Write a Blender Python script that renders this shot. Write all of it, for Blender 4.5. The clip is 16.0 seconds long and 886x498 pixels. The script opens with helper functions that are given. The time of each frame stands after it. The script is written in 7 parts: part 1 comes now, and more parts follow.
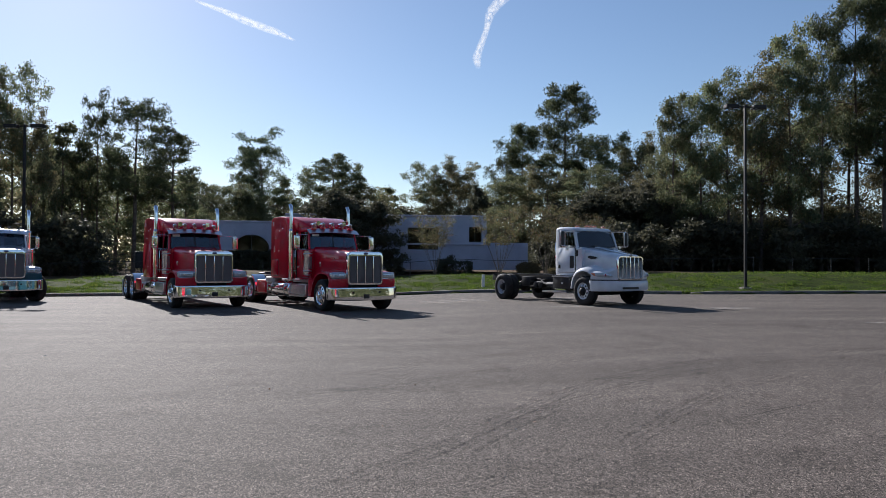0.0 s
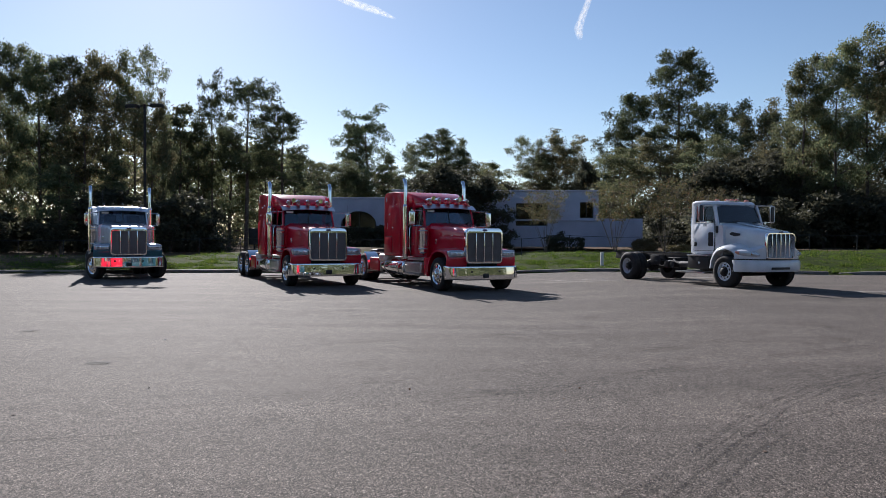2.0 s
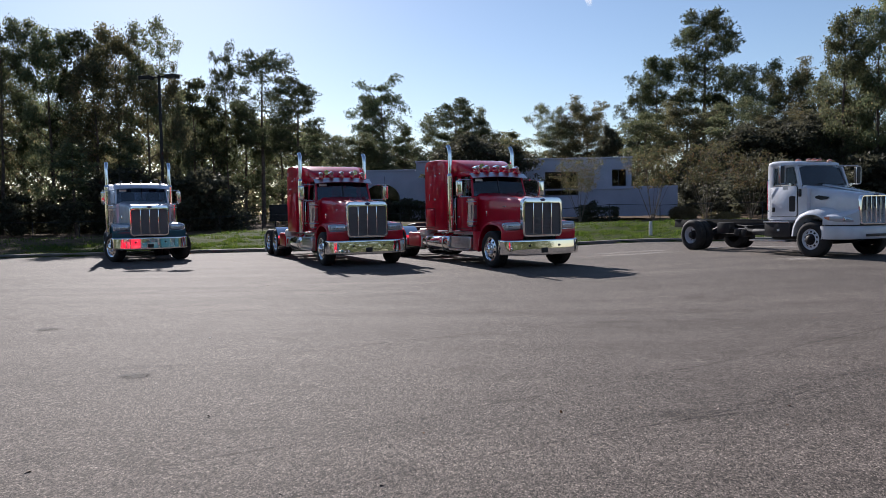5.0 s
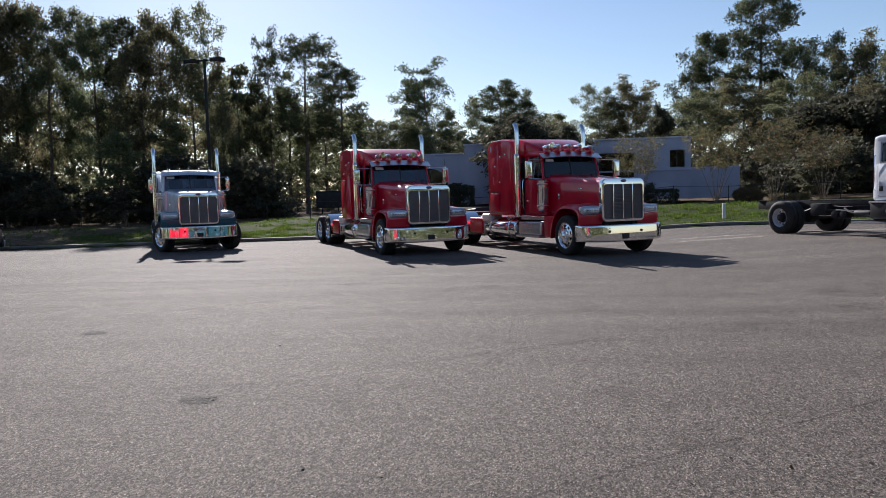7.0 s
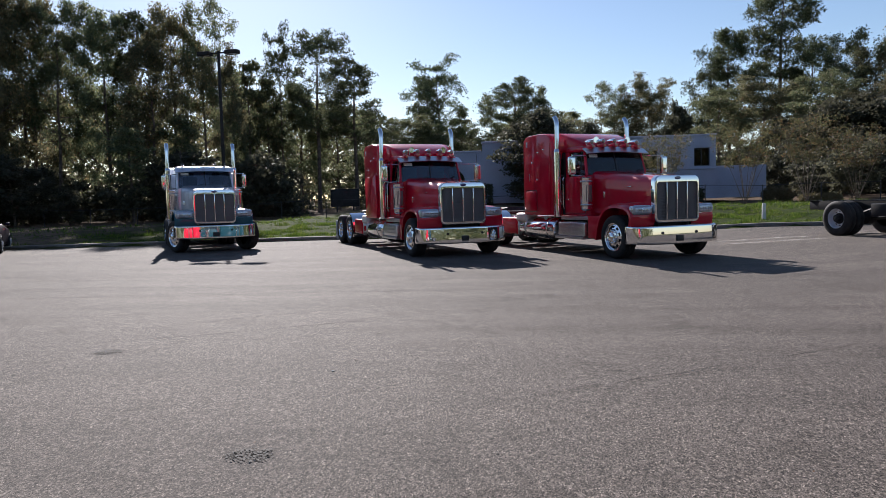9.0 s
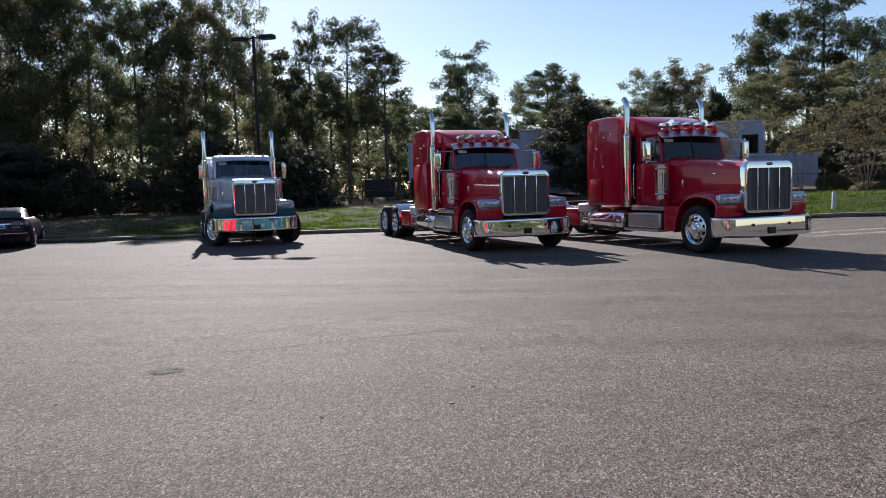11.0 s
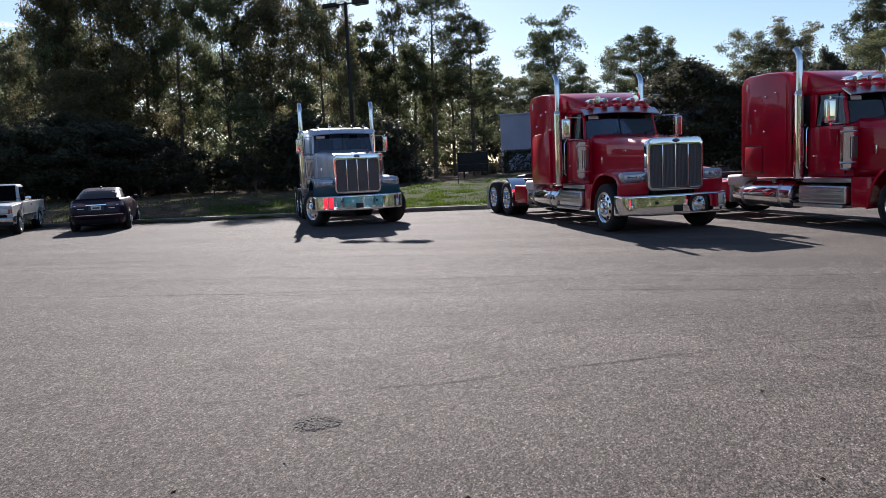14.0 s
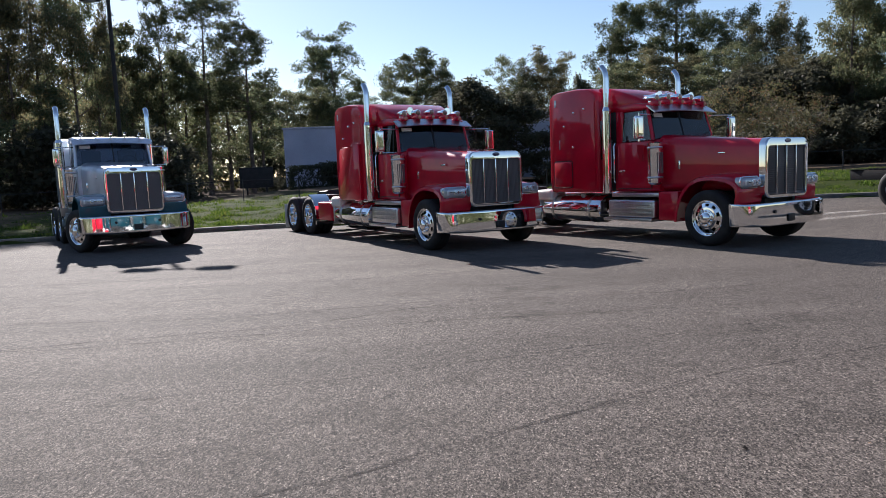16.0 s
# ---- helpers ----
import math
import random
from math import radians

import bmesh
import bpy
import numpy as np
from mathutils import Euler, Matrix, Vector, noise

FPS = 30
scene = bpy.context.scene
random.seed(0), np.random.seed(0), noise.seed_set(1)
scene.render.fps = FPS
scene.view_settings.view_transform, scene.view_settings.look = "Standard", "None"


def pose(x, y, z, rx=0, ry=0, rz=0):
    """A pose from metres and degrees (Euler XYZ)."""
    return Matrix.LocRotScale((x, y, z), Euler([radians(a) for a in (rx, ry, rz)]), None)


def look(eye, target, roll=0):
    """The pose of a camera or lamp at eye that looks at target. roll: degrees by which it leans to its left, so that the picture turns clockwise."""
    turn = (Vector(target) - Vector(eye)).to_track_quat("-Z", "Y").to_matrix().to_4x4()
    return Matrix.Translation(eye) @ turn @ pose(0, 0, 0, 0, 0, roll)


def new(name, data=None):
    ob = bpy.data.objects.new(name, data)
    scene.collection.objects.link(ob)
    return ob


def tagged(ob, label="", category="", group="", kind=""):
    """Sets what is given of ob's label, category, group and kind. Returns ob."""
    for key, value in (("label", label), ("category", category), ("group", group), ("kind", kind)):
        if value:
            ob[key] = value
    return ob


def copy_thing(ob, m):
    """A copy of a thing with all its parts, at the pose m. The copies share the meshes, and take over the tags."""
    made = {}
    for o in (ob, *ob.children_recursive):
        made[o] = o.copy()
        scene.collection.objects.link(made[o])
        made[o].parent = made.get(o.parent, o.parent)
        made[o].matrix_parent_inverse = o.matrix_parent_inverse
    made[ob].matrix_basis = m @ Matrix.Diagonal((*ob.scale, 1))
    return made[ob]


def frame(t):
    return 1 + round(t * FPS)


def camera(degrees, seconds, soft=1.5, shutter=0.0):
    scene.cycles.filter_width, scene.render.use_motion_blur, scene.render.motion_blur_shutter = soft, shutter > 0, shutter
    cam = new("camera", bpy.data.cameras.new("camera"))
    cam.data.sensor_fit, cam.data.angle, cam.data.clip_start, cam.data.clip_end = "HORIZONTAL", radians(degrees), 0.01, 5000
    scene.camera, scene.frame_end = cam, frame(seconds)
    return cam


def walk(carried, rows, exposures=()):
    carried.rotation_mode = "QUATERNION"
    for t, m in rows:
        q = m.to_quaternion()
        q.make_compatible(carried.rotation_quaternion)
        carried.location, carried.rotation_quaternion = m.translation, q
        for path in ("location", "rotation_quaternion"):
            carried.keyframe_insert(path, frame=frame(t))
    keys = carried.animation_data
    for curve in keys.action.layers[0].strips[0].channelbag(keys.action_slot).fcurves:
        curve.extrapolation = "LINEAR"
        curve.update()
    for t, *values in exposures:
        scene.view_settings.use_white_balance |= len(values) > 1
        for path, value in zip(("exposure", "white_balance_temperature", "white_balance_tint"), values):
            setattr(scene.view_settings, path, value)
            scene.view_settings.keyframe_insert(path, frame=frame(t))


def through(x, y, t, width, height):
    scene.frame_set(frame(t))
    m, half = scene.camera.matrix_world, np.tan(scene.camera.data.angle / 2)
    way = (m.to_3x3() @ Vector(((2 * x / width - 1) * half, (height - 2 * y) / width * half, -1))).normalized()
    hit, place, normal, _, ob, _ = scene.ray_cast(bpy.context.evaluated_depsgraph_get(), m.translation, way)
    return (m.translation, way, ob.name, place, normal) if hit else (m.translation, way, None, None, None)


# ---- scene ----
cam = camera(63.0, 16.0, soft=0.55)
PATH = [
    (0, (-2.488, -0.785, 1.627), (-2.286, 1.204, 1.664), 0.3),
    (0.5, (-2.516, -0.393, 1.661), (-2.324, 1.597, 1.686), 0.7),
    (1, (-2.708, -0.037, 1.66), (-2.52, 1.954, 1.668), 0.9),
    (1.5, (-2.931, 0.353, 1.649), (-2.807, 2.349, 1.635), 0.4),
    (2, (-3.103, 0.77, 1.654), (-3.175, 2.768, 1.624), 0.3),
    (2.5, (-3.334, 1.102, 1.65), (-3.405, 3.1, 1.588), -0.1),
    (3, (-3.488, 1.543, 1.627), (-3.562, 3.541, 1.56), -0.5),
    (5.5, (-4.588, 3.255, 1.631), (-4.721, 5.247, 1.513), -1.4),
    (6, (-4.804, 3.73, 1.619), (-5.013, 5.714, 1.49), -1.6),
    (6.5, (-5.056, 4.046, 1.6), (-5.278, 6.029, 1.464), -1.6),
    (7, (-5.251, 4.383, 1.607), (-5.466, 6.367, 1.465), -1.7),
    (7.5, (-5.416, 4.724, 1.626), (-5.629, 6.708, 1.488), -1.6),
    (8, (-5.713, 5.017, 1.615), (-5.923, 7.001, 1.478), -1.3),
    (8.5, (-5.943, 5.336, 1.588), (-6.156, 7.32, 1.451), -1.4),
    (9, (-6.15, 5.705, 1.601), (-6.383, 7.686, 1.457), -1.5),
    (9.5, (-6.427, 6.006, 1.614), (-6.672, 7.986, 1.463), -1.7),
    (10, (-6.696, 6.351, 1.573), (-6.973, 8.326, 1.419), -1.7),
    (12.5, (-7.884, 7.988, 1.622), (-8.196, 9.955, 1.434), -2.0),
    (13, (-8.09, 8.357, 1.6), (-8.446, 10.316, 1.414), -2.4),
    (13.5, (-8.464, 8.686, 1.574), (-8.942, 10.62, 1.389), -2.5),
    (14, (-8.759, 8.93, 1.611), (-9.264, 10.851, 1.38), -2.6),
    (14.5, (-9.008, 9.303, 1.588), (-9.527, 11.222, 1.362), -2.7),
    (15, (-9.311, 9.566, 1.589), (-9.79, 11.494, 1.362), -2.3),
    (15.5, (-9.525, 9.871, 1.61), (-9.688, 11.852, 1.391), -1.7),
    (16, (-9.747, 10.25, 1.591), (-9.644, 12.236, 1.379), -2.4),
]
walk(cam, [(t, look(eye, target, roll)) for t, eye, target, roll in PATH], [(0, 0.62, 6120, 13.5), (6, 0.72, 6270, 15.5), (9, 0.77, 6270, 15.5), (12.7, 0.92, 6270, 15.5), (14.6, 0.85, 6270, 15.5), (16, 0.94, 6270, 15.5)])

# ---- light ----
SUN_AZ, SUN_EL = radians(-23.3), radians(27.6)
sun_way = Vector((math.sin(SUN_AZ) * math.cos(SUN_EL), math.cos(SUN_AZ) * math.cos(SUN_EL), math.sin(SUN_EL)))
world = bpy.data.worlds.new("sky")
scene.world = world
world.use_nodes = True
wn = world.node_tree
wn.nodes.clear()
sky = wn.nodes.new("ShaderNodeTexSky")
sky.sky_type, sky.sun_disc = "NISHITA", False
sky.sun_elevation, sky.sun_rotation = SUN_EL, SUN_AZ
sky.air_density, sky.dust_density, sky.ozone_density = 1.0, 0.21, 2.2
bg = wn.nodes.new("ShaderNodeBackground")
bg.inputs["Strength"].default_value = 0.067
wout = wn.nodes.new("ShaderNodeOutputWorld")
wn.links.new(sky.outputs[0], bg.inputs[0])
wn.links.new(bg.outputs[0], wout.inputs[0])
sun_data = bpy.data.lights.new("sun", "SUN")
sun_data.energy, sun_data.angle, sun_data.color = 5.0, radians(0.53), (1.0, 0.95, 0.88)
sun = new("sun", sun_data)
sun.matrix_world = look(sun_way * 50, (0, 0, 0))


# ---- materials ----
def mat(name, color, rough=0.5, metal=0.0, coat=0.0, coat_rough=0.03, spec=0.5):
    m = bpy.data.materials.new(name)
    m.use_nodes = True
    b = m.node_tree.nodes["Principled BSDF"]
    b.inputs["Base Color"].default_value = (*color, 1)
    b.inputs["Roughness"].default_value = rough
    b.inputs["Metallic"].default_value = metal
    b.inputs["Coat Weight"].default_value = coat
    b.inputs["Coat Roughness"].default_value = coat_rough
    b.inputs["Specular IOR Level"].default_value = spec
    return m


def node(m, kind, **values):
    n = m.node_tree.nodes.new(kind)
    for key, value in values.items():
        n.inputs[key.replace("_", " ")].default_value = value
    return n


def wire(m, a, out, b, into):
    m.node_tree.links.new(a.outputs[out], b.inputs[into])


def bsdf(m):
    return m.node_tree.nodes["Principled BSDF"]


def coords(m, scale=(1, 1, 1)):
    tc = m.node_tree.nodes.new("ShaderNodeTexCoord")
    mp = m.node_tree.nodes.new("ShaderNodeMapping")
    mp.inputs["Scale"].default_value = scale
    wire(m, tc, "Object", mp, "Vector")
    return mp


def noise_tex(m, vec, scale, detail=4.0, rough=0.55):
    n = node(m, "ShaderNodeTexNoise", Scale=scale, Detail=detail, Roughness=rough)
    wire(m, vec, 0, n, "Vector")
    return n


def ramp(m, src, out, stops):
    r = m.node_tree.nodes.new("ShaderNodeValToRGB")
    e = r.color_ramp.elements
    while len(e) < len(stops):
        e.new(0.5)
    for k, (p, c) in zip(e, stops):
        k.position, k.color = p, (*c, 1)
    wire(m, src, out, r, "Fac")
    return r


def mixed(m, fac, fo, a, ao, b, bo, how="MIX"):
    x = m.node_tree.nodes.new("ShaderNodeMix")
    x.data_type, x.blend_type = "RGBA", how
    if fac is None:
        x.inputs[0].default_value = fo
    else:
        wire(m, fac, fo, x, 0)
    m.node_tree.links.new(a.outputs[ao], x.inputs[6])
    m.node_tree.links.new(b.outputs[bo], x.inputs[7])
    return x


def bumped(m, src, out, strength, distance):
    b = node(m, "ShaderNodeBump", Strength=strength, Distance=distance)
    wire(m, src, out, b, "Height")
    wire(m, b, 0, bsdf(m), "Normal")


def grainy(name, stops, scale, rough, bump=0.2, dist=0.01, fine=None, spec=0.3, metal=0.0):
    """A surface whose colour runs along a ramp by noise at one scale, with grain at a finer one."""
    m = mat(name, stops[0][1], rough, metal, spec=spec)
    v = coords(m)
    n = noise_tex(m, v, scale, 5)
    r = ramp(m, n, 0, stops)
    f = noise_tex(m, v, fine or scale * 14, 3)
    fr = ramp(m, f, 0, [(0.25, (0.72, 0.72, 0.72)), (0.75, (1.25, 1.25, 1.25))])
    x = mixed(m, None, 1.0, r, 0, fr, 0, "MULTIPLY")
    m.node_tree.links.new(x.outputs[2], bsdf(m).inputs["Base Color"])
    bumped(m, f, 0, bump, dist)
    return m


def soil_material():
    """Grassy soil, giving way to brown fallen needles in and beside the wood."""
    m = grainy("grassy soil", [(0.3, (0.019, 0.03, 0.007)), (0.5, (0.036, 0.051, 0.012)), (0.75, (0.068, 0.074, 0.024))], 0.7, 0.95, 0.6, 0.05, 20, spec=0.04)
    nt = m.node_tree
    grass_colour = bsdf(m).inputs["Base Color"].links[0].from_node
    v = coords(m)
    straw = ramp(m, noise_tex(m, v, 2.5, 6), 0, [(0.3, (0.06, 0.042, 0.03)), (0.7, (0.17, 0.12, 0.08))])
    xyz = nt.nodes.new("ShaderNodeSeparateXYZ")
    wire(m, v, 0, xyz, 0)
    ragged = noise_tex(m, v, 0.35, 5)

    def sums(how, a, b):
        k = nt.nodes.new("ShaderNodeMath")
        k.operation = how
        for i, q in enumerate((a, b)):
            if isinstance(q, (int, float)):
                k.inputs[i].default_value = q
            else:
                nt.links.new(q, k.inputs[i])
        return k.outputs[0]
    west = sums("MULTIPLY", sums("ADD", xyz.outputs[0], 22.0), -0.22)
    north = sums("MULTIPLY", sums("ADD", xyz.outputs[1], -47.0), 0.2)
    most = sums("ADD", sums("MAXIMUM", west, north), sums("MULTIPLY", sums("ADD", ragged.outputs[0], -0.5), 3.0))
    share = nt.nodes.new("ShaderNodeClamp")
    nt.links.new(most, share.inputs[0])
    x = mixed(m, share, 0, grass_colour, 2, straw, 0)
    nt.links.new(x.outputs[2], bsdf(m).inputs["Base Color"])
    return m


def asphalt_material():
    m = mat("asphalt", (0.1, 0.1, 0.1), 0.86, spec=0.17)
    v = coords(m)
    big = noise_tex(m, v, 0.11, 5, 0.6)
    base = ramp(m, big, 0, [(0.3, (0.1, 0.086, 0.0765)), (0.52, (0.117, 0.101, 0.0895)), (0.72, (0.133, 0.1145, 0.1015))])
    # paving lanes: faint long streaks along the way the lot was rolled
    lane = coords(m, (0.07, 0.9, 1))
    lane.inputs["Rotation"].default_value = (0, 0, radians(4))
    ln = noise_tex(m, lane, 1.0, 4, 0.6)
    lr = ramp(m, ln, 0, [(0.3, (0.76, 0.76, 0.76)), (0.7, (1.2, 1.2, 1.2))])
    x = mixed(m, None, 1.0, base, 0, lr, 0, "MULTIPLY")
    # chips of stone: pale and dark ones, standing proud of the binder
    stone = coords(m, (1.0, 0.62, 1))
    grain = node(m, "ShaderNodeTexVoronoi", Scale=158.0)
    wire(m, stone, 0, grain, "Vector")
    gr = ramp(m, grain, "Color", [(0.1, (0.05, 0.05, 0.05)), (0.42, (0.72, 0.7, 0.69)), (0.78, (1.35, 1.33, 1.3)), (0.95, (3.0, 2.92, 2.84))])
    x = mixed(m, None, 1.0, x, 2, gr, 0, "MULTIPLY")
    coarse = node(m, "ShaderNodeTexVoronoi", Scale=80.0)
    wire(m, stone, 0, coarse, "Vector")
    cr = ramp(m, coarse, "Color", [(0.12, (0.5, 0.5, 0.5)), (0.5, (1, 1, 1)), (0.9, (1.55, 1.53, 1.5))])
    x = mixed(m, None, 1.0, x, 2, cr, 0, "MULTIPLY")
    mid = noise_tex(m, stone, 24.0, 5, 0.75)
    mr = ramp(m, mid, 0, [(0.34, (0.74, 0.735, 0.73)), (0.66, (1.24, 1.24, 1.24))])
    x = mixed(m, None, 1.0, x, 2, mr, 0, "MULTIPLY")
    # stains of a shape of their own
    st = noise_tex(m, v, 0.55, 6, 0.7)
    sr = ramp(m, st, 0, [(0.33, (0.62, 0.61, 0.6)), (0.42, (1, 1, 1)), (0.68, (1, 1, 1)), (0.8, (1.18, 1.16, 1.12))])
    x = mixed(m, None, 0.7, x, 2, sr, 0, "MULTIPLY")
    # patches where the fine binder has worn off and darker stone shows
    worn = noise_tex(m, v, 1.7, 7, 0.75)
    wr = ramp(m, worn, 0, [(0.36, (0.72, 0.71, 0.7)), (0.47, (1, 1, 1)), (0.62, (1, 1, 1)), (0.72, (1.12, 1.11, 1.1))])
    x = mixed(m, None, 0.8, x, 2, wr, 0, "MULTIPLY")
    m.node_tree.links.new(x.outputs[2], bsdf(m).inputs["Base Color"])
    bumped(m, grain, "Distance", 0.5, 0.004)
    return m


def paint_material(name, color, flake=0.0, coat=1.0):
    """Clear-coated car paint with faint orange peel and road film."""
    m = mat(name, color, 0.4, flake, coat=coat, coat_rough=0.02, spec=0.12)
    v = coords(m)
    n = noise_tex(m, v, 2.2, 4)
    lo, hi = [tuple(c * k for c in color) for k in (0.86, 1.1)]
    r = ramp(m, n, 0, [(0.3, lo), (0.7, hi)])
    wire(m, r, 0, bsdf(m), "Base Color")
    peel = noise_tex(m, v, 60.0, 1)
    bumped(m, peel, 0, 0.012, 0.01)
    return m


def leaf_material(name, stops, through=0.35):
    m = bpy.data.materials.new(name)
    m.use_nodes = True
    nt = m.node_tree
    nt.nodes.clear()
    out = nt.nodes.new("ShaderNodeOutputMaterial")
    geo = nt.nodes.new("ShaderNodeNewGeometry")
    oi = nt.nodes.new("ShaderNodeObjectInfo")
    r = ramp(m, geo, "Random Per Island", stops)
    hsv = nt.nodes.new("ShaderNodeHueSaturation")
    mr = nt.nodes.new("ShaderNodeMapRange")
    mr.inputs["To Min"].default_value, mr.inputs["To Max"].default_value = 0.75, 1.25
    wire(m, oi, "Random", mr, "Value")
    wire(m, mr, 0, hsv, "Value")
    hue = nt.nodes.new("ShaderNodeMapRange")
    hue.inputs["To Min"].default_value, hue.inputs["To Max"].default_value = 0.49, 0.512
    wire(m, oi, "Random", hue, "Value")
    wire(m, hue, 0, hsv, "Hue")
    wire(m, r, 0, hsv, "Color")
    d = nt.nodes.new("ShaderNodeBsdfPrincipled")
    d.inputs["Roughness"].default_value = 0.55
    d.inputs["Specular IOR Level"].default_value = 0.12
    t = nt.nodes.new("ShaderNodeBsdfTranslucent")
    wire(m, hsv, 0, d, "Base Color")
    wire(m, hsv, 0, t, "Color")
    mx = nt.nodes.new("ShaderNodeMixShader")
    mx.inputs[0].default_value = through
    nt.links.new(d.outputs[0], mx.inputs[1])
    nt.links.new(t.outputs[0], mx.inputs[2])
    nt.links.new(mx.outputs[0], out.inputs[0])
    return m


def glass_material(name, tint, clear, ior=1.8):
    """A thin tinted pane: part of the light goes straight through, the rest is a gloss."""
    m = bpy.data.materials.new(name)
    m.use_nodes = True
    nt = m.node_tree
    nt.nodes.clear()
    out = nt.nodes.new("ShaderNodeOutputMaterial")
    a = nt.nodes.new("ShaderNodeBsdfTransparent")
    a.inputs[0].default_value = (*[c * clear for c in tint], 1)
    g = nt.nodes.new("ShaderNodeBsdfGlossy")
    g.inputs["Roughness"].default_value = 0.02
    fr = nt.nodes.new("ShaderNodeFresnel")
    fr.inputs[0].default_value = ior
    mx = nt.nodes.new("ShaderNodeMixShader")
    nt.links.new(fr.outputs[0], mx.inputs[0])
    nt.links.new(a.outputs[0], mx.inputs[1])
    nt.links.new(g.outputs[0], mx.inputs[2])
    nt.links.new(mx.outputs[0], out.inputs[0])
    return m


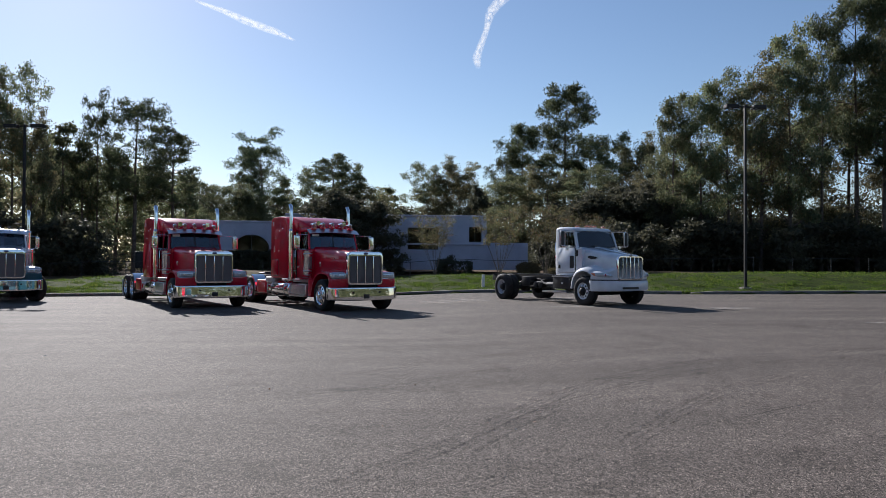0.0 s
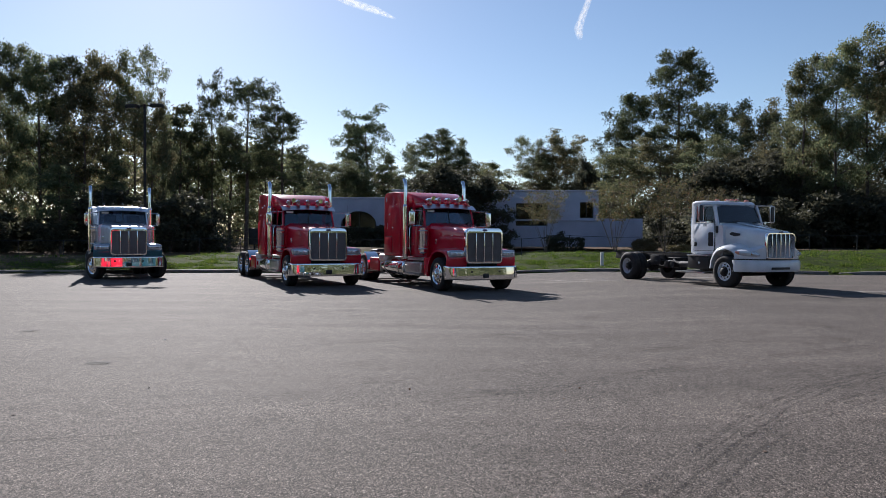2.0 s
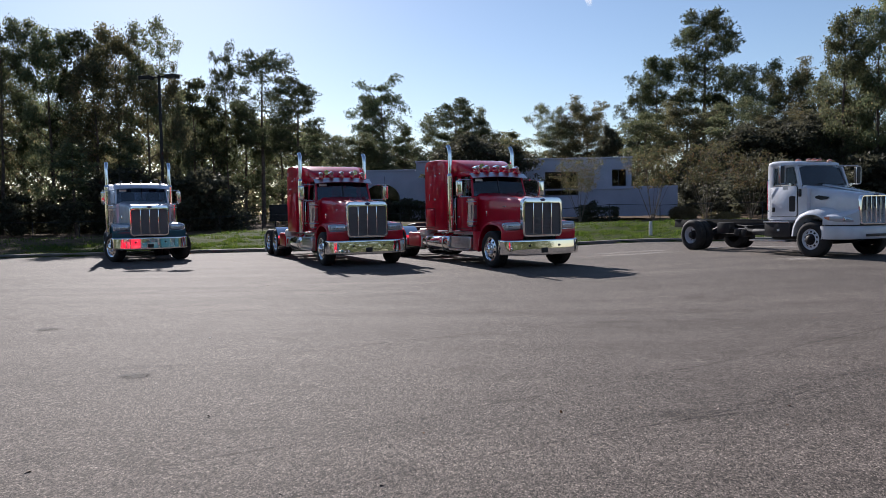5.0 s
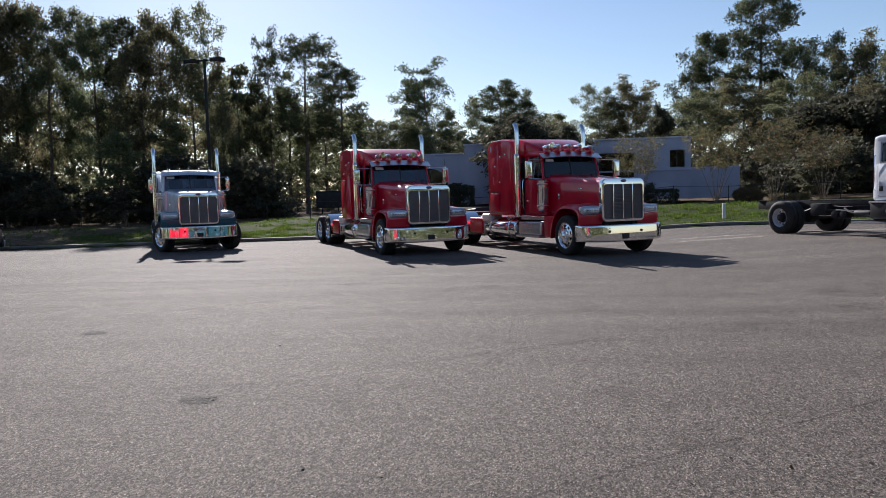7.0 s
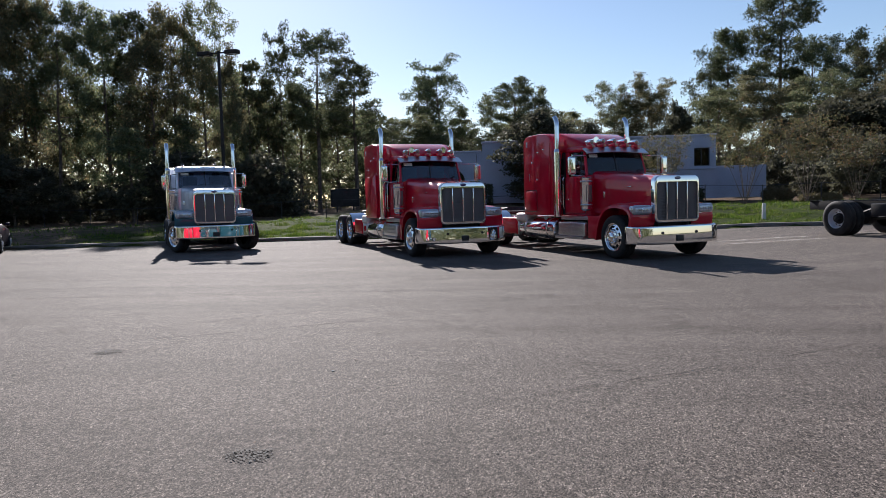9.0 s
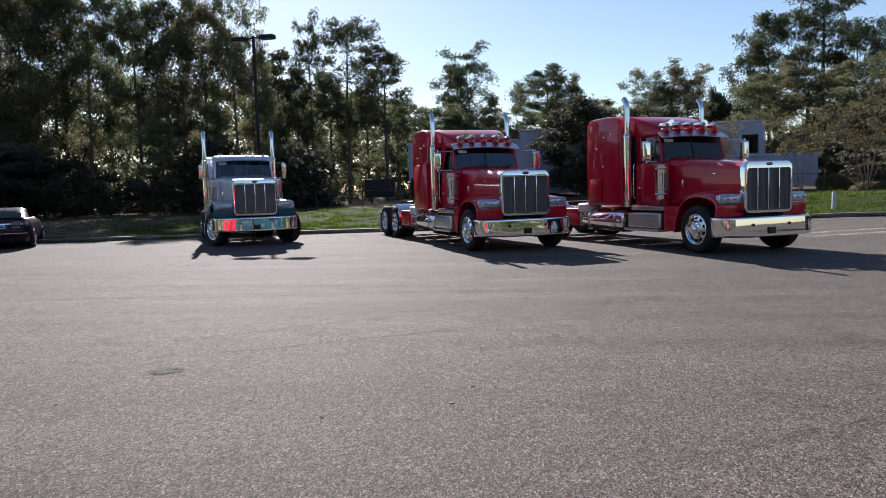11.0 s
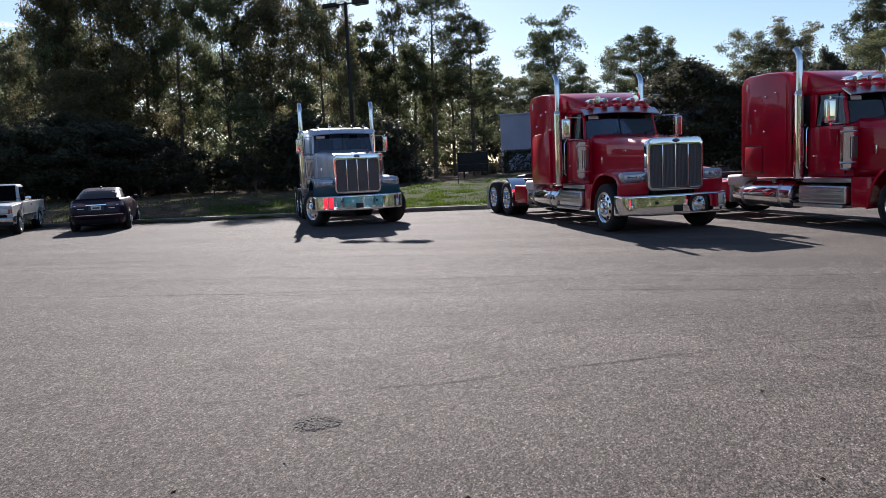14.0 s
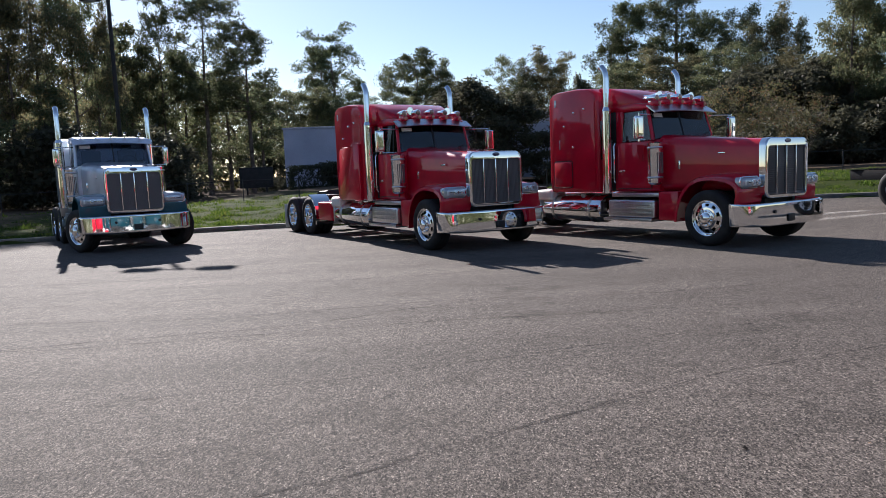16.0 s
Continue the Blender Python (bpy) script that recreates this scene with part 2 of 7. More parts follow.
M = {
    "asphalt": asphalt_material(),
    "crack": grainy("crack filler", [(0.3, (0.03, 0.028, 0.026)), (0.7, (0.06, 0.056, 0.052))], 3.0, 0.8),
    # tone lowered all over to stand for the kerb's shaded face
    "concrete": grainy("kerb concrete", [(0.3, (0.11, 0.1, 0.088)), (0.7, (0.21, 0.195, 0.175))], 1.3, 0.85),
    "worn": grainy("worn pale patch", [(0.3, (0.2, 0.19, 0.17)), (0.7, (0.38, 0.36, 0.33))], 2.0, 0.9),
    "soil": soil_material(),
    "red": paint_material("red paint", (0.52, 0.003, 0.024), coat=0.85),
    "teal": paint_material("teal paint", (0.01, 0.085, 0.12), coat=0.7),
    "aqua": paint_material("aqua paint", (0.002, 0.035, 0.052), coat=0.5),
    "silver": paint_material("silver paint", (0.72, 0.75, 0.8), 0.65),
    "white": paint_material("white paint", (0.62, 0.645, 0.69)),
    "plum": paint_material("dark plum paint", (0.013, 0.002, 0.016), coat=0.35),
    "pickup": paint_material("pale pickup paint", (0.62, 0.61, 0.59)),
    "bluegrey": paint_material("dark blue-grey paint", (0.05, 0.055, 0.075)),
    "chrome": mat("chrome", (0.86, 0.87, 0.88), 0.03, 1.0),
    "satin": grainy("satin aluminium", [(0.3, (0.55, 0.56, 0.58)), (0.7, (0.72, 0.73, 0.75))], 3.0, 0.28, 0.05, 0.002, 60, metal=1.0),
    "mesh": mat("grille mesh", (0.16, 0.15, 0.157), 0.5, 0.6),
    "rubber": grainy("tyre rubber", [(0.3, (0.012, 0.012, 0.013)), (0.7, (0.03, 0.029, 0.028))], 6.0, 0.75),
    "frame": grainy("chassis black", [(0.3, (0.006, 0.006, 0.008)), (0.7, (0.018, 0.018, 0.02))], 3.0, 0.6),
    "plastic": mat("black plastic", (0.015, 0.015, 0.017), 0.45),
    "cloth": mat("grey seat cloth", (0.11, 0.115, 0.13), 0.9),
    "glass": glass_material("tinted glass", (0.75, 0.85, 0.9), 0.55),
    "clearglass": glass_material("clear glass", (0.8, 0.9, 1.0), 0.88, 1.6),
    "screenglass": glass_material("bluish windscreen glass", (0.8, 0.9, 1.0), 0.9, 2.1),
    "darkglass": glass_material("dark glass", (0.7, 0.8, 0.92), 0.78),
    "officeglass": glass_material("office window glass", (0.55, 0.65, 0.8), 0.3, 1.45),
    "carglass": glass_material("dark car glass", (0.65, 0.72, 0.85), 0.18, 1.22),
    "lens": mat("lamp lens", (0.6, 0.63, 0.68), 0.12, 0.25, coat=1.0),
    "lampglass": mat("headlamp shell", (0.42, 0.45, 0.5), 0.07, 0.35, coat=1.0),
    # shade and the red roof's reflection are put into this lens colour
    "shaded": mat("smoked lamp lens", (0.3, 0.16, 0.14), 0.08, 0.5, coat=1.0),
    "amber": mat("amber lens", (0.55, 0.17, 0.09), 0.12, coat=1.0),
    "redlens": mat("red lens", (0.12, 0.005, 0.008), 0.12, coat=1.0),
    "emblem": mat("dark blue enamel", (0.02, 0.03, 0.12), 0.2, coat=1.0),
    "paper": mat("white paper", (0.75, 0.75, 0.72), 0.8),
    "cloth_red": leaf_material("red cloth", [(0.0, (0.72, 0.02, 0.03)), (1.0, (0.8, 0.03, 0.03))], 0.55),
    "flap": mat("white mud flap", (0.6, 0.6, 0.58), 0.6),
    "poly": mat("white tank", (0.72, 0.7, 0.66), 0.4),
    "pole": grainy("bronze pole", [(0.3, (0.014, 0.013, 0.013)), (0.7, (0.03, 0.028, 0.027))], 2.0, 0.65, spec=0.25),
    "galv": grainy("weathered steel", [(0.3, (0.028, 0.028, 0.03)), (0.7, (0.065, 0.065, 0.067))], 4.0, 0.65, metal=0.3),
    "stucco": grainy("pale stucco", [(0.3, (0.34, 0.355, 0.45)), (0.7, (0.44, 0.455, 0.56))], 0.6, 0.9, 0.3, 0.01, 30),
    "bark": grainy("bark", [(0.3, (0.06, 0.046, 0.038)), (0.7, (0.16, 0.125, 0.1))], 2.5, 0.95, 0.8, 0.04),
    "barkpale": grainy("pale bark", [(0.3, (0.12, 0.095, 0.07)), (0.7, (0.22, 0.18, 0.14))], 2.5, 0.9, 0.5, 0.02),
    "leaf": leaf_material("broad leaves", [(0.0, (0.095, 0.118, 0.066)), (0.6, (0.152, 0.17, 0.09)), (0.92, (0.215, 0.215, 0.108)), (1.0, (0.3, 0.23, 0.12))], 0.58),
    "leafdark": leaf_material("dark broad leaves", [(0.0, (0.105, 0.112, 0.066)), (0.6, (0.168, 0.16, 0.087)), (0.92, (0.24, 0.205, 0.104)), (1.0, (0.32, 0.225, 0.115))], 0.6),
    "needle": leaf_material("pine needles", [(0.0, (0.07, 0.09, 0.05)), (0.7, (0.11, 0.13, 0.066)), (1.0, (0.165, 0.16, 0.078))], 0.45),
    "autumn": leaf_material("autumn leaves", [(0.0, (0.07, 0.08, 0.04)), (0.55, (0.115, 0.106, 0.05)), (0.88, (0.155, 0.108, 0.056)), (1.0, (0.21, 0.1, 0.056))], 0.5),
    "blade": leaf_material("grass blades", [(0.0, (0.036, 0.068, 0.011)), (0.6, (0.074, 0.114, 0.018)), (1.0, (0.14, 0.156, 0.036))], 0.58),
    "hedge": leaf_material("hedge leaves", [(0.0, (0.052, 0.056, 0.04)), (1.0, (0.112, 0.106, 0.068))], 0.45),
    "boxleaf": leaf_material("clipped hedge leaves", [(0.0, (0.03, 0.036, 0.024)), (1.0, (0.07, 0.072, 0.044))], 0.3),
    "litter": leaf_material("dry leaf bits", [(0.0, (0.02, 0.016, 0.012)), (0.5, (0.05, 0.035, 0.022)), (0.8, (0.2, 0.1, 0.045)), (1.0, (0.5, 0.42, 0.34))], 0.15),
    "straw": leaf_material("dry grass", [(0.0, (0.1, 0.085, 0.045)), (1.0, (0.19, 0.15, 0.085))], 0.3),
}


# ---- mesh helpers ----
def link_mesh(name, me, parent=None, material=None, smooth=None):
    if material is not None and not me.materials:
        me.materials.append(material)
    if smooth:
        me.shade_smooth()
        me.set_sharp_from_angle(angle=radians(smooth))
    ob = new(name, me)
    ob.parent = parent
    return ob


def part(name, bm, material, parent, label="", smooth=38):
    """Links a bmesh as one mesh object under a thing or a part."""
    bmesh.ops.recalc_face_normals(bm, faces=bm.faces)
    me = bpy.data.meshes.new(name)
    bm.to_mesh(me)
    bm.free()
    ob = link_mesh(name, me, parent, M[material], smooth)
    return tagged(ob, label) if label else ob


def thing(name, m, label, category, group="", kind=""):
    ob = new(name)
    ob.empty_display_size = 0.2
    ob.matrix_world = m
    return tagged(ob, label, category, group, kind)


def bm_new():
    return bmesh.new()


def box(bm, x0, x1, y0, y1, z0, z1, bevel=0.0, seg=2, taper=None):
    """A box; taper=(dx, dy) draws the top in."""
    tx, ty = taper or (0, 0)
    vs = [bm.verts.new(p) for p in (
        (x0, y0, z0), (x1, y0, z0), (x1, y1, z0), (x0, y1, z0),
        (x0 + tx, y0 + ty, z1), (x1 - tx, y0 + ty, z1), (x1 - tx, y1 - ty, z1), (x0 + tx, y1 - ty, z1))]
    fs = [bm.faces.new([vs[i] for i in f]) for f in ((0, 3, 2, 1), (4, 5, 6, 7), (0, 1, 5, 4), (1, 2, 6, 5), (2, 3, 7, 6), (3, 0, 4, 7))]
    if bevel:
        es = list({e for f in fs for e in f.edges})
        bmesh.ops.bevel(bm, geom=es, offset=bevel, segments=seg, affect="EDGES", profile=0.6)
    return bm


def frame_of(way):
    z = Vector(way).normalized()
    x = z.cross(Vector((0, 0, 1)) if abs(z.z) < 0.9 else Vector((1, 0, 0))).normalized()
    return x, z.cross(x)


def rings(bm, loops, close=True, cap=True):
    """Skins a row of vertex loops."""
    vl = [[bm.verts.new(p) for p in loop] for loop in loops]
    n = len(vl[0])
    for a, b in zip(vl, vl[1:]):
        for i in range(n if close else n - 1):
            j = (i + 1) % n
            bm.faces.new((a[i], a[j], b[j], b[i]))
    if cap and close:
        bm.faces.new(vl[0][::-1])
        bm.faces.new(vl[-1])
    return vl


def tube(bm, pts, radii, seg=10, cap=True):
    pts = [Vector(p) for p in pts]
    if not hasattr(radii, "__len__"):
        radii = [radii] * len(pts)
    loops = []
    ref = None
    for i, p in enumerate(pts):
        way = (pts[min(i + 1, len(pts) - 1)] - pts[max(i - 1, 0)]).normalized()
        if ref is None:
            ref = frame_of(way)[0]
        x = (ref - way * ref.dot(way)).normalized()
        ref = x
        y = way.cross(x)
        loops.append([p + (x * math.cos(a) + y * math.sin(a)) * radii[i] for a in (2 * math.pi * k / seg for k in range(seg))])
    rings(bm, loops, True, cap)
    return bm


def turned(bm, profile, centre, axis="x", seg=24, cap=False):
    """Turns a profile of (distance along the axis, radius) round an axis through centre."""
    c = Vector(centre)
    loops = []
    for d, r in profile:
        loop = []
        for k in range(seg):
            a = 2 * math.pi * k / seg
            p, q = r * math.cos(a), r * math.sin(a)
            loop.append(c + (Vector((d, p, q)) if axis == "x" else Vector((p, d, q)) if axis == "y" else Vector((p, q, d))))
        loops.append(loop)
    rings(bm, loops, True, cap)
    return bm


def sheet(bm, pts, thick, way):
    """A flat plate with the outline pts, thick along way."""
    w = Vector(way).normalized() * thick
    a = [bm.verts.new(Vector(p)) for p in pts]
    b = [bm.verts.new(Vector(p) + w) for p in pts]
    bm.faces.new(a[::-1])
    bm.faces.new(b)
    for i in range(len(a)):
        j = (i + 1) % len(a)
        bm.faces.new((a[i], a[j], b[j], b[i]))
    return bm


def mesh_np(name, verts, faces):
    me = bpy.data.meshes.new(name)
    verts, faces = np.asarray(verts, np.float32), np.asarray(faces, np.int32)
    n = faces.shape[1]
    me.vertices.add(len(verts))
    me.vertices.foreach_set("co", verts.ravel())
    me.loops.add(faces.size)
    me.loops.foreach_set("vertex_index", faces.ravel())
    me.polygons.add(len(faces))
    me.polygons.foreach_set("loop_start", np.arange(len(faces), dtype=np.int32) * n)
    me.update(calc_edges=True)
    return me


# ---- ground, lot and kerb ----
def smooth(a, b, x):
    t = np.clip((np.asarray(x, float) - a) / (b - a), 0, 1)
    return t * t * (3 - 2 * t)


KERB = [(-140.0, 20.0), (-60.0, 24.0), (-34.0, 29.6), (-25.5, 31.4), (-14.5, 33.8), (0.0, 34.6), (6.0, 33.6), (12.8, 32.2), (22.0, 33.2), (34.0, 35.0), (60.0, 38.0), (140.0, 46.0)]
KX, KY = np.array(KERB).T


def kerb_y(x):
    return np.interp(x, KX, KY)


def lot_z(x):
    return 0.17 * smooth(-2, 3.5, x)


def land_z(x, y):
    """Height of the land: the lot, and the grass bank behind the kerb."""
    x, y = np.asarray(x, float), np.asarray(y, float)
    d = y - kerb_y(x)
    rise = 0.38 + 0.17 * smooth(-12, 2, x) + 0.22 * smooth(10, 22, x)
    bank = 0.1 + rise * smooth(0.2, 8.0, d) + 0.6 * smooth(7, 20, d) * smooth(-22, -16, x) * (1 - smooth(-9, -3, x)) - 0.15 * smooth(9, 20, d)
    wave = 0.05 * np.sin(x * 0.9 + 1.3 * np.sin(y * 0.7)) * smooth(0.5, 3, d)
    return lot_z(x) + np.where(d > 0, bank + wave, -0.06)


def grid_mesh(name, xs, ys, zf):
    gx, gy = np.meshgrid(xs, ys)
    v = np.stack([gx, gy, zf(gx, gy)], -1).reshape(-1, 3)
    n = len(xs)
    i = (np.arange(len(ys) - 1)[:, None] * n + np.arange(n - 1)).ravel()
    return mesh_np(name, v, np.stack([i, i + 1, i + n + 1, i + n], 1))


def build_land():
    far = [-2500, -1200, -600, -300, -200]
    xs = np.array(far + list(np.linspace(-140, -50, 31)) + list(np.linspace(-49, 49, 140)) + list(np.linspace(50, 140, 31)) + [-a for a in far[::-1]])
    ys = np.array([-2500, -1200, -600, -300, -150, -80, -40, 0, 15] + list(np.linspace(19, 60, 140)) + list(np.linspace(61, 150, 40)) + [200, 300, 600, 1200, 2500])
    me = grid_mesh("ground", xs, ys, land_z)
    tagged(link_mesh("ground", me, None, M["soil"], 60), "grassy ground rising in a low bank behind the lot", "ground", kind="structure")
    # the lot: a sheet whose far edge follows the kerb
    xs = np.array([-140, -110, -80] + list(np.linspace(-60, 60, 121)) + [80, 110, 140])
    rows = np.concatenate([np.linspace(0, 0.7, 12), np.linspace(0.72, 1, 16)])
    gx, gr = np.meshgrid(xs, rows)
    gy = -19 + gr * (kerb_y(gx) + 19 + 0.02)
    v = np.stack([gx, gy, lot_z(gx)], -1).reshape(-1, 3)
    n = len(xs)
    i = (np.arange(len(rows) - 1)[:, None] * n + np.arange(n - 1)).ravel()
    me = mesh_np("parking_lot", v, np.stack([i, i + 1, i + n + 1, i + n], 1))
    tagged(link_mesh("parking_lot", me, None, M["asphalt"], 60), "wide grey asphalt parking lot with faint tyre marks", "parking lot", kind="structure")


def kerb_run(name, x0, x1, nose=False):
    bm = bm_new()
    prof = [(0.0, -0.05), (0.0, 0.1), (0.025, 0.14), (0.13, 0.15), (0.16, 0.14), (0.17, -0.05)]
    xs = [x0 + (x1 - x0) * k / max(2, int((x1 - x0) / 1.2)) for k in range(max(2, int((x1 - x0) / 1.2)) + 1)]
    loops = []
    for k, x in enumerate(xs):
        j = 0.006 * math.sin(3.1 * k)
        drop = 0.6 if nose and k == 0 else 1.0
        loops.append([(x, float(kerb_y(x)) + a + j, float(lot_z(x)) + b * drop) for a, b in prof])
    rings(bm, loops)
    return tagged(part(name, bm, "concrete", None, smooth=30), "weathered low concrete kerb edging the lot, toned down for its shaded face", "kerb", kind="structure")


build_land()
kerb_run("kerb", -138, 12.3)
kerb_run("kerb", 12.75, 138, True)


def strip(name, pts, width, material, label, lift=0.005, seed=0, ragged=0.9):
    """A flat ragged mark on the asphalt along pts."""
    rnd = random.Random(seed)
    bm = bm_new()
    dense = []
    for a, b in zip(pts, pts[1:]):
        n = max(1, int(math.dist(a, b) / 0.35))
        dense += [(a[0] + (b[0] - a[0]) * k / n, a[1] + (b[1] - a[1]) * k / n) for k in range(n)]
    dense.append(pts[-1])
    left, right = [], []
    for k, p in enumerate(dense):
        q, r = dense[max(k - 1, 0)], dense[min(k + 1, len(dense) - 1)]
        w = Vector((r[0] - q[0], r[1] - q[1])).normalized()
        nx, ny = -w.y, w.x
        e = 0.15 if k in (0, len(dense) - 1) else 1
        j = rnd.uniform(-1, 1) * width * ragged
        for side, out in ((1, left), (-1, right)):
            h = side * width * 0.5 * e * (1 + rnd.uniform(-0.5, 0.4) * min(1, ragged)) + j
            x, y = p[0] + nx * h, p[1] + ny * h
            out.append(bm.verts.new((x, y, float(lot_z(x)) + lift)))
    for i in range(len(left) - 1):
        bm.faces.new((left[i], left[i + 1], right[i + 1], right[i]))
    return tagged(part(name, bm, material, None, smooth=None), label, "pavement mark", kind="structure")


def blotch(name, x, y, rx, ry, material, label, lift=0.006, seed=0):
    rnd = random.Random(seed)
    bm = bm_new()
    n = 22
    ring = []
    for k in range(n):
        a = 2 * math.pi * k / n
        s = rnd.uniform(0.72, 1.12)
        px, py = x + math.cos(a) * rx * s, y + math.sin(a) * ry * s
        ring.append(bm.verts.new((px, py, float(lot_z(px)) + lift)))
    bm.faces.new(ring)
    return tagged(part(name, bm, material, None, smooth=None), label, "pavement mark", kind="structure")


# ---- vehicles ----
def prism(bm, profile, steps, about=None):
    """Carries a side profile of (y, z) across x; steps: (x, how far the profile is drawn in)."""
    cy = about[0] if about else sum(p[0] for p in profile) / len(profile)
    cz = about[1] if about else sum(p[1] for p in profile) / len(profile)
    hy = max(abs(p[0] - cy) for p in profile)
    hz = max(abs(p[1] - cz) for p in profile)
    rings(bm, [[(x, cy + (y - cy) * (1 - s / hy), cz + (z - cz) * (1 - s / hz)) for y, z in profile] for x, s in steps])
    return bm


def rounded(x0, x1, z0, z1, r, n=4, crown=0.0):
    """A rounded rectangle as (x, z) points."""
    pts = []
    for cx, cz, a0 in ((x1 - r, z0 + r, -90), (x1 - r, z1 - r, 0), (x0 + r, z1 - r, 90), (x0 + r, z0 + r, 180)):
        for k in range(n + 1):
            a = radians(a0 + 90 * k / n)
            x, z = cx + r * math.cos(a), cz + r * math.sin(a)
            t = (x - (x0 + x1) / 2) / ((x1 - x0) / 2)
            pts.append((x, z + (crown * (1 - t * t) if a0 in (0, 90) else 0)))
    return pts


def wheel(parent, u, v, side, r=0.515, width=0.27, deep=False, finish="chrome", rim_r=None, dual=False, cap=""):
    """A road wheel whose outer face is at u, looking out to side."""
    k = rim_r or r * 0.64
    hub = bm_new()
    base = -0.13 if deep else 0.015
    out = 0.03 if deep or r < 0.45 else 0.1
    turned(hub, [(side * d, q) for d, q in ((base - 0.02, 0.16 * r / 0.5), (base + 0.02, 0.155 * r / 0.5), (base + 0.03, 0.105 * r / 0.5), (out - 0.02, 0.1 * r / 0.5), (out, 0.075 * r / 0.5), (out + 0.006, 0.004))], (u, v, r), seg=20, cap=True)
    for j in range(10):
        a = 2 * math.pi * (j + 0.5) / 10
        q = 0.13 * r / 0.5
        turned(hub, [(side * (base + 0.01), 0.017), (side * (base + 0.05), 0.014), (side * (base + 0.055), 0.002)], (u, v + q * math.cos(a), r + q * math.sin(a)), seg=6, cap=True)
    w = part("wheel", hub, cap or finish, parent)
    ty = bm_new()
    e, W = 0.02, width
    prof = [(0.01, k), (0.022, k + 0.03), (0.03, (k + r) / 2), (0.018, r - 0.05), (-0.012, r - 0.012), (-0.035, r), (-0.075, r), (-0.08, r - 0.014), (-0.092, r - 0.014), (-0.097, r), (-W / 2 - 0.006, r), (-W / 2, r - 0.014), (-W / 2 - 0.012, r - 0.014), (-W / 2 - 0.018, r), (-W + 0.05, r), (-W + 0.01, r - 0.02), (-W - 0.01, (k + r) / 2), (-W + 0.01, k)]
    turned(ty, [(side * d, q) for d, q in prof], (u, v, r), seg=36)
    if dual:
        turned(ty, [(side * (d - width - 0.06), q) for d, q in prof], (u, v, r), seg=36)
    part("tyre", ty, "rubber", w)
    rim = bm_new()
    hole_out, hole_in = k - 0.045, 0.6 * k
    if deep:
        pr = [(0.012, k + 0.008), (0.004, k - 0.012), (-0.06, k - 0.028), (-0.12, k - 0.034), (-0.135, hole_out)]
        d0, d1 = -0.135, -0.14
    else:
        pr = [(0.012, k + 0.008), (0.004, k - 0.014), (-0.03, k - 0.03), (-0.02, hole_out)]
        d0, d1 = -0.02, 0.012
    turned(rim, [(side * d, q) for d, q in pr], (u, v, r), seg=40)
    c = Vector((u, v, r))
    at = lambda d, q, j: c + Vector((side * d, q * math.cos(j * math.pi / 20), q * math.sin(j * math.pi / 20)))
    for j in range(40):
        q0, q1 = (0.22, 0.78) if j % 4 in (1, 2) else (0.5, 0.5)
        mids = [(d0 + (d1 - d0) * f, hole_out + (hole_in - hole_out) * f) for f in (0, q0, q1, 1)]
        for (da, ra), (db, rb), skip in ((mids[0], mids[1], 0), (mids[1], mids[2], j % 4 in (1, 2)), (mids[2], mids[3], 0)):
            if skip or abs(ra - rb) < 1e-6:
                continue
            rim.faces.new([rim.verts.new(p) for p in (at(da, ra, j), at(da, ra, j + 1), at(db, rb, j + 1), at(db, rb, j))])
    turned(rim, [(side * d1, hole_in), (side * base, 0.15 * r / 0.5)], (u, v, r), seg=40)
    part("rim", rim, finish, w)
    dr = bm_new()
    turned(dr, [(side * -0.16, k - 0.05), (side * -0.16, 0.01)], (u, v, r), seg=20, cap=True)
    part("brake_drum", dr, "frame", w)
    return w


def mirror_arm(parent, s, v, z0, z1, u_in, u_out, finish, wide=0.13, thick=0.013):
    a = bm_new()
    for z in (z0 - 0.02, z1 + 0.03):
        tube(a, [(s * u_in, v + 0.16, z), (s * (u_in + 0.2), v + 0.05, z), (s * u_out, v, z)], thick, 6)
    tube(a, [(s * u_out, v, z0 - 0.05), (s * u_out, v, z1 + 0.06)], 0.014, 6)
    arm = part("mirror_bracket", a, finish, parent)
    h = bm_new()
    box(h, s * u_out - wide, s * u_out + wide, v - 0.05, v + 0.06, z0, z1, 0.048, 4)
    part("mirror_housing", h, finish if finish == "chrome" else "plastic", arm)
    if finish != "chrome":
        rim = bm_new()
        edge = rounded(u_out - wide - 0.012, u_out + wide + 0.012, z0 - 0.012, z1 + 0.012, 0.05, 3)
        tube(rim, [(s * x, v - 0.03, z) for x, z in edge + edge[:1]], 0.016, 6)
        part("mirror_rim", rim, finish, arm)
    g = bm_new()
    box(g, s * u_out - wide + 0.015, s * u_out + wide - 0.015, v + 0.061, v + 0.066, z0 + 0.025, z1 - 0.025)
    part("mirror_glass", g, "chrome", arm)


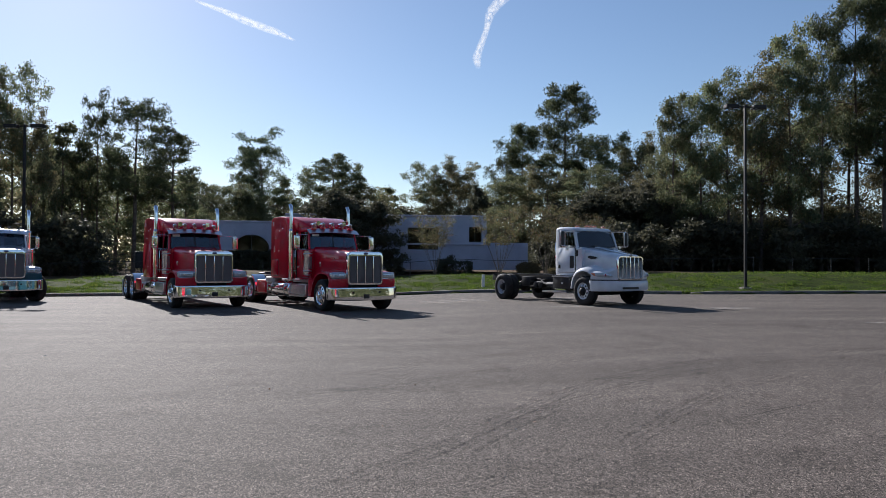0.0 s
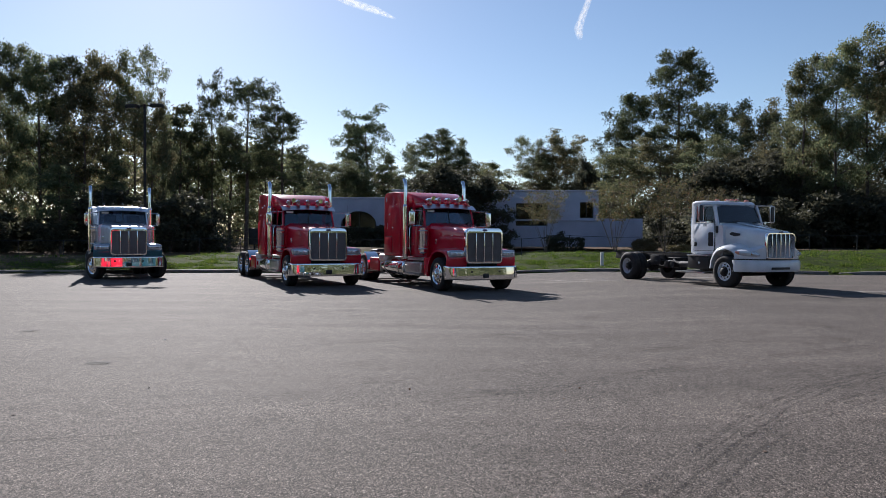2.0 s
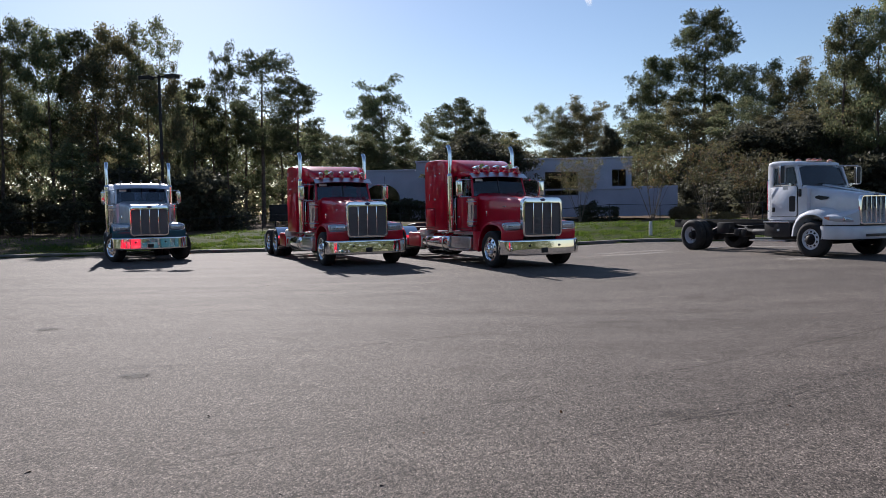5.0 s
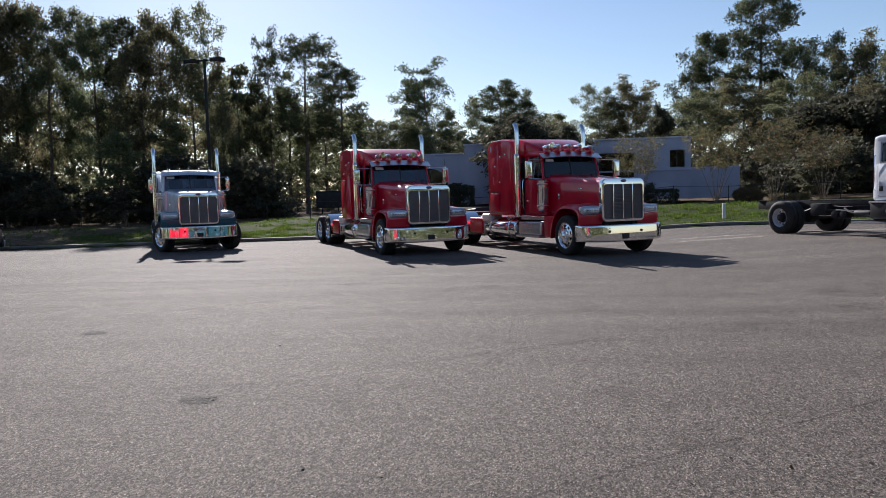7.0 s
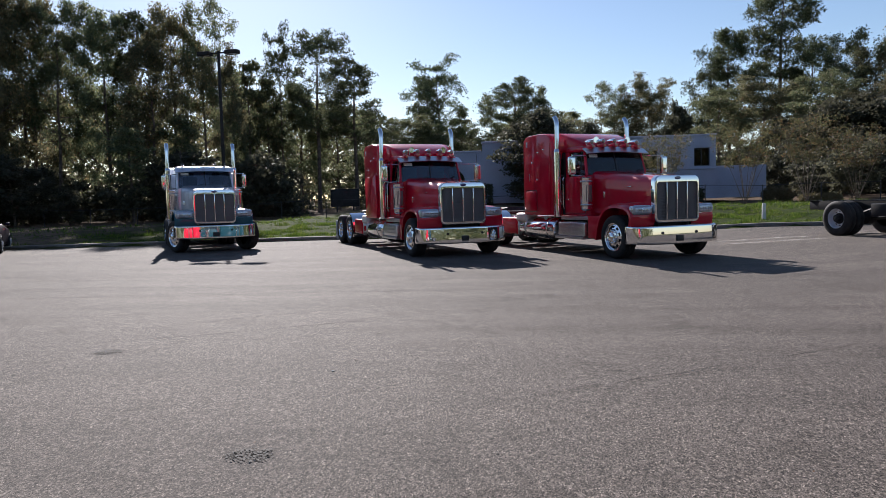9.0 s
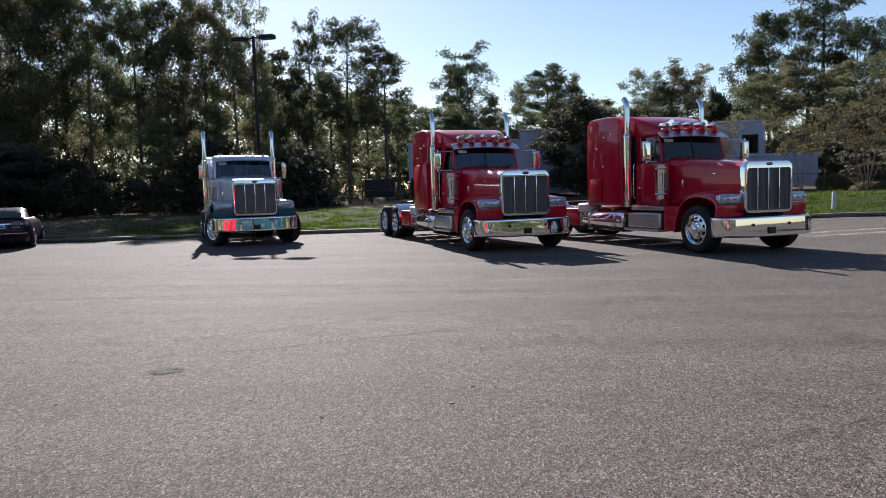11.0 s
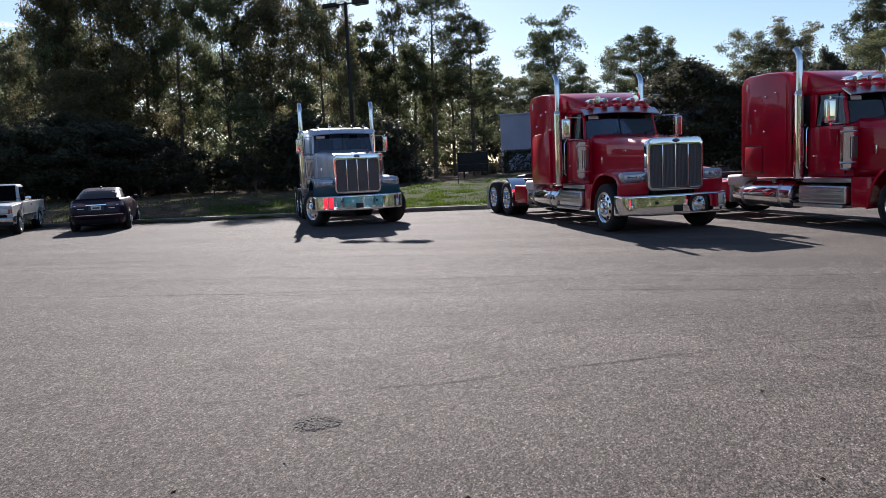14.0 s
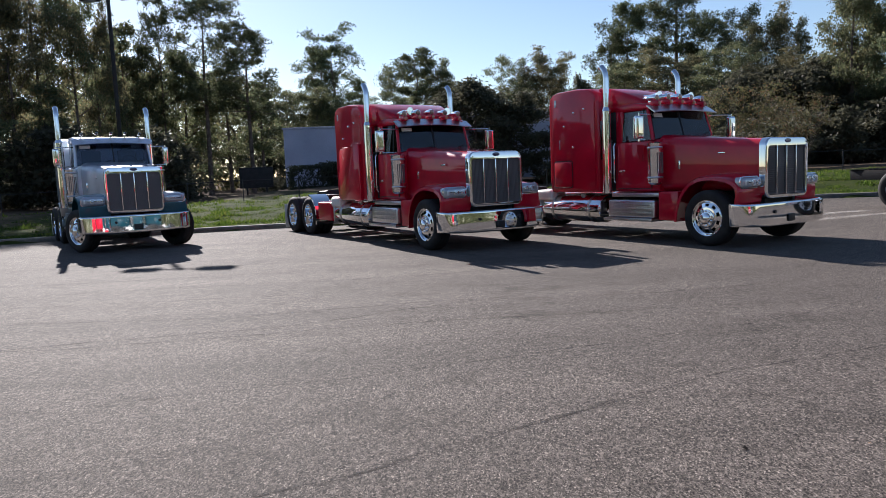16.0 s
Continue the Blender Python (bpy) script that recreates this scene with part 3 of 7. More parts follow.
def semi_truck(m, paint, fender, label, tall=True, fairing=False, deck="red", lean=0.0, bow=0.055, steer=0.0, lift=0.0, name="semi_truck"):
    t = thing(name, m, label, "truck", "parked semi trucks")
    back = 0.0 if tall else -2.8
    # chassis
    bm = bm_new()
    for s in (-1, 1):
        box(bm, s * 0.43 - 0.045, s * 0.43 + 0.045, -0.62, 8.55 + back, 0.62, 0.9, 0.008)
    for v in [v for v in (-0.5, 1.1, 2.6, 4.3, 5.4, 6.3, 7.3, 8.45) if v < 8.5 + back]:
        box(bm, -0.42, 0.42, v - 0.05, v + 0.05, 0.66, 0.86)
    part("chassis_frame", bm, "frame", t)
    bm = bm_new()
    for v in (0.0, 6.62 + back, 7.86 + back):
        tube(bm, [(-0.95, v, 0.5), (-0.3, v, 0.5), (0.3, v, 0.5), (0.95, v, 0.5)], [0.07, 0.1, 0.1, 0.07], 10)
        if v:
            turned(bm, [(-0.28, 0.08), (-0.14, 0.22), (0.14, 0.22), (0.28, 0.08)], (0, v, 0.52), seg=14, cap=True)
    tube(bm, [(0, 1.5, 0.62), (0, 6.5 + back, 0.52)], 0.055, 8)
    box(bm, -0.35, 0.35, -0.2, 1.6, 0.6, 1.0, 0.05)
    part("axles_and_engine", bm, "frame", t)
    # wheels
    for s in (-1, 1):
        front = wheel(t, s * 1.24, 0.06, s, r=0.525, width=0.31)
        front.matrix_basis = pose(s * 1.2, 0.06, 0, 0, 0, steer) @ pose(-s * 1.2, -0.06, 0)
        for v in (6.62 + back, 7.86 + back):
            wheel(t, s * 1.19, v, s, deep=True, dual=True, width=0.25)
    # bumper: a tall plate with swept ends
    bm = bm_new()
    xs = [-1.28, -1.26, -1.19, -1.09, -0.95, -0.6, 0, 0.6, 0.95, 1.09, 1.19, 1.26, 1.28]
    ys = [-0.5, -0.66, -0.775, -0.816, -0.827, -0.831, -0.832, -0.831, -0.827, -0.816, -0.775, -0.66, -0.5]
    loops = []
    for x, y in zip(xs, ys):
        z0 = 0.35 + 0.06 * max(0, abs(x) - 0.7)
        loops.append([(x, y + 0.03, z0), (x, y + 0.006, z0 + 0.008), (x, y - 0.006, z0 + 0.02), (x, y - 0.008, z0 + 0.04), (x, y - 0.008, z0 + 0.06), (x, y - 0.008, 0.48), (x, y - 0.008, 0.54), (x, y - 0.008, 0.6), (x, y - 0.008, 0.66), (x, y - 0.008, 0.71), (x, y - 0.008, 0.735), (x, y - 0.008, 0.755), (x, y - 0.006, 0.772), (x, y + 0.006, 0.785), (x, y + 0.04, 0.79), (x, y + 0.055, 0.78), (x, y + 0.055, z0 + 0.01)])
    rings(bm, loops)
    for v in bm.verts:
        v.co.y += lean * 0.5 * (v.co.z - 0.35) + bow * (v.co.z - 0.35) ** 2
    bumper = part("bumper", bm, "chrome", t, "polished chrome bumper")
    bm = bm_new()
    box(bm, -0.1, 0.1, -0.862, -0.845, 0.42, 0.56, 0.006)
    part("plate_holder", bm, "plastic", bumper)
    for s in (-1, 1):
        bm = bm_new()
        turned(bm, [(-0.856, 0.03), (-0.84, 0.032)], (s * 0.5, 0, 0.62), axis="y", seg=12, cap=True)
        part("tow_hook_hole", bm, "plastic", bumper)
    # grille
    bm = bm_new()
    outer, inner = rounded(-0.66, 0.66, 0.86, 1.955, 0.13, 5, 0.035), rounded(-0.6, 0.6, 0.925, 1.815, 0.07, 5, 0.03)
    edge = [(-0.722 - 0.044 * math.sin(a), 1 - 0.032 * (1 - math.cos(a))) for a in (math.pi / 12 * k for k in range(7))]
    rings(bm, [[(x, -0.62, z) for x, z in outer]] + [[(x * k, y, 1.4 + (z - 1.4) * k) for x, z in outer] for y, k in edge] + [[(x * 1.015, -0.766, z) for x, z in inner], [(x, -0.75, z) for x, z in inner], [(x, -0.69, z) for x, z in inner]], cap=False)
    grille = part("grille_surround", bm, "chrome", t, "chrome radiator surround")
    bm = bm_new()
    box(bm, -0.6, 0.6, -0.7, -0.69, 0.93, 1.88)
    for k in range(36):
        x = -0.56 + k * 0.032
        box(bm, x - 0.006, x + 0.006, -0.712, -0.702, 0.95, 1.86)
    for k in range(26):
        z = 0.96 + k * 0.035
        box(bm, -0.57, 0.57, -0.716, -0.712, z - 0.005, z + 0.005)
    part("grille_mesh", bm, "mesh", grille)
    for x in (-0.3, 0.0, 0.3):
        bm = bm_new()
        box(bm, x - 0.012, x + 0.012, -0.75, -0.715, 0.93, 1.83, 0.006)
        part("grille_bar", bm, "chrome", grille)
    bm = bm_new()
    turned(bm, [(-0.778, 0.005), (-0.775, 0.05), (-0.755, 0.052)], (0, 0, 0), axis="y", seg=18, cap=True)
    bmesh.ops.scale(bm, vec=(1.7, 1, 0.75), verts=bm.verts)
    bmesh.ops.translate(bm, vec=(0, 0, 1.905), verts=bm.verts)
    part("badge", bm, "emblem", grille, "dark oval badge")
    # hood
    bm = bm_new()
    loops = []
    for y, w, zt, zb, r in ((-0.655, 0.625, 1.93, 0.98, 0.14), (-0.2, 0.65, 1.965, 1.0, 0.15), (0.5, 0.71, 2.03, 1.0, 0.16), (1.1, 0.79, 2.09, 1.0, 0.17), (1.5, 0.86, 2.14, 1.0, 0.17)):
        loops.append([(x, y, z) for x, z in rounded(-w, w, zb, zt, r, 4, 0.045)])
    rings(bm, loops)
    hood = part("hood", bm, paint, t)
    for s in (-1, 1):
        bm = bm_new()
        box(bm, s * 0.7 - 0.012, s * 0.7 + 0.012, 0.06, 0.22, 1.72, 1.745, 0.004)
        part("name_strip", bm, "chrome", hood)
        # fenders: a sheet bent over the wheel, with a lip
        bm = bm_new()
        prof = [(-0.6, 0.78), (-0.62, 1.0), (-0.6, 1.12), (-0.52, 1.21), (-0.36, 1.28), (-0.14, 1.32), (0.08, 1.33), (0.3, 1.3), (0.5, 1.21), (0.65, 1.07), (0.76, 0.9), (0.83, 0.68), (0.87, 0.42)]
        loops = []
        for y, z in prof:
            a = Vector((y - 0.06, z - 0.5))
            lip = Vector((0.06, 0.5)) + a * (1 - 0.1 / a.length)
            low = Vector((0.06, 0.5)) + a * (1 - 0.04 / a.length)
            loops.append([(s * 0.56, y, z + 0.03), (s * 0.98, y, z + 0.012), (s * 1.16, y, z - 0.005), (s * 1.235, low.x, low.y), (s * 1.245, lip.x, lip.y), (s * 1.225, lip.x, lip.y), (s * 1.14, low.x, low.y), (s * 0.56, low.x, low.y)])
        rings(bm, loops)
        fen = part("fender", bm, fender, t)
        # lower cowl behind the front wheel
        bm = bm_new()
        box(bm, s * 0.95 - 0.17, s * 0.95 + 0.17, 0.82, 1.32, 0.43, 1.02, 0.05)
        part("cowl_side", bm, fender if fender != "teal" else paint, t)
        # head lamp pods: a clear shell with a chrome rim, two bowls and a turn lens
        bm = bm_new()
        rings(bm, [[(s * x, y, z) for x, z in rounded(x0, x1, z0, z1, 0.06, 3)] for x0, x1, z0, z1, y in ((0.68, 1.2, 1.07, 1.275, -0.5), (0.67, 1.2, 1.07, 1.275, -0.6), (0.675, 1.17, 1.08, 1.265, -0.66), (0.7, 1.1, 1.1, 1.245, -0.695), (0.72, 1.06, 1.12, 1.225, -0.702))])
        pod = part("headlamp", bm, "lampglass", fen, "clear headlamp in a chrome pod")
        bm = bm_new()
        rim = [(x, z) for x, z in rounded(0.672, 1.2, 1.07, 1.275, 0.06, 3)]
        tube(bm, [(s * x, -0.615 + 0.1 * max(0.0, x - 1.1), z) for x, z in rim + rim[:1]], 0.013, 6)
        part("lamp_rim", bm, "chrome", fen)
        for x in (0.79, 0.95):
            bm = bm_new()
            turned(bm, [(-0.69, 0.062), (-0.712, 0.06), (-0.714, 0.05), (-0.7, 0.045), (-0.694, 0.025), (-0.704, 0.02), (-0.71, 0.004)], (s * x, 0, 1.172), axis="y", seg=16, cap=True)
            part("lamp_bowl", bm, "chrome", fen)
        bm = bm_new()
        x0, x1 = sorted((s * 1.04, s * 1.15))
        box(bm, x0, x1, -0.69, -0.64, 1.12, 1.225, 0.02)
        part("turn_lens", bm, "lens", fen)
        # air cleaner with perforated shield
        bm = bm_new()
        turned(bm, [(1.14, 0.02), (1.15, 0.1), (1.19, 0.145), (1.24, 0.15), (1.93, 0.15), (1.99, 0.155), (2.0, 0.13), (2.02, 0.05), (2.02, 0.01)], (s * 1.08, 1.42, 0), axis="z", seg=22, cap=True)
        ac = part("air_cleaner", bm, "chrome", t, "chrome air cleaner canister")
        for z in (1.3, 1.9):
            bm = bm_new()
            turned(bm, [(z - 0.02, 0.153), (z, 0.16), (z + 0.02, 0.153)], (s * 1.08, 1.42, 0), axis="z", seg=22)
            part("clamp", bm, "satin", ac)
        for k in range(-2, 3):
            a = radians(-90 + k * 16)
            bm = bm_new()
            box(bm, s * 1.08 + 0.154 * math.cos(a) - 0.008, s * 1.08 + 0.154 * math.cos(a) + 0.008, 1.42 + 0.154 * math.sin(a) - 0.004, 1.42 + 0.154 * math.sin(a) + 0.004, 1.38, 1.8)
            part("shield_slot", bm, "mesh", ac)
        # stack
        bm = bm_new()
        tube(bm, [(s * 1.155, 2.67, 0.98), (s * 1.155, 2.67, 2.74)], 0.1, 16)
        tube(bm, [(s * 1.155, 2.67, 2.74), (s * 1.155, 2.67, 2.82)], [0.1, 0.07], 16)
        stack = part("heat_shield", bm, "chrome", t, "chrome exhaust shield")
        bm = bm_new()
        pts = [(s * 1.155, 2.67, 2.8), (s * 1.155, 2.67, 3.42)] + [(s * 1.155, 2.67 + 0.26 * (1 - math.cos(a)), 3.42 + 0.3 * math.sin(a)) for a in (0.3, 0.6, 0.85, 1.05)]
        tube(bm, pts, 0.068, 14, cap=False)
        part("exhaust_pipe", bm, "chrome", stack)
        for z in (1.3, 2.1):
            bm = bm_new()
            tube(bm, [(s * 1.155, 2.67, z), (s * 0.95, 2.72, z)], 0.025, 8)
            part("stack_bracket", bm, "satin", stack)
        # battery and step box
        bm = bm_new()
        box(bm, s * 0.94 - 0.25, s * 0.94 + 0.25, 1.36, 2.62, 0.48, 0.84, 0.035, 3)
        sb = part("step_box", bm, "satin", t, "brushed metal step box")
        bm = bm_new()
        box(bm, s * 0.98 - 0.23, s * 0.98 + 0.23, 1.42, 2.75, 0.4, 0.47, 0.012)
        part("step", bm, "satin", sb)
        bm = bm_new()
        box(bm, s * 0.92 - 0.18, s * 0.92 + 0.18, 1.3, 2.6, 0.9, 0.985, 0.012)
        part("step", bm, "satin", sb)
        for k in range(3):
            bm = bm_new()
            box(bm, s * 1.19 - 0.004, s * 1.19 + 0.004, 1.45, 2.52, 0.56 + k * 0.085, 0.6 + k * 0.085, 0.003)
            part("step_rib", bm, "satin", sb)
        # fuel tank
        if tall:
            bm = bm_new()
            turned(bm, [(2.9, 0.02), (2.905, 0.24), (2.93, 0.285), (2.97, 0.3), (4.76, 0.3), (4.8, 0.285), (4.825, 0.24), (4.83, 0.02)], (s * 0.89, 0, 0.62), axis="y", seg=28, cap=True)
            tank = part("fuel_tank", bm, "chrome", t, "chrome fuel tank")
            for y in (3.25, 4.45):
                bm = bm_new()
                turned(bm, [(y - 0.035, 0.303), (y - 0.03, 0.312), (y + 0.03, 0.312), (y + 0.035, 0.303)], (s * 0.89, 0, 0.62), axis="y", seg=28)
                part("tank_strap", bm, "satin", tank)
            bm = bm_new()
            turned(bm, [(0, 0.05), (0.05, 0.055), (0.07, 0.03)], (s * 0.98, 3.6, 0.9), axis="z", seg=12, cap=True)
            part("fuel_cap", bm, "satin", tank)
        if s < 0 and tall:
            bm = bm_new()
            box(bm, -1.2, -0.72, 4.45, 5.0, 0.8, 1.06, 0.08, 3)
            part("fluid_tank", bm, "poly", t, "white plastic fluid tank")
        mirror_arm(t, s, 1.48 if tall else 1.7, 2.08, 2.54, 0.9, 1.47 if tall else 1.36, "chrome", 0.1 if tall else 0.075)
        # door with window, handle and grab rail
        bm = bm_new()
        box(bm, s * 0.985 - 0.012, s * 0.985 + 0.012, 1.6, 2.52, 1.08, 2.04, 0.01)
        door = part("door", bm, paint, t)
        bm = bm_new()
        box(bm, s * 1.005 - 0.01, s * 1.005 + 0.01, 2.3, 2.46, 1.42, 1.46, 0.005)
        part("door_handle", bm, "chrome", door)
        bm = bm_new()
        rings(bm, [[(s * q, y, z) for y, z in rounded(1.6 - d, 2.52 + d, 1.08 - d, 2.04, 0.05, 3)] for q, d in ((0.96, 0.01), (0.992, 0.01), (0.992, -0.003), (0.96, -0.003))], cap=False)
        part("door_seal", bm, "plastic", door)
        bm = bm_new()
        tube(bm, [(s * 1.0, 2.58, 1.2), (s * 1.04, 2.58, 1.24), (s * 1.04, 2.58, 2.0), (s * 1.0, 2.58, 2.05)], 0.014, 6)
        part("grab_rail", bm, "chrome", t)
        bm = bm_new()
        sheet(bm, [(s * 0.94, 1.64, 2.06), (s * 0.94, 2.42, 2.06), (s * 0.885, 2.42, 2.68), (s * 0.885, 1.78, 2.68)], 0.006, (s, 0, 0.1))
        part("side_window", bm, "glass", door)
        bm = bm_new()
        tube(bm, [(s * 0.945, 1.58, 2.05), (s * 0.885, 1.76, 2.7)], 0.036, 8)
        part("window_pillar", bm, paint, t)
        bm = bm_new()
        tube(bm, [(s * 0.945, 1.86, 2.05), (s * 0.89, 1.88, 2.7)], 0.014, 6)
        part("vent_divider", bm, "plastic", t)
        bm = bm_new()
        box(bm, s * 0.78 - 0.03, s * 0.78 + 0.03, 1.02, 1.08, 1.45, 1.62, 0.01)
        part("side_marker", bm, "chrome", t)
    # cab
    bm = bm_new()
    rings(bm, [[(x, y, z) for x, z in rounded(-w, w, 1.0, zt, 0.09, 3)] for y, w, zt in ((1.44, 0.93, 2.08), (1.52, 0.965, 2.07), (2.4, 0.97, 2.06), (2.62, 0.95, 2.06))])
    cab = part("cab_body", bm, paint, t)
    bm = bm_new()
    box(bm, -0.93, 0.93, 2.42, 2.62, 2.04, 2.72, 0.03)
    part("cab_back", bm, paint, t)
    bm = bm_new()
    rings(bm, [[(x, y, z) for x, z in rounded(-w, w, 2.69, zt, 0.05, 3, 0.04)] for y, w, zt in ((1.66, 0.86, 2.76), (1.74, 0.9, 2.8), (2.1, 0.93, 2.85), (2.62, 0.94, 2.86))])
    roof = part("cab_roof", bm, paint, t)
    bm = bm_new()
    sheet(bm, [(-0.9, 1.56, 2.08), (0.9, 1.56, 2.08), (0.85, 1.74, 2.7), (-0.85, 1.74, 2.7)], 0.006, (0, -1, 0.3))
    ws = part("windscreen", bm, "darkglass", t)
    bm = bm_new()
    tube(bm, [(0, 1.55, 2.08), (0, 1.73, 2.7)], 0.018, 6)
    part("windscreen_post", bm, "plastic", ws)
    for x in (-0.45, 0.4):
        bm = bm_new()
        tube(bm, [(x, 1.53, 2.09), (x + 0.4, 1.57, 2.22)], 0.009, 5)
        part("wiper", bm, "plastic", ws)
    bm = bm_new()
    sheet(bm, [(-0.8, 1.675, 2.53), (-0.54, 1.675, 2.53), (-0.54, 1.698, 2.61), (-0.8, 1.698, 2.61)], 0.003, (0, -1, 0.3))
    part("sticker", bm, "paper", ws)
    bm = bm_new()
    rings(bm, [[(x, y, z - 0.05 * (x / 0.98) ** 2) for x, y, z in ((x, 1.5, 2.655), (x, 1.72, 2.8), (x, 1.715, 2.82), (x, 1.485, 2.672))] for x in (-0.98, -0.7, -0.35, 0, 0.35, 0.7, 0.98)])
    part("sun_visor", bm, "satin", t, "polished drop visor over the windscreen")
    size = 1.0 if tall else 0.6
    for x in (-0.72, -0.36, 0.0, 0.36, 0.72):
        bm = bm_new()
        turned(bm, [(y, q * size) for y, q in ((1.66, 0.008), (1.665, 0.06), (1.71, 0.07), (1.86, 0.06), (2.02, 0.025), (2.05, 0.004))], (x, 0, (2.965 if tall else 2.93) - 0.03 * (x / 0.7) ** 2), axis="y", seg=14, cap=True)
        box(bm, x - 0.02, x + 0.02, 1.78, 1.88, 2.82, 2.9)
        lamp = part("cab_lamp", bm, "chrome", t, "chrome bullet roof lamp")
        if tall:
            bm = bm_new()
            z = 2.852 - 0.035 * (x / 0.7) ** 2
            turned(bm, [(1.58, 0.006), (1.6, 0.05), (1.68, 0.068), (1.8, 0.06), (1.98, 0.02), (2.0, 0.004)], (x, 0, z), axis="y", seg=14, cap=True)
            base = part("marker_lamp", bm, paint, t, "body-coloured torpedo marker lamp")
            bm = bm_new()
            turned(bm, [(1.572, 0.004), (1.58, 0.034), (1.602, 0.047)], (x, 0, z), axis="y", seg=12, cap=True)
            part("lens", bm, "amber", base)
        bm = bm_new()
        turned(bm, [(y, q * size) for y, q in ((1.646, 0.004), (1.652, 0.045), (1.664, 0.056))], (x, 0, (2.965 if tall else 2.93) - 0.03 * (x / 0.7) ** 2), axis="y", seg=12, cap=True)
        part("lens", bm, "shaded" if tall else "plastic", lamp)
    for x in (-0.5, 0.5) if tall else ():
        bm = bm_new()
        tube(bm, [(x, 1.78, 3.0), (x, 1.86, 3.0), (x, 2.0, 3.0), (x, 2.5, 3.02)], [0.085, 0.05, 0.03, 0.02], 14)
        box(bm, x - 0.015, x + 0.015, 1.98, 2.02, 2.85, 2.99)
        part("air_horn", bm, "chrome", t, "chrome air horn")
    # seats and wheel behind the glass
    for x in (-0.45, 0.45):
        bm = bm_new()
        box(bm, x - 0.24, x + 0.24, 2.18, 2.3, 2.06, 2.5, 0.05)
        box(bm, x - 0.13, x + 0.13, 2.19, 2.29, 2.5, 2.64, 0.04)
        part("seat", bm, "cloth", t)
    bm = bm_new()
    tube(bm, [(0.45 + 0.2 * math.cos(a), 1.86 + 0.06 * math.sin(a), 2.16 + 0.18 * math.sin(a)) for a in (2 * math.pi * k / 18 for k in range(19))], 0.014, 6)
    part("steering_wheel", bm, "plastic", t)
    # sleeper
    bm = bm_new()
    box(bm, -0.88, 0.88, 2.6, 2.92, 1.02, 2.75 if tall else 2.6, 0.02)
    part("rubber_boot", bm, "plastic", t)
    bm = bm_new()
    if tall:
        prof = [(2.87, 1.0), (4.46, 1.0), (4.49, 1.2), (4.49, 3.02), (4.46, 3.16), (4.36, 3.26), (4.2, 3.3), (3.6, 3.31), (3.1, 3.26), (2.92, 3.16), (2.87, 3.0)]
    else:
        prof = [(2.87, 1.08), (3.72, 1.08), (3.75, 1.2), (3.75, 2.62), (3.7, 2.75), (3.55, 2.83), (3.0, 2.85), (2.9, 2.8), (2.87, 2.7)]
    prism(bm, prof, [(-1.2, 0.1), (-1.19, 0.05), (-1.15, 0.015), (-1.08, 0), (1.08, 0), (1.15, 0.015), (1.19, 0.05), (1.2, 0.1)])
    sl = part("sleeper", bm, paint, t)
    if tall:
        bm = bm_new()
        loops = []
        for y, w, zt in ((2.02, 0.72, 2.9), (2.15, 0.86, 3.0), (2.45, 0.93, 3.12), (2.75, 0.98, 3.22), (3.0, 1.04, 3.26)):
            loops.append([(x, y, z) for x, z in rounded(-w, w, 2.72, zt, 0.08, 3, 0.03)])
        rings(bm, loops)
        part("roof_fairing", bm, paint, t)
    for s in (-1, 1):
        if tall:
            bm = bm_new()
            rings(bm, [[(s * q, y, z) for y, z in rounded(y0, y1, z0, z1, 0.05, 3)] for q, y0, y1, z0, z1 in ((1.19, 3.72, 4.3, 1.12, 1.7), (1.216, 3.722, 4.298, 1.122, 1.698), (1.226, 3.735, 4.285, 1.135, 1.685))])
            part("locker_door", bm, paint, sl)
            bm = bm_new()
            rings(bm, [[(s * q, y, z) for y, z in rounded(3.7 - d, 4.32 + d, 1.1 - d, 1.72 + d, 0.06, 3)] for q, d in ((1.195, 0.006), (1.206, 0.004), (1.206, -0.012), (1.195, -0.014))], cap=False)
            part("locker_seal", bm, "plastic", sl)
        bm = bm_new()
        tube(bm, [(s * 1.205, 2.98, 1.1), (s * 1.212, 2.98, 1.2), (s * 1.212, 2.98, 2.9), (s * 1.205, 2.98, 3.0 if tall else 2.6)] if tall else [(s * 1.205, 2.98, 1.1), (s * 1.21, 2.98, 2.5)], 0.008, 5)
        part("edge_trim", bm, paint, sl)
        if tall:
            bm = bm_new()
            box(bm, s * 1.205 - 0.008, s * 1.205 + 0.008, 4.1, 4.13, 1.98, 2.2, 0.005)
            part("sleeper_vent", bm, "satin", sl)
            bm = bm_new()
            box(bm, s * 1.21 - 0.008, s * 1.21 + 0.008, 4.2, 4.26, 2.96, 3.12, 0.005)
            part("sleeper_vent", bm, "lens", sl)
        for y, z in ((3.62, 2.78), (3.3, 2.84), (3.95, 2.5), (3.66, 2.02)) if tall else ():
            bm = bm_new()
            turned(bm, [(s * 1.2, 0.03), (s * 1.225, 0.026), (s * 1.235, 0.006)], (0, y, z), axis="x", seg=12, cap=True)
            part("marker_lamp", bm, "chrome", sl)
        if fairing and s < 0:
            bm = bm_new()
            prism(bm, [(2.98, 1.0), (4.1, 1.0), (4.12, 2.14), (4.05, 2.24), (3.9, 2.28), (3.3, 2.3), (3.05, 2.34), (2.98, 2.3)], [(s * 1.19, 0), (s * 1.27, 0), (s * 1.29, 0.03)])
            part("side_fairing", bm, paint, sl)
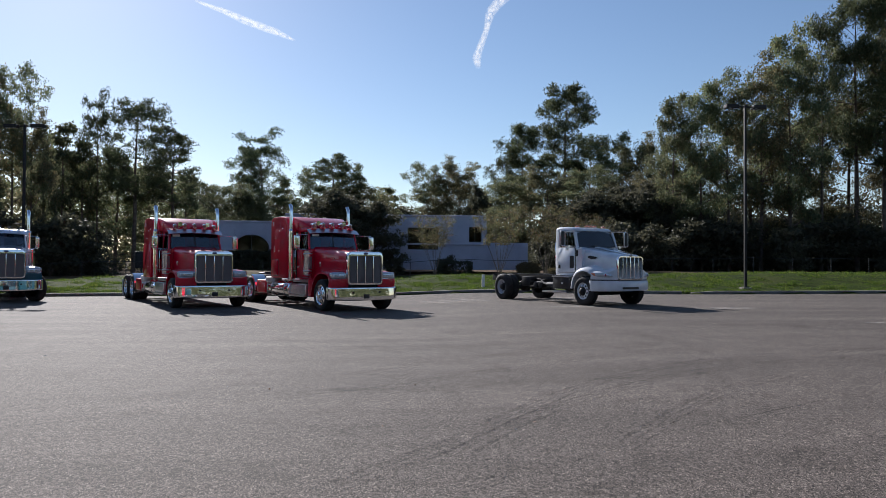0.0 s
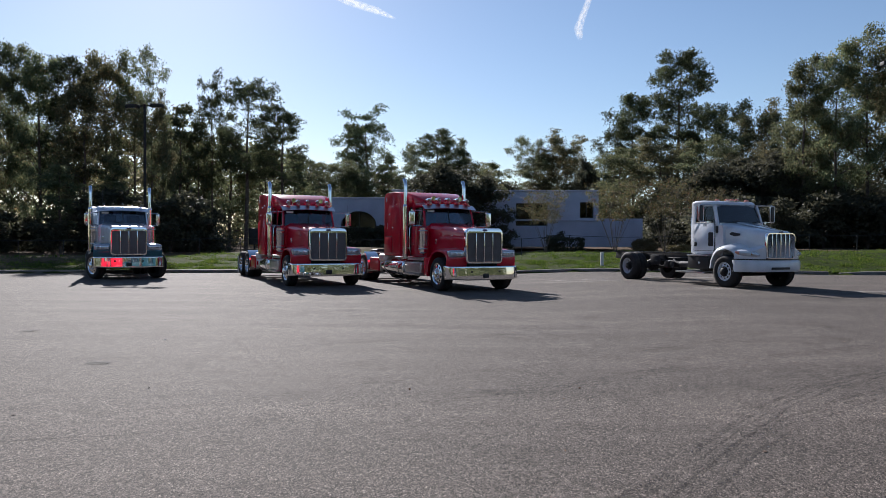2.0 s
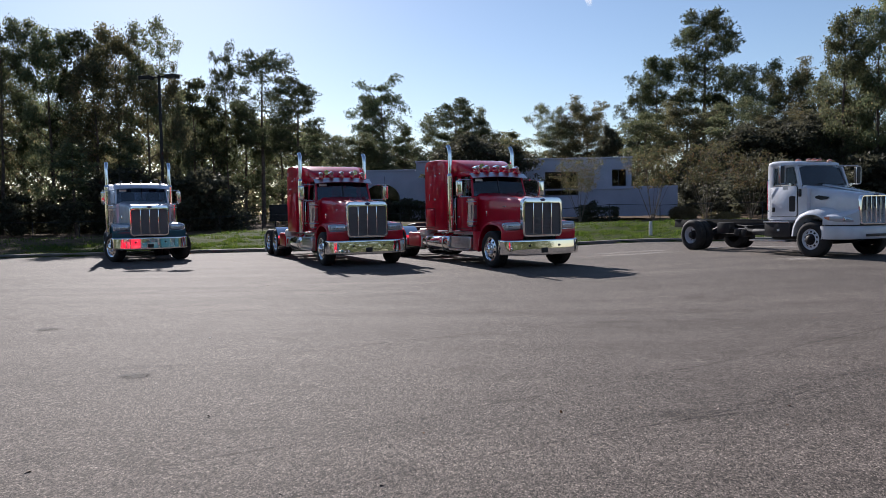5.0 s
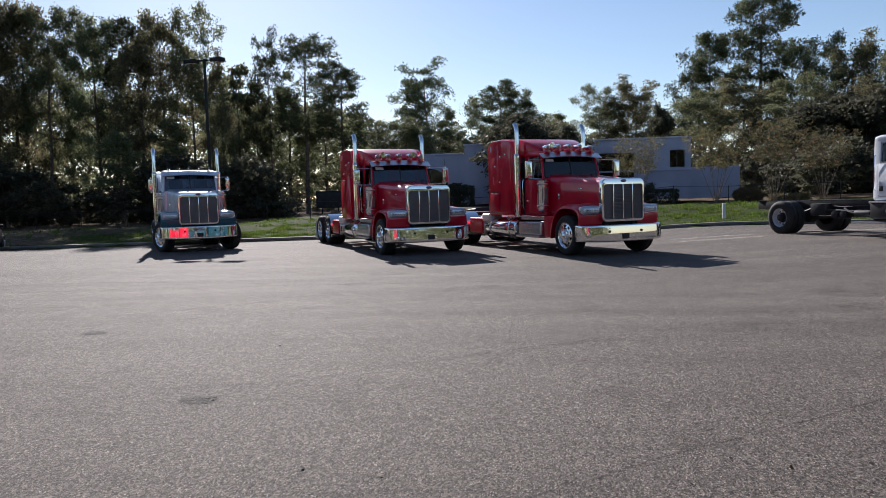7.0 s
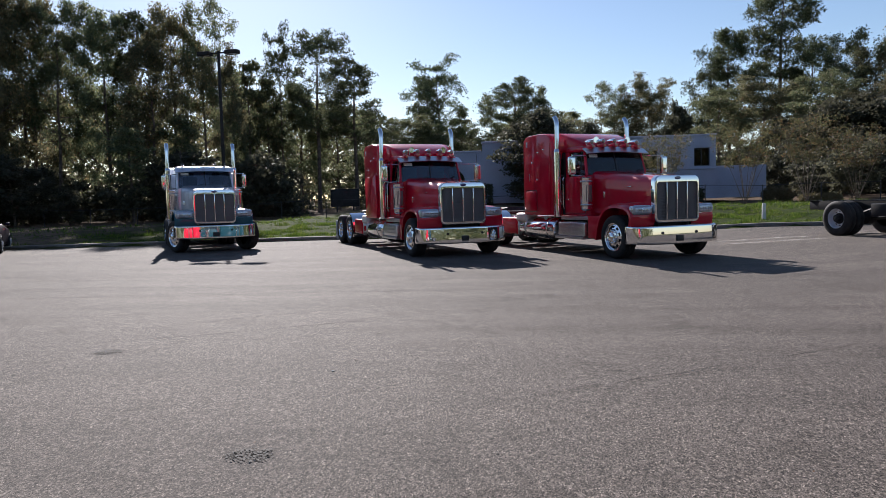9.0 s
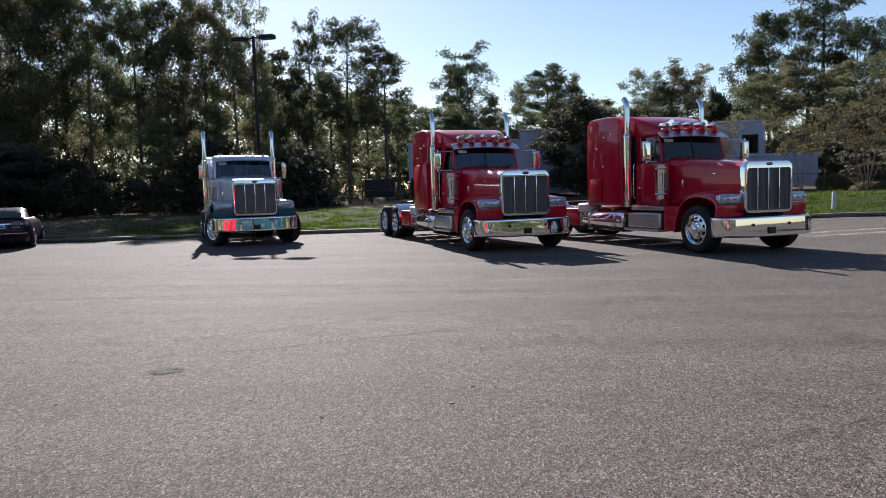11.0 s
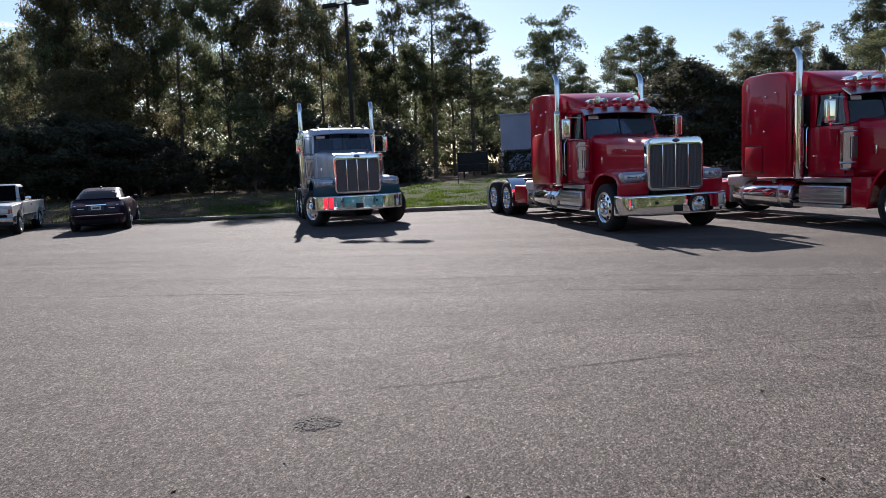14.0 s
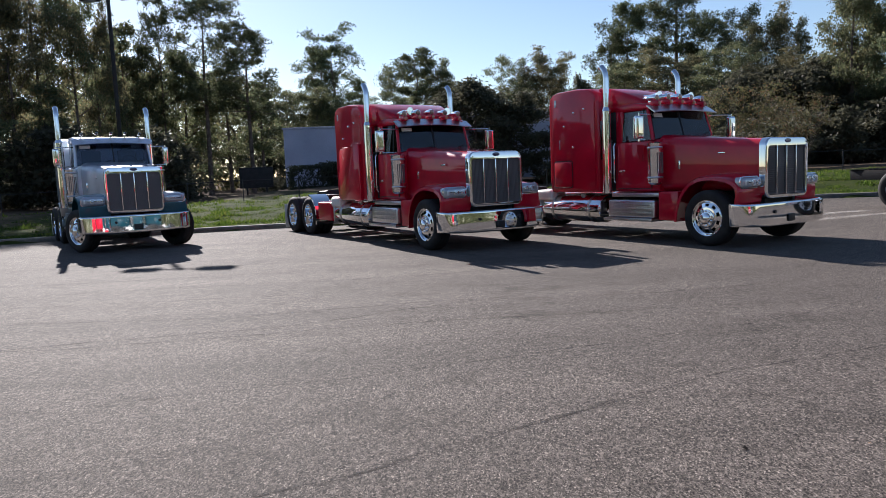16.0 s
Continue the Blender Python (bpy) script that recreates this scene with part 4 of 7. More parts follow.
        if tall:
            bm = bm_new()
            box(bm, s * 1.0 - 0.16, s * 1.0 + 0.16, 2.79, 2.86, 1.7, 2.55, 0.015)
            part("sleeper_window", bm, "glass", sl)
    # behind the sleeper
    bm = bm_new()
    box(bm, -0.55, 0.55, 6.6 + back * 0.9, 7.7 + back, 0.95, 1.08, 0.04)
    prism(bm, [(y + back, z) for y, z in ((6.95, 1.08), (7.8, 1.08), (7.95, 1.0), (7.7, 1.16), (7.05, 1.2))], [(-0.42, 0.03), (-0.38, 0), (0.38, 0), (0.42, 0.03)])
    part("fifth_wheel", bm, "frame", t)
    for k in range(5):
        bm = bm_new()
        y = 4.7 + k * 0.28 if tall else 3.8 + k * 0.16
        box(bm, -0.8, 0.8, y, y + (0.22 if tall else 0.13), 0.9, 0.94, 0.006)
        part("deck_plate", bm, "satin", t)
    for s in (-1, 1):
        bm = bm_new()
        loops = []
        for a in (100, 120, 140, 160, 180, 200):
            c, q = math.cos(radians(a)), math.sin(radians(a))
            y, z = 6.62 + back + 0.6 * c, 0.5 + 0.62 * q
            y2, z2 = 6.62 + back + 0.56 * c, 0.5 + 0.58 * q
            loops.append([(s * 0.7, y, z), (s * 1.2, y, z), (s * 1.21, y2, z2), (s * 0.7, y2, z2)])
        rings(bm, loops)
        part("quarter_fender", bm, "chrome", t, "polished quarter fender")
        if tall:
            bm = bm_new()
            box(bm, s * 1.0 - 0.2, s * 1.0 + 0.2, 4.95, 5.9, 0.42, 0.92, 0.06, 3)
            part("side_box", bm, deck, t)
            bm = bm_new()
            box(bm, s * 0.97 - 0.2, s * 0.97 + 0.2, 4.88, 4.93, 0.4, 0.86, 0.02)
            part("box_end", bm, "satin", t)
        bm = bm_new()
        box(bm, s * 0.95 - 0.26, s * 0.95 + 0.26, 8.5 + back, 8.515 + back, 0.12, 0.82, 0.004)
        part("mud_flap", bm, "flap", t, "pale mud flap")
    bm = bm_new()
    tube(bm, [(-0.75, 1.9, 2.84), (-0.75, 1.95, 3.5)], 0.006, 5) if not tall else tube(bm, [(1.47, 1.5, 2.5), (1.47, 1.52, 2.85)], 0.006, 5)
    part("aerial", bm, "plastic", t)
    # the body rides a little higher on its springs
    for ob in t.children:
        if not ob.name.startswith(("wheel", "tyre", "axles", "mud_flap")):
            ob.location.z += lift * (1.5 if ob.name.startswith("bumper") else 1.0)
    return t


def flag(t):
    """A red cloth tied to the mirror bracket."""
    bm = bm_new()
    rings(bm, [[(-1.03, 1.72, 1.96), (-1.05, 1.92, 1.98), (-1.06, 1.92, 1.98), (-1.04, 1.72, 1.96)], [(-1.06, 1.74, 1.8), (-1.1, 1.86, 1.82), (-1.11, 1.86, 1.82), (-1.07, 1.74, 1.8)], [(-1.05, 1.79, 1.62), (-1.06, 1.81, 1.62), (-1.07, 1.81, 1.62), (-1.06, 1.79, 1.62)]])
    part("warning_flag", bm, "cloth_red", t, "red cloth flag")


def cab_chassis(m, label):
    t = thing("chassis_cab_truck", m, label, "truck")
    WB = 4.95
    bm = bm_new()
    for s in (-1, 1):
        box(bm, s * 0.43 - 0.04, s * 0.43 + 0.04, -0.6, 6.68, 0.74, 1.02, 0.008)
        box(bm, s * 0.43 - 0.09, s * 0.43 + 0.03, 1.85, 6.68, 1.005, 1.03)
    for v in (-0.4, 1.2, 2.3, 3.3, 4.0, 5.5, 6.6):
        box(bm, -0.42, 0.42, v - 0.04, v + 0.04, 0.78, 0.98)
    part("chassis_frame", bm, "frame", t)
    bm = bm_new()
    tube(bm, [(-0.95, 0, 0.5), (-0.5, 0, 0.42), (0.5, 0, 0.42), (0.95, 0, 0.5)], 0.06, 8)
    tube(bm, [(-0.95, WB, 0.5), (0.95, WB, 0.5)], 0.09, 10)
    turned(bm, [(-0.25, 0.08), (-0.12, 0.21), (0.12, 0.21), (0.25, 0.08)], (0, WB, 0.52), seg=14, cap=True)
    tube(bm, [(0, 1.2, 0.65), (0, WB - 0.2, 0.52)], 0.05, 8)
    box(bm, -0.33, 0.33, -0.5, 1.5, 0.55, 1.0, 0.05)
    part("axles_and_engine", bm, "frame", t)
    for s in (-1, 1):
        bm = bm_new()
        tube(bm, [(s * 0.5, WB - 0.75, 0.82), (s * 0.5, WB - 0.3, 0.68), (s * 0.5, WB, 0.62), (s * 0.5, WB + 0.3, 0.68), (s * 0.5, WB + 0.75, 0.82)], 0.045, 6)
        part("leaf_spring", bm, "frame", t)
        bm = bm_new()
        tube(bm, [(s * 0.5, -0.55, 0.7), (s * 0.5, 0, 0.56), (s * 0.5, 0.6, 0.7)], 0.04, 6)
        part("leaf_spring", bm, "frame", t)
    for y in (2.95, 3.25):
        bm = bm_new()
        turned(bm, [(-0.14, 0.02), (-0.13, 0.12), (0.13, 0.12), (0.14, 0.02)], (-0.66, y, 0.62), seg=12, cap=True)
        part("air_tank", bm, "frame", t)
    for line, r in (([(-0.5, 1.9, 0.74), (-0.7, 2.6, 0.72), (-0.66, 3.7, 0.76), (-0.55, 4.3, 0.86)], 0.03), ([(-0.48, 2.0, 0.9), (-0.52, 3.2, 0.84), (-0.5, 4.4, 0.92)], 0.018)):
        bm = bm_new()
        tube(bm, line, r, 6)
        part("air_line", bm, "galv", t)
    bm = bm_new()
    turned(bm, [(2.05, 0.02), (2.06, 0.09), (2.12, 0.1), (2.5, 0.1), (2.56, 0.09), (2.57, 0.02)], (-0.72, 0, 0.66), axis="y", seg=16, cap=True)
    tube(bm, [(-0.72, 2.55, 0.66), (-0.72, 2.8, 0.7), (-0.66, 3.0, 0.8)], 0.035, 8)
    part("silencer", bm, "galv", t)
    bm = bm_new()
    turned(bm, [(1.95, 0.02), (1.96, 0.26), (2.0, 0.29), (3.2, 0.29), (3.24, 0.26), (3.25, 0.02)], (0.82, 0, 0.66), axis="y", seg=20, cap=True)
    part("fuel_tank", bm, "frame", t, "black cylindrical fuel tank")
    bm = bm_new()
    box(bm, -0.3, 0.3, 1.5, 2.5, 0.5, 0.92, 0.06)
    part("gearbox", bm, "frame", t)
    bm = bm_new()
    box(bm, -0.78, -0.5, 3.6, 4.15, 0.58, 0.94, 0.03)
    part("side_box", bm, "frame", t)
    for s in (-1, 1):
        wheel(t, s * 1.2, 0.0, s, finish="white", rim_r=0.29, cap="frame")
        wheel(t, s * 1.19, WB, s, deep=True, dual=True, finish="white", width=0.24, rim_r=0.29, cap="frame")
    # bumper, curved back at its ends, with a dark gap above it
    ends = [(1.23, -0.36), (1.225, -0.5), (1.17, -0.66), (1.03, -0.82), (0.82, -0.93), (0.5, -1.0), (0.0, -1.03)]
    curve = [(-x, y) for x, y in ends] + [(x, y) for x, y in ends[-2::-1]]
    bm = bm_new()
    rings(bm, [[(x * 0.97, y + 0.06, 0.52), (x, y + 0.01, 0.53), (x, y - 0.015, 0.57), (x, y - 0.03, 0.64), (x, y - 0.028, 0.8), (x, y - 0.01, 0.86), (x, y + 0.02, 0.885), (x * 0.95, y + 0.1, 0.885), (x * 0.95, y + 0.1, 0.52)] for x, y in curve])
    bumper = part("bumper", bm, "white", t)
    bm = bm_new()
    box(bm, -0.36, 0.36, -1.075, -1.03, 0.6, 0.67, 0.012)
    part("bumper_slot", bm, "plastic", bumper)
    bm = bm_new()
    rings(bm, [[(x * 0.98, y + 0.03, 0.88), (x * 0.985, y + 0.01, 0.885), (x * 0.985, y + 0.01, 0.925), (x * 0.95, y + 0.08, 0.925), (x * 0.95, y + 0.08, 0.88)] for x, y in curve])
    part("bumper_gap", bm, "plastic", bumper)
    # hood sloping to the grille
    bm = bm_new()
    loops = []
    for y, w, zt, zb in ((-1.0, 0.55, 1.68, 0.92), (-0.97, 0.57, 1.715, 0.92), (-0.9, 0.59, 1.745, 0.92), (-0.6, 0.64, 1.8, 0.92), (-0.2, 0.71, 1.87, 0.95), (0.2, 0.79, 1.94, 1.05), (0.48, 0.86, 2.0, 1.05), (0.56, 0.88, 2.02, 1.05)):
        loops.append([(x, y, z) for x, z in rounded(-w, w, zb, zt, 0.17, 5, 0.05)])
    rings(bm, loops)
    hood = part("hood", bm, "white", t)
    bm = bm_new()
    rings(bm, [[(x, y, z) for x, z in rounded(-0.16 * k, 0.16 * k, z0 - 0.02, z0 + 0.012, 0.01, 2, 0.012)] for y, z0, k in ((-0.9, 1.79, 0.7), (-0.4, 1.885, 1.0), (0.1, 1.975, 1.2), (0.5, 2.055, 1.35))])
    part("hood_ridge", bm, "white", hood)
    # grille: peaked chrome surround, dark backing, upright bars
    bm = bm_new()
    outer, inner = rounded(-0.57, 0.57, 0.93, 1.69, 0.1, 5, 0.075), rounded(-0.545, 0.545, 0.953, 1.662, 0.08, 5, 0.072)
    rings(bm, [[(x, -0.96, z) for x, z in outer], [(x, -1.045, z) for x, z in outer], [(x * 0.99, -1.06, z * 0.997) for x, z in outer], [(x, -1.06, z) for x, z in inner], [(x, -0.99, z) for x, z in inner]], cap=False)
    grille = part("grille_surround", bm, "chrome", t, "chrome grille surround")
    bm = bm_new()
    sheet(bm, [(x, -1.0, z) for x, z in rounded(-0.55, 0.55, 0.95, 1.665, 0.08, 5, 0.072)], 0.01, (0, 1, 0))
    part("grille_backing", bm, "plastic", grille)
    for x in (-0.35, -0.175, 0.0, 0.175, 0.35):
        bm = bm_new()
        k = 0.018 if x == 0 else 0.012
        box(bm, x - k, x + k, -1.045, -1.0, 0.98, 1.64 + 0.065 * (1 - (x / 0.55) ** 2), 0.006)
        part("grille_bar", bm, "chrome", grille)
    bm = bm_new()
    turned(bm, [(-1.068, 0.005), (-1.064, 0.05), (-1.04, 0.05)], (0, 0, 0), axis="y", seg=16, cap=True)
    bmesh.ops.scale(bm, vec=(1.6, 1, 0.7), verts=bm.verts)
    bmesh.ops.translate(bm, vec=(0, 0, 1.735), verts=bm.verts)
    part("badge", bm, "emblem", grille, "dark blue oval badge")
    for s in (-1, 1):
        # wheel arch and the fender's nose, which wraps round to the grille
        bm = bm_new()
        prof = [(-0.52, 0.93), (-0.55, 1.05), (-0.48, 1.17), (-0.3, 1.28), (-0.05, 1.335), (0.2, 1.31), (0.42, 1.22), (0.58, 1.07), (0.69, 0.86), (0.74, 0.6)]
        loops = []
        for y, z in prof:
            a = Vector((y, z - 0.5))
            lip = Vector((0, 0.5)) + a * (1 - 0.13 / a.length)
            mid = Vector((0, 0.5)) + a * (1 - 0.035 / a.length)
            loops.append([(s * 0.55, y, z + 0.1), (s * 0.85, y, z + 0.06), (s * 1.06, y, z + 0.015), (s * 1.16, mid.x, mid.y + 0.012), (s * 1.205, (mid.x + lip.x) / 2, (mid.y + lip.y) / 2), (s * 1.21, lip.x, lip.y), (s * 1.18, lip.x, lip.y), (s * 0.55, lip.x, lip.y)])
        rings(bm, loops)
        fen = part("fender", bm, "white", t)
        bm = bm_new()
        nose = [(1.2, -0.38, 1.2), (1.19, -0.52, 1.19), (1.13, -0.67, 1.19), (1.0, -0.81, 1.21), (0.83, -0.91, 1.25), (0.66, -0.97, 1.32), (0.55, -1.0, 1.4)]
        rings(bm, [[(s * x, y, 0.92), (s * (x + 0.01), y - 0.012, 1.02), (s * x, y, zt - 0.06), (s * x * 0.95, y + 0.06, zt), (s * x * 0.72, y + 0.26, zt + 0.06), (s * x * 0.6, y + 0.3, 0.92)] for x, y, zt in nose])
        part("fender_nose", bm, "white", fen)
        bm = bm_new()
        lamp = [(1.2, -0.42, 1.11, 1.15), (1.187, -0.54, 1.05, 1.155), (1.125, -0.69, 1.015, 1.155), (0.99, -0.825, 1.0, 1.15), (0.84, -0.915, 1.0, 1.125), (0.74, -0.96, 1.01, 1.06)]
        rings(bm, [[(s * (x + 0.012), y - 0.012, z0), (s * (x + 0.022), y - 0.022, (z0 + z1) / 2), (s * (x + 0.008), y - 0.01, z1), (s * (x - 0.03), y + 0.03, (z0 + z1) / 2)] for x, y, z0, z1 in lamp])
        hl = part("headlamp", bm, "lampglass", fen, "clear swept headlamp")
        bm = bm_new()
        rings(bm, [[(s * (x + 0.016), y - 0.016, z0), (s * (x + 0.027), y - 0.026, (z0 + z1) / 2), (s * (x + 0.012), y - 0.014, z1), (s * (x - 0.02), y + 0.02, (z0 + z1) / 2)] for x, y, z0, z1 in ((1.2, -0.43, 1.105, 1.145), (1.195, -0.49, 1.075, 1.15), (1.175, -0.575, 1.045, 1.15))])
        part("turn_lamp", bm, "amber", hl, "amber corner of the headlamp")
        bm = bm_new()
        turned(bm, [(s * 0.0, 0.055), (s * 0.012, 0.05), (s * 0.016, 0.01)], (s * 0.975, -0.86, 1.075), axis="x", seg=14, cap=True)
        part("lamp_bowl", bm, "chrome", hl)
        bm = bm_new()
        sheet(bm, [(s * 0.752, -0.2, 1.69), (s * 0.76, 0.12, 1.74), (s * 0.772, 0.22, 1.71), (s * 0.772, 0.22, 1.66), (s * 0.758, 0.05, 1.61), (s * 0.752, -0.14, 1.63)], 0.03, (s, 0, 0.1))
        part("hood_vent", bm, "plastic", hood, "black teardrop side vent")
        bm = bm_new()
        box(bm, s * 0.9 - 0.02, s * 0.9 + 0.02, 0.44, 0.5, 1.74, 1.78, 0.008)
        part("side_marker", bm, "plastic", hood)
        bm = bm_new()
        rings(bm, [[(s * x, y, z) for y, z in rounded(0.36, 0.66, 0.98, 1.97, 0.06, 3)] for x in (0.6, 0.9, 0.935, 0.945)])
        part("cowl_side", bm, "white", t)
        # door
        bm = bm_new()
        rings(bm, [[(s * x, y, z) for y, z in rounded(0.69 + d, 1.63 - d, 1.15 + d, 2.03, 0.06, 3)] for x, d in ((0.96, 0), (0.992, 0), (0.998, 0.012))])
        door = part("door", bm, "white", t)
        bm = bm_new()
        rings(bm, [[(s * x, y, z) for y, z in rounded(0.725, 0.945, 1.29, 1.74, 0.04, 3)] for x in (0.99, 1.003)])
        part("lower_window", bm, "plastic", door, "dark lower door window")
        bm = bm_new()
        rings(bm, [[(s * q, y, z) for y, z in rounded(0.69 - d, 1.63 + d, 1.15 - d, 2.03, 0.06, 3)] for q, d in ((0.95, 0.012), (0.984, 0.012), (0.984, -0.004), (0.95, -0.004))], cap=False)
        part("door_seal", bm, "plastic", door)
        bm = bm_new()
        box(bm, s * 1.0 - 0.016, s * 1.0 + 0.016, 1.47, 1.58, 1.28, 1.42, 0.012)
        part("door_handle", bm, "plastic", door)
        bm = bm_new()
        box(bm, s * 0.955 - 0.014, s * 0.955 + 0.014, 0.56, 0.66, 1.72, 1.94, 0.02)
        part("side_grille", bm, "plastic", t)
        bm = bm_new()
        sheet(bm, [(s * 0.962, 0.72, 2.04), (s * 0.962, 1.56, 2.04), (s * 0.905, 1.56, 2.58), (s * 0.905, 0.87, 2.58)], 0.006, (s, 0, 0.1))
        pane = part("side_window", bm, "clearglass", door)
        bm = bm_new()
        tube(bm, [(s * 0.968, 1.12, 2.04), (s * 0.912, 1.14, 2.58)], 0.012, 6)
        tube(bm, [(s * 0.97, 0.74, 2.05), (s * 0.97, 1.55, 2.05)], 0.014, 6)
        part("window_rail", bm, "plastic", pane)
        bm = bm_new()
        rings(bm, [[(s * (x + a), y + b, z) for a, b in ((-0.05, -0.035), (0.03, -0.03), (0.035, 0.045), (-0.045, 0.05))] for x, y, z in ((0.93, 0.6, 1.96), (0.915, 0.69, 2.25), (0.885, 0.8, 2.6))])
        part("window_pillar", bm, "white", t)
        mirror_arm(t, s, 0.75, 2.1, 2.6, 0.93, 1.5, "satin", 0.08, 0.018)
        bm = bm_new()
        turned(bm, [(0.73, 0.05), (0.74, 0.047), (0.77, 0.02), (0.775, 0.004)], (s * 1.2, 0, 2.06), axis="y", seg=14, cap=True)
        part("spot_mirror", bm, "satin", t, "round convex mirror")
        bm = bm_new()
        tube(bm, [(s * 1.0, 1.7, 1.3), (s * 1.05, 1.7, 1.35), (s * 1.05, 1.7, 2.2), (s * 1.0, 1.7, 2.25)], 0.015, 6)
        part("grab_rail", bm, "chrome", t)
        bm = bm_new()
        box(bm, s * 0.84 - 0.26, s * 0.84 + 0.26, 0.82, 1.78, 0.54, 0.96, 0.03)
        sb = part("battery_box", bm, "plastic", t)
        bm = bm_new()
        box(bm, s * 1.104 - 0.003, s * 1.104 + 0.003, 1.2, 1.29, 0.72, 0.78)
        part("box_label", bm, "paper", sb)
        bm = bm_new()
        box(bm, s * 0.94 - 0.24, s * 0.94 + 0.24, 0.9, 2.3, 0.4, 0.45, 0.012)
        part("step", bm, "satin", t)
        bm = bm_new()
        box(bm, s * 0.95 - 0.2, s * 0.95 + 0.2, 0.84, 1.78, 0.965, 1.01, 0.012)
        part("step", bm, "satin", t)
    # cab
    bm = bm_new()
    rings(bm, [[(x, y, z) for x, z in rounded(-w, w, 1.02, 2.05, 0.08, 3)] for y, w in ((0.56, 0.9), (0.66, 0.955), (1.6, 0.975), (1.78, 0.96), (1.82, 0.93))])
    part("cab_body", bm, "white", t)
    bm = bm_new()
    for x in (-0.86, 0.86):
        rings(bm, [[(x + a * (0.1 if k else 0.085), 1.7 + b * 0.11, z) for a, b in ((-1, -1), (1, -1), (1, 0.6), (0.7, 1), (-0.7, 1), (-1, 0.6))] for k, z in ((1, 1.98), (1, 2.3), (0, 2.66))])
    box(bm, -0.78, 0.78, 1.69, 1.81, 1.98, 2.14, 0.01)
    box(bm, -0.78, 0.78, 1.69, 1.81, 2.52, 2.7, 0.01)
    part("cab_back", bm, "white", t)
    bm = bm_new()
    rings(bm, [[(x, y, z) for x, z in rounded(-w, w, 2.57, zt, 0.07, 4, 0.045)] for y, w, zt in ((0.82, 0.84, 2.66), (0.86, 0.88, 2.71), (0.96, 0.91, 2.74), (1.3, 0.945, 2.78), (1.65, 0.95, 2.78), (1.78, 0.94, 2.75), (1.82, 0.91, 2.68))])
    part("cab_roof", bm, "white", t)
    bm = bm_new()
    rings(bm, [[(x, y0, z0), (x * 0.955, y1, z1), (x * 0.955, y1 + 0.006, z1), (x, y0 + 0.006, z0)] for x, y0, z0, y1, z1 in ((-0.9, 0.6, 2.03, 0.84, 2.6), (-0.45, 0.56, 2.04, 0.805, 2.615), (0, 0.545, 2.045, 0.795, 2.62), (0.45, 0.56, 2.04, 0.805, 2.615), (0.9, 0.6, 2.03, 0.84, 2.6))])
    ws = part("windscreen", bm, "screenglass", t)
    bm = bm_new()
    tube(bm, [(-0.9, 0.59, 2.03), (0, 0.53, 2.04), (0.9, 0.59, 2.03)], 0.022, 6)
    part("screen_seal", bm, "plastic", ws)
    for x in (-0.5, 0.35):
        bm = bm_new()
        tube(bm, [(x, 0.54, 2.04), (x + 0.45, 0.56, 2.13)], 0.01, 5)
        part("wiper", bm, "plastic", ws)
    bm = bm_new()
    box(bm, -0.77, 0.77, 1.74, 1.746, 2.13, 2.53)
    part("rear_window", bm, "clearglass", t)
    bm = bm_new()
    box(bm, -0.86, 0.86, 0.62, 0.95, 1.9, 2.045, 0.03)
    part("dashboard", bm, "plastic", t)
    for x in (-0.62, -0.2, 0.0, 0.2, 0.62):
        bm = bm_new()
        turned(bm, [(0.0, 0.075), (0.03, 0.07), (0.055, 0.045), (0.065, 0.005)], (x, 0.98, 2.765 + 0.04 * (1 - (x / 0.9) ** 2) - 0.02), axis="z", seg=12, cap=True)
        bmesh.ops.scale(bm, vec=(1.0, 1.25, 1.0), space=Matrix.Translation((-x, -0.98, 0)), verts=bm.verts)
        part("roof_lamp", bm, "amber", t, "amber roof marker lamp")
    for x in (-0.45, 0.45):
        bm = bm_new()
        box(bm, x - 0.23, x + 0.23, 1.4, 1.53, 1.92, 2.32, 0.05)
        box(bm, x - 0.12, x + 0.12, 1.41, 1.52, 2.33, 2.5, 0.04)
        part("seat", bm, "cloth", t)
    bm = bm_new()
    tube(bm, [(0.45 + 0.21 * math.cos(a), 1.02 + 0.09 * math.sin(a), 2.1 + 0.17 * math.sin(a)) for a in (2 * math.pi * k / 18 for k in range(19))], 0.016, 6)
    part("steering_wheel", bm, "plastic", t)
    bm = bm_new()
    sheet(bm, [(-1.002, 1.0, 1.93), (-1.002, 1.18, 1.93), (-1.002, 1.18, 2.05), (-1.002, 1.0, 2.05)], 0.004, (-1, 0, 0))
    part("window_paper", bm, "paper", t)
    return t


def hull(rows, n):
    """A shell of rounded plan: rows of (z, front y, rear y, half width). Returns rear y at (x, z), half width at (y, z) and the plan loop at z."""
    zs, fs, rs, ws = np.array(rows).T

    def span(z):
        f, r, w = np.interp(z, zs, fs), np.interp(z, zs, rs), np.interp(z, zs, ws)
        return (f + r) / 2, (r - f) / 2, w

    def rear(x, z):
        c, l, w = span(z)
        return c + l * max(0.0, 1 - min(1.0, abs(x) / w) ** n) ** (1 / n)

    def half(y, z):
        c, l, w = span(z)
        return w * max(0.0, 1 - min(1.0, abs(y - c) / l) ** n) ** (1 / n)

    def loop(z, seg=56):
        c, l, w = span(z)
        out = []
        for k in range(seg):
            a = 2 * math.pi * k / seg
            p, q = math.cos(a), math.sin(a)
            out.append((w * math.copysign(abs(p) ** (2 / n), p), c + l * math.copysign(abs(q) ** (2 / n), q), z))
        return out

    return rear, half, loop


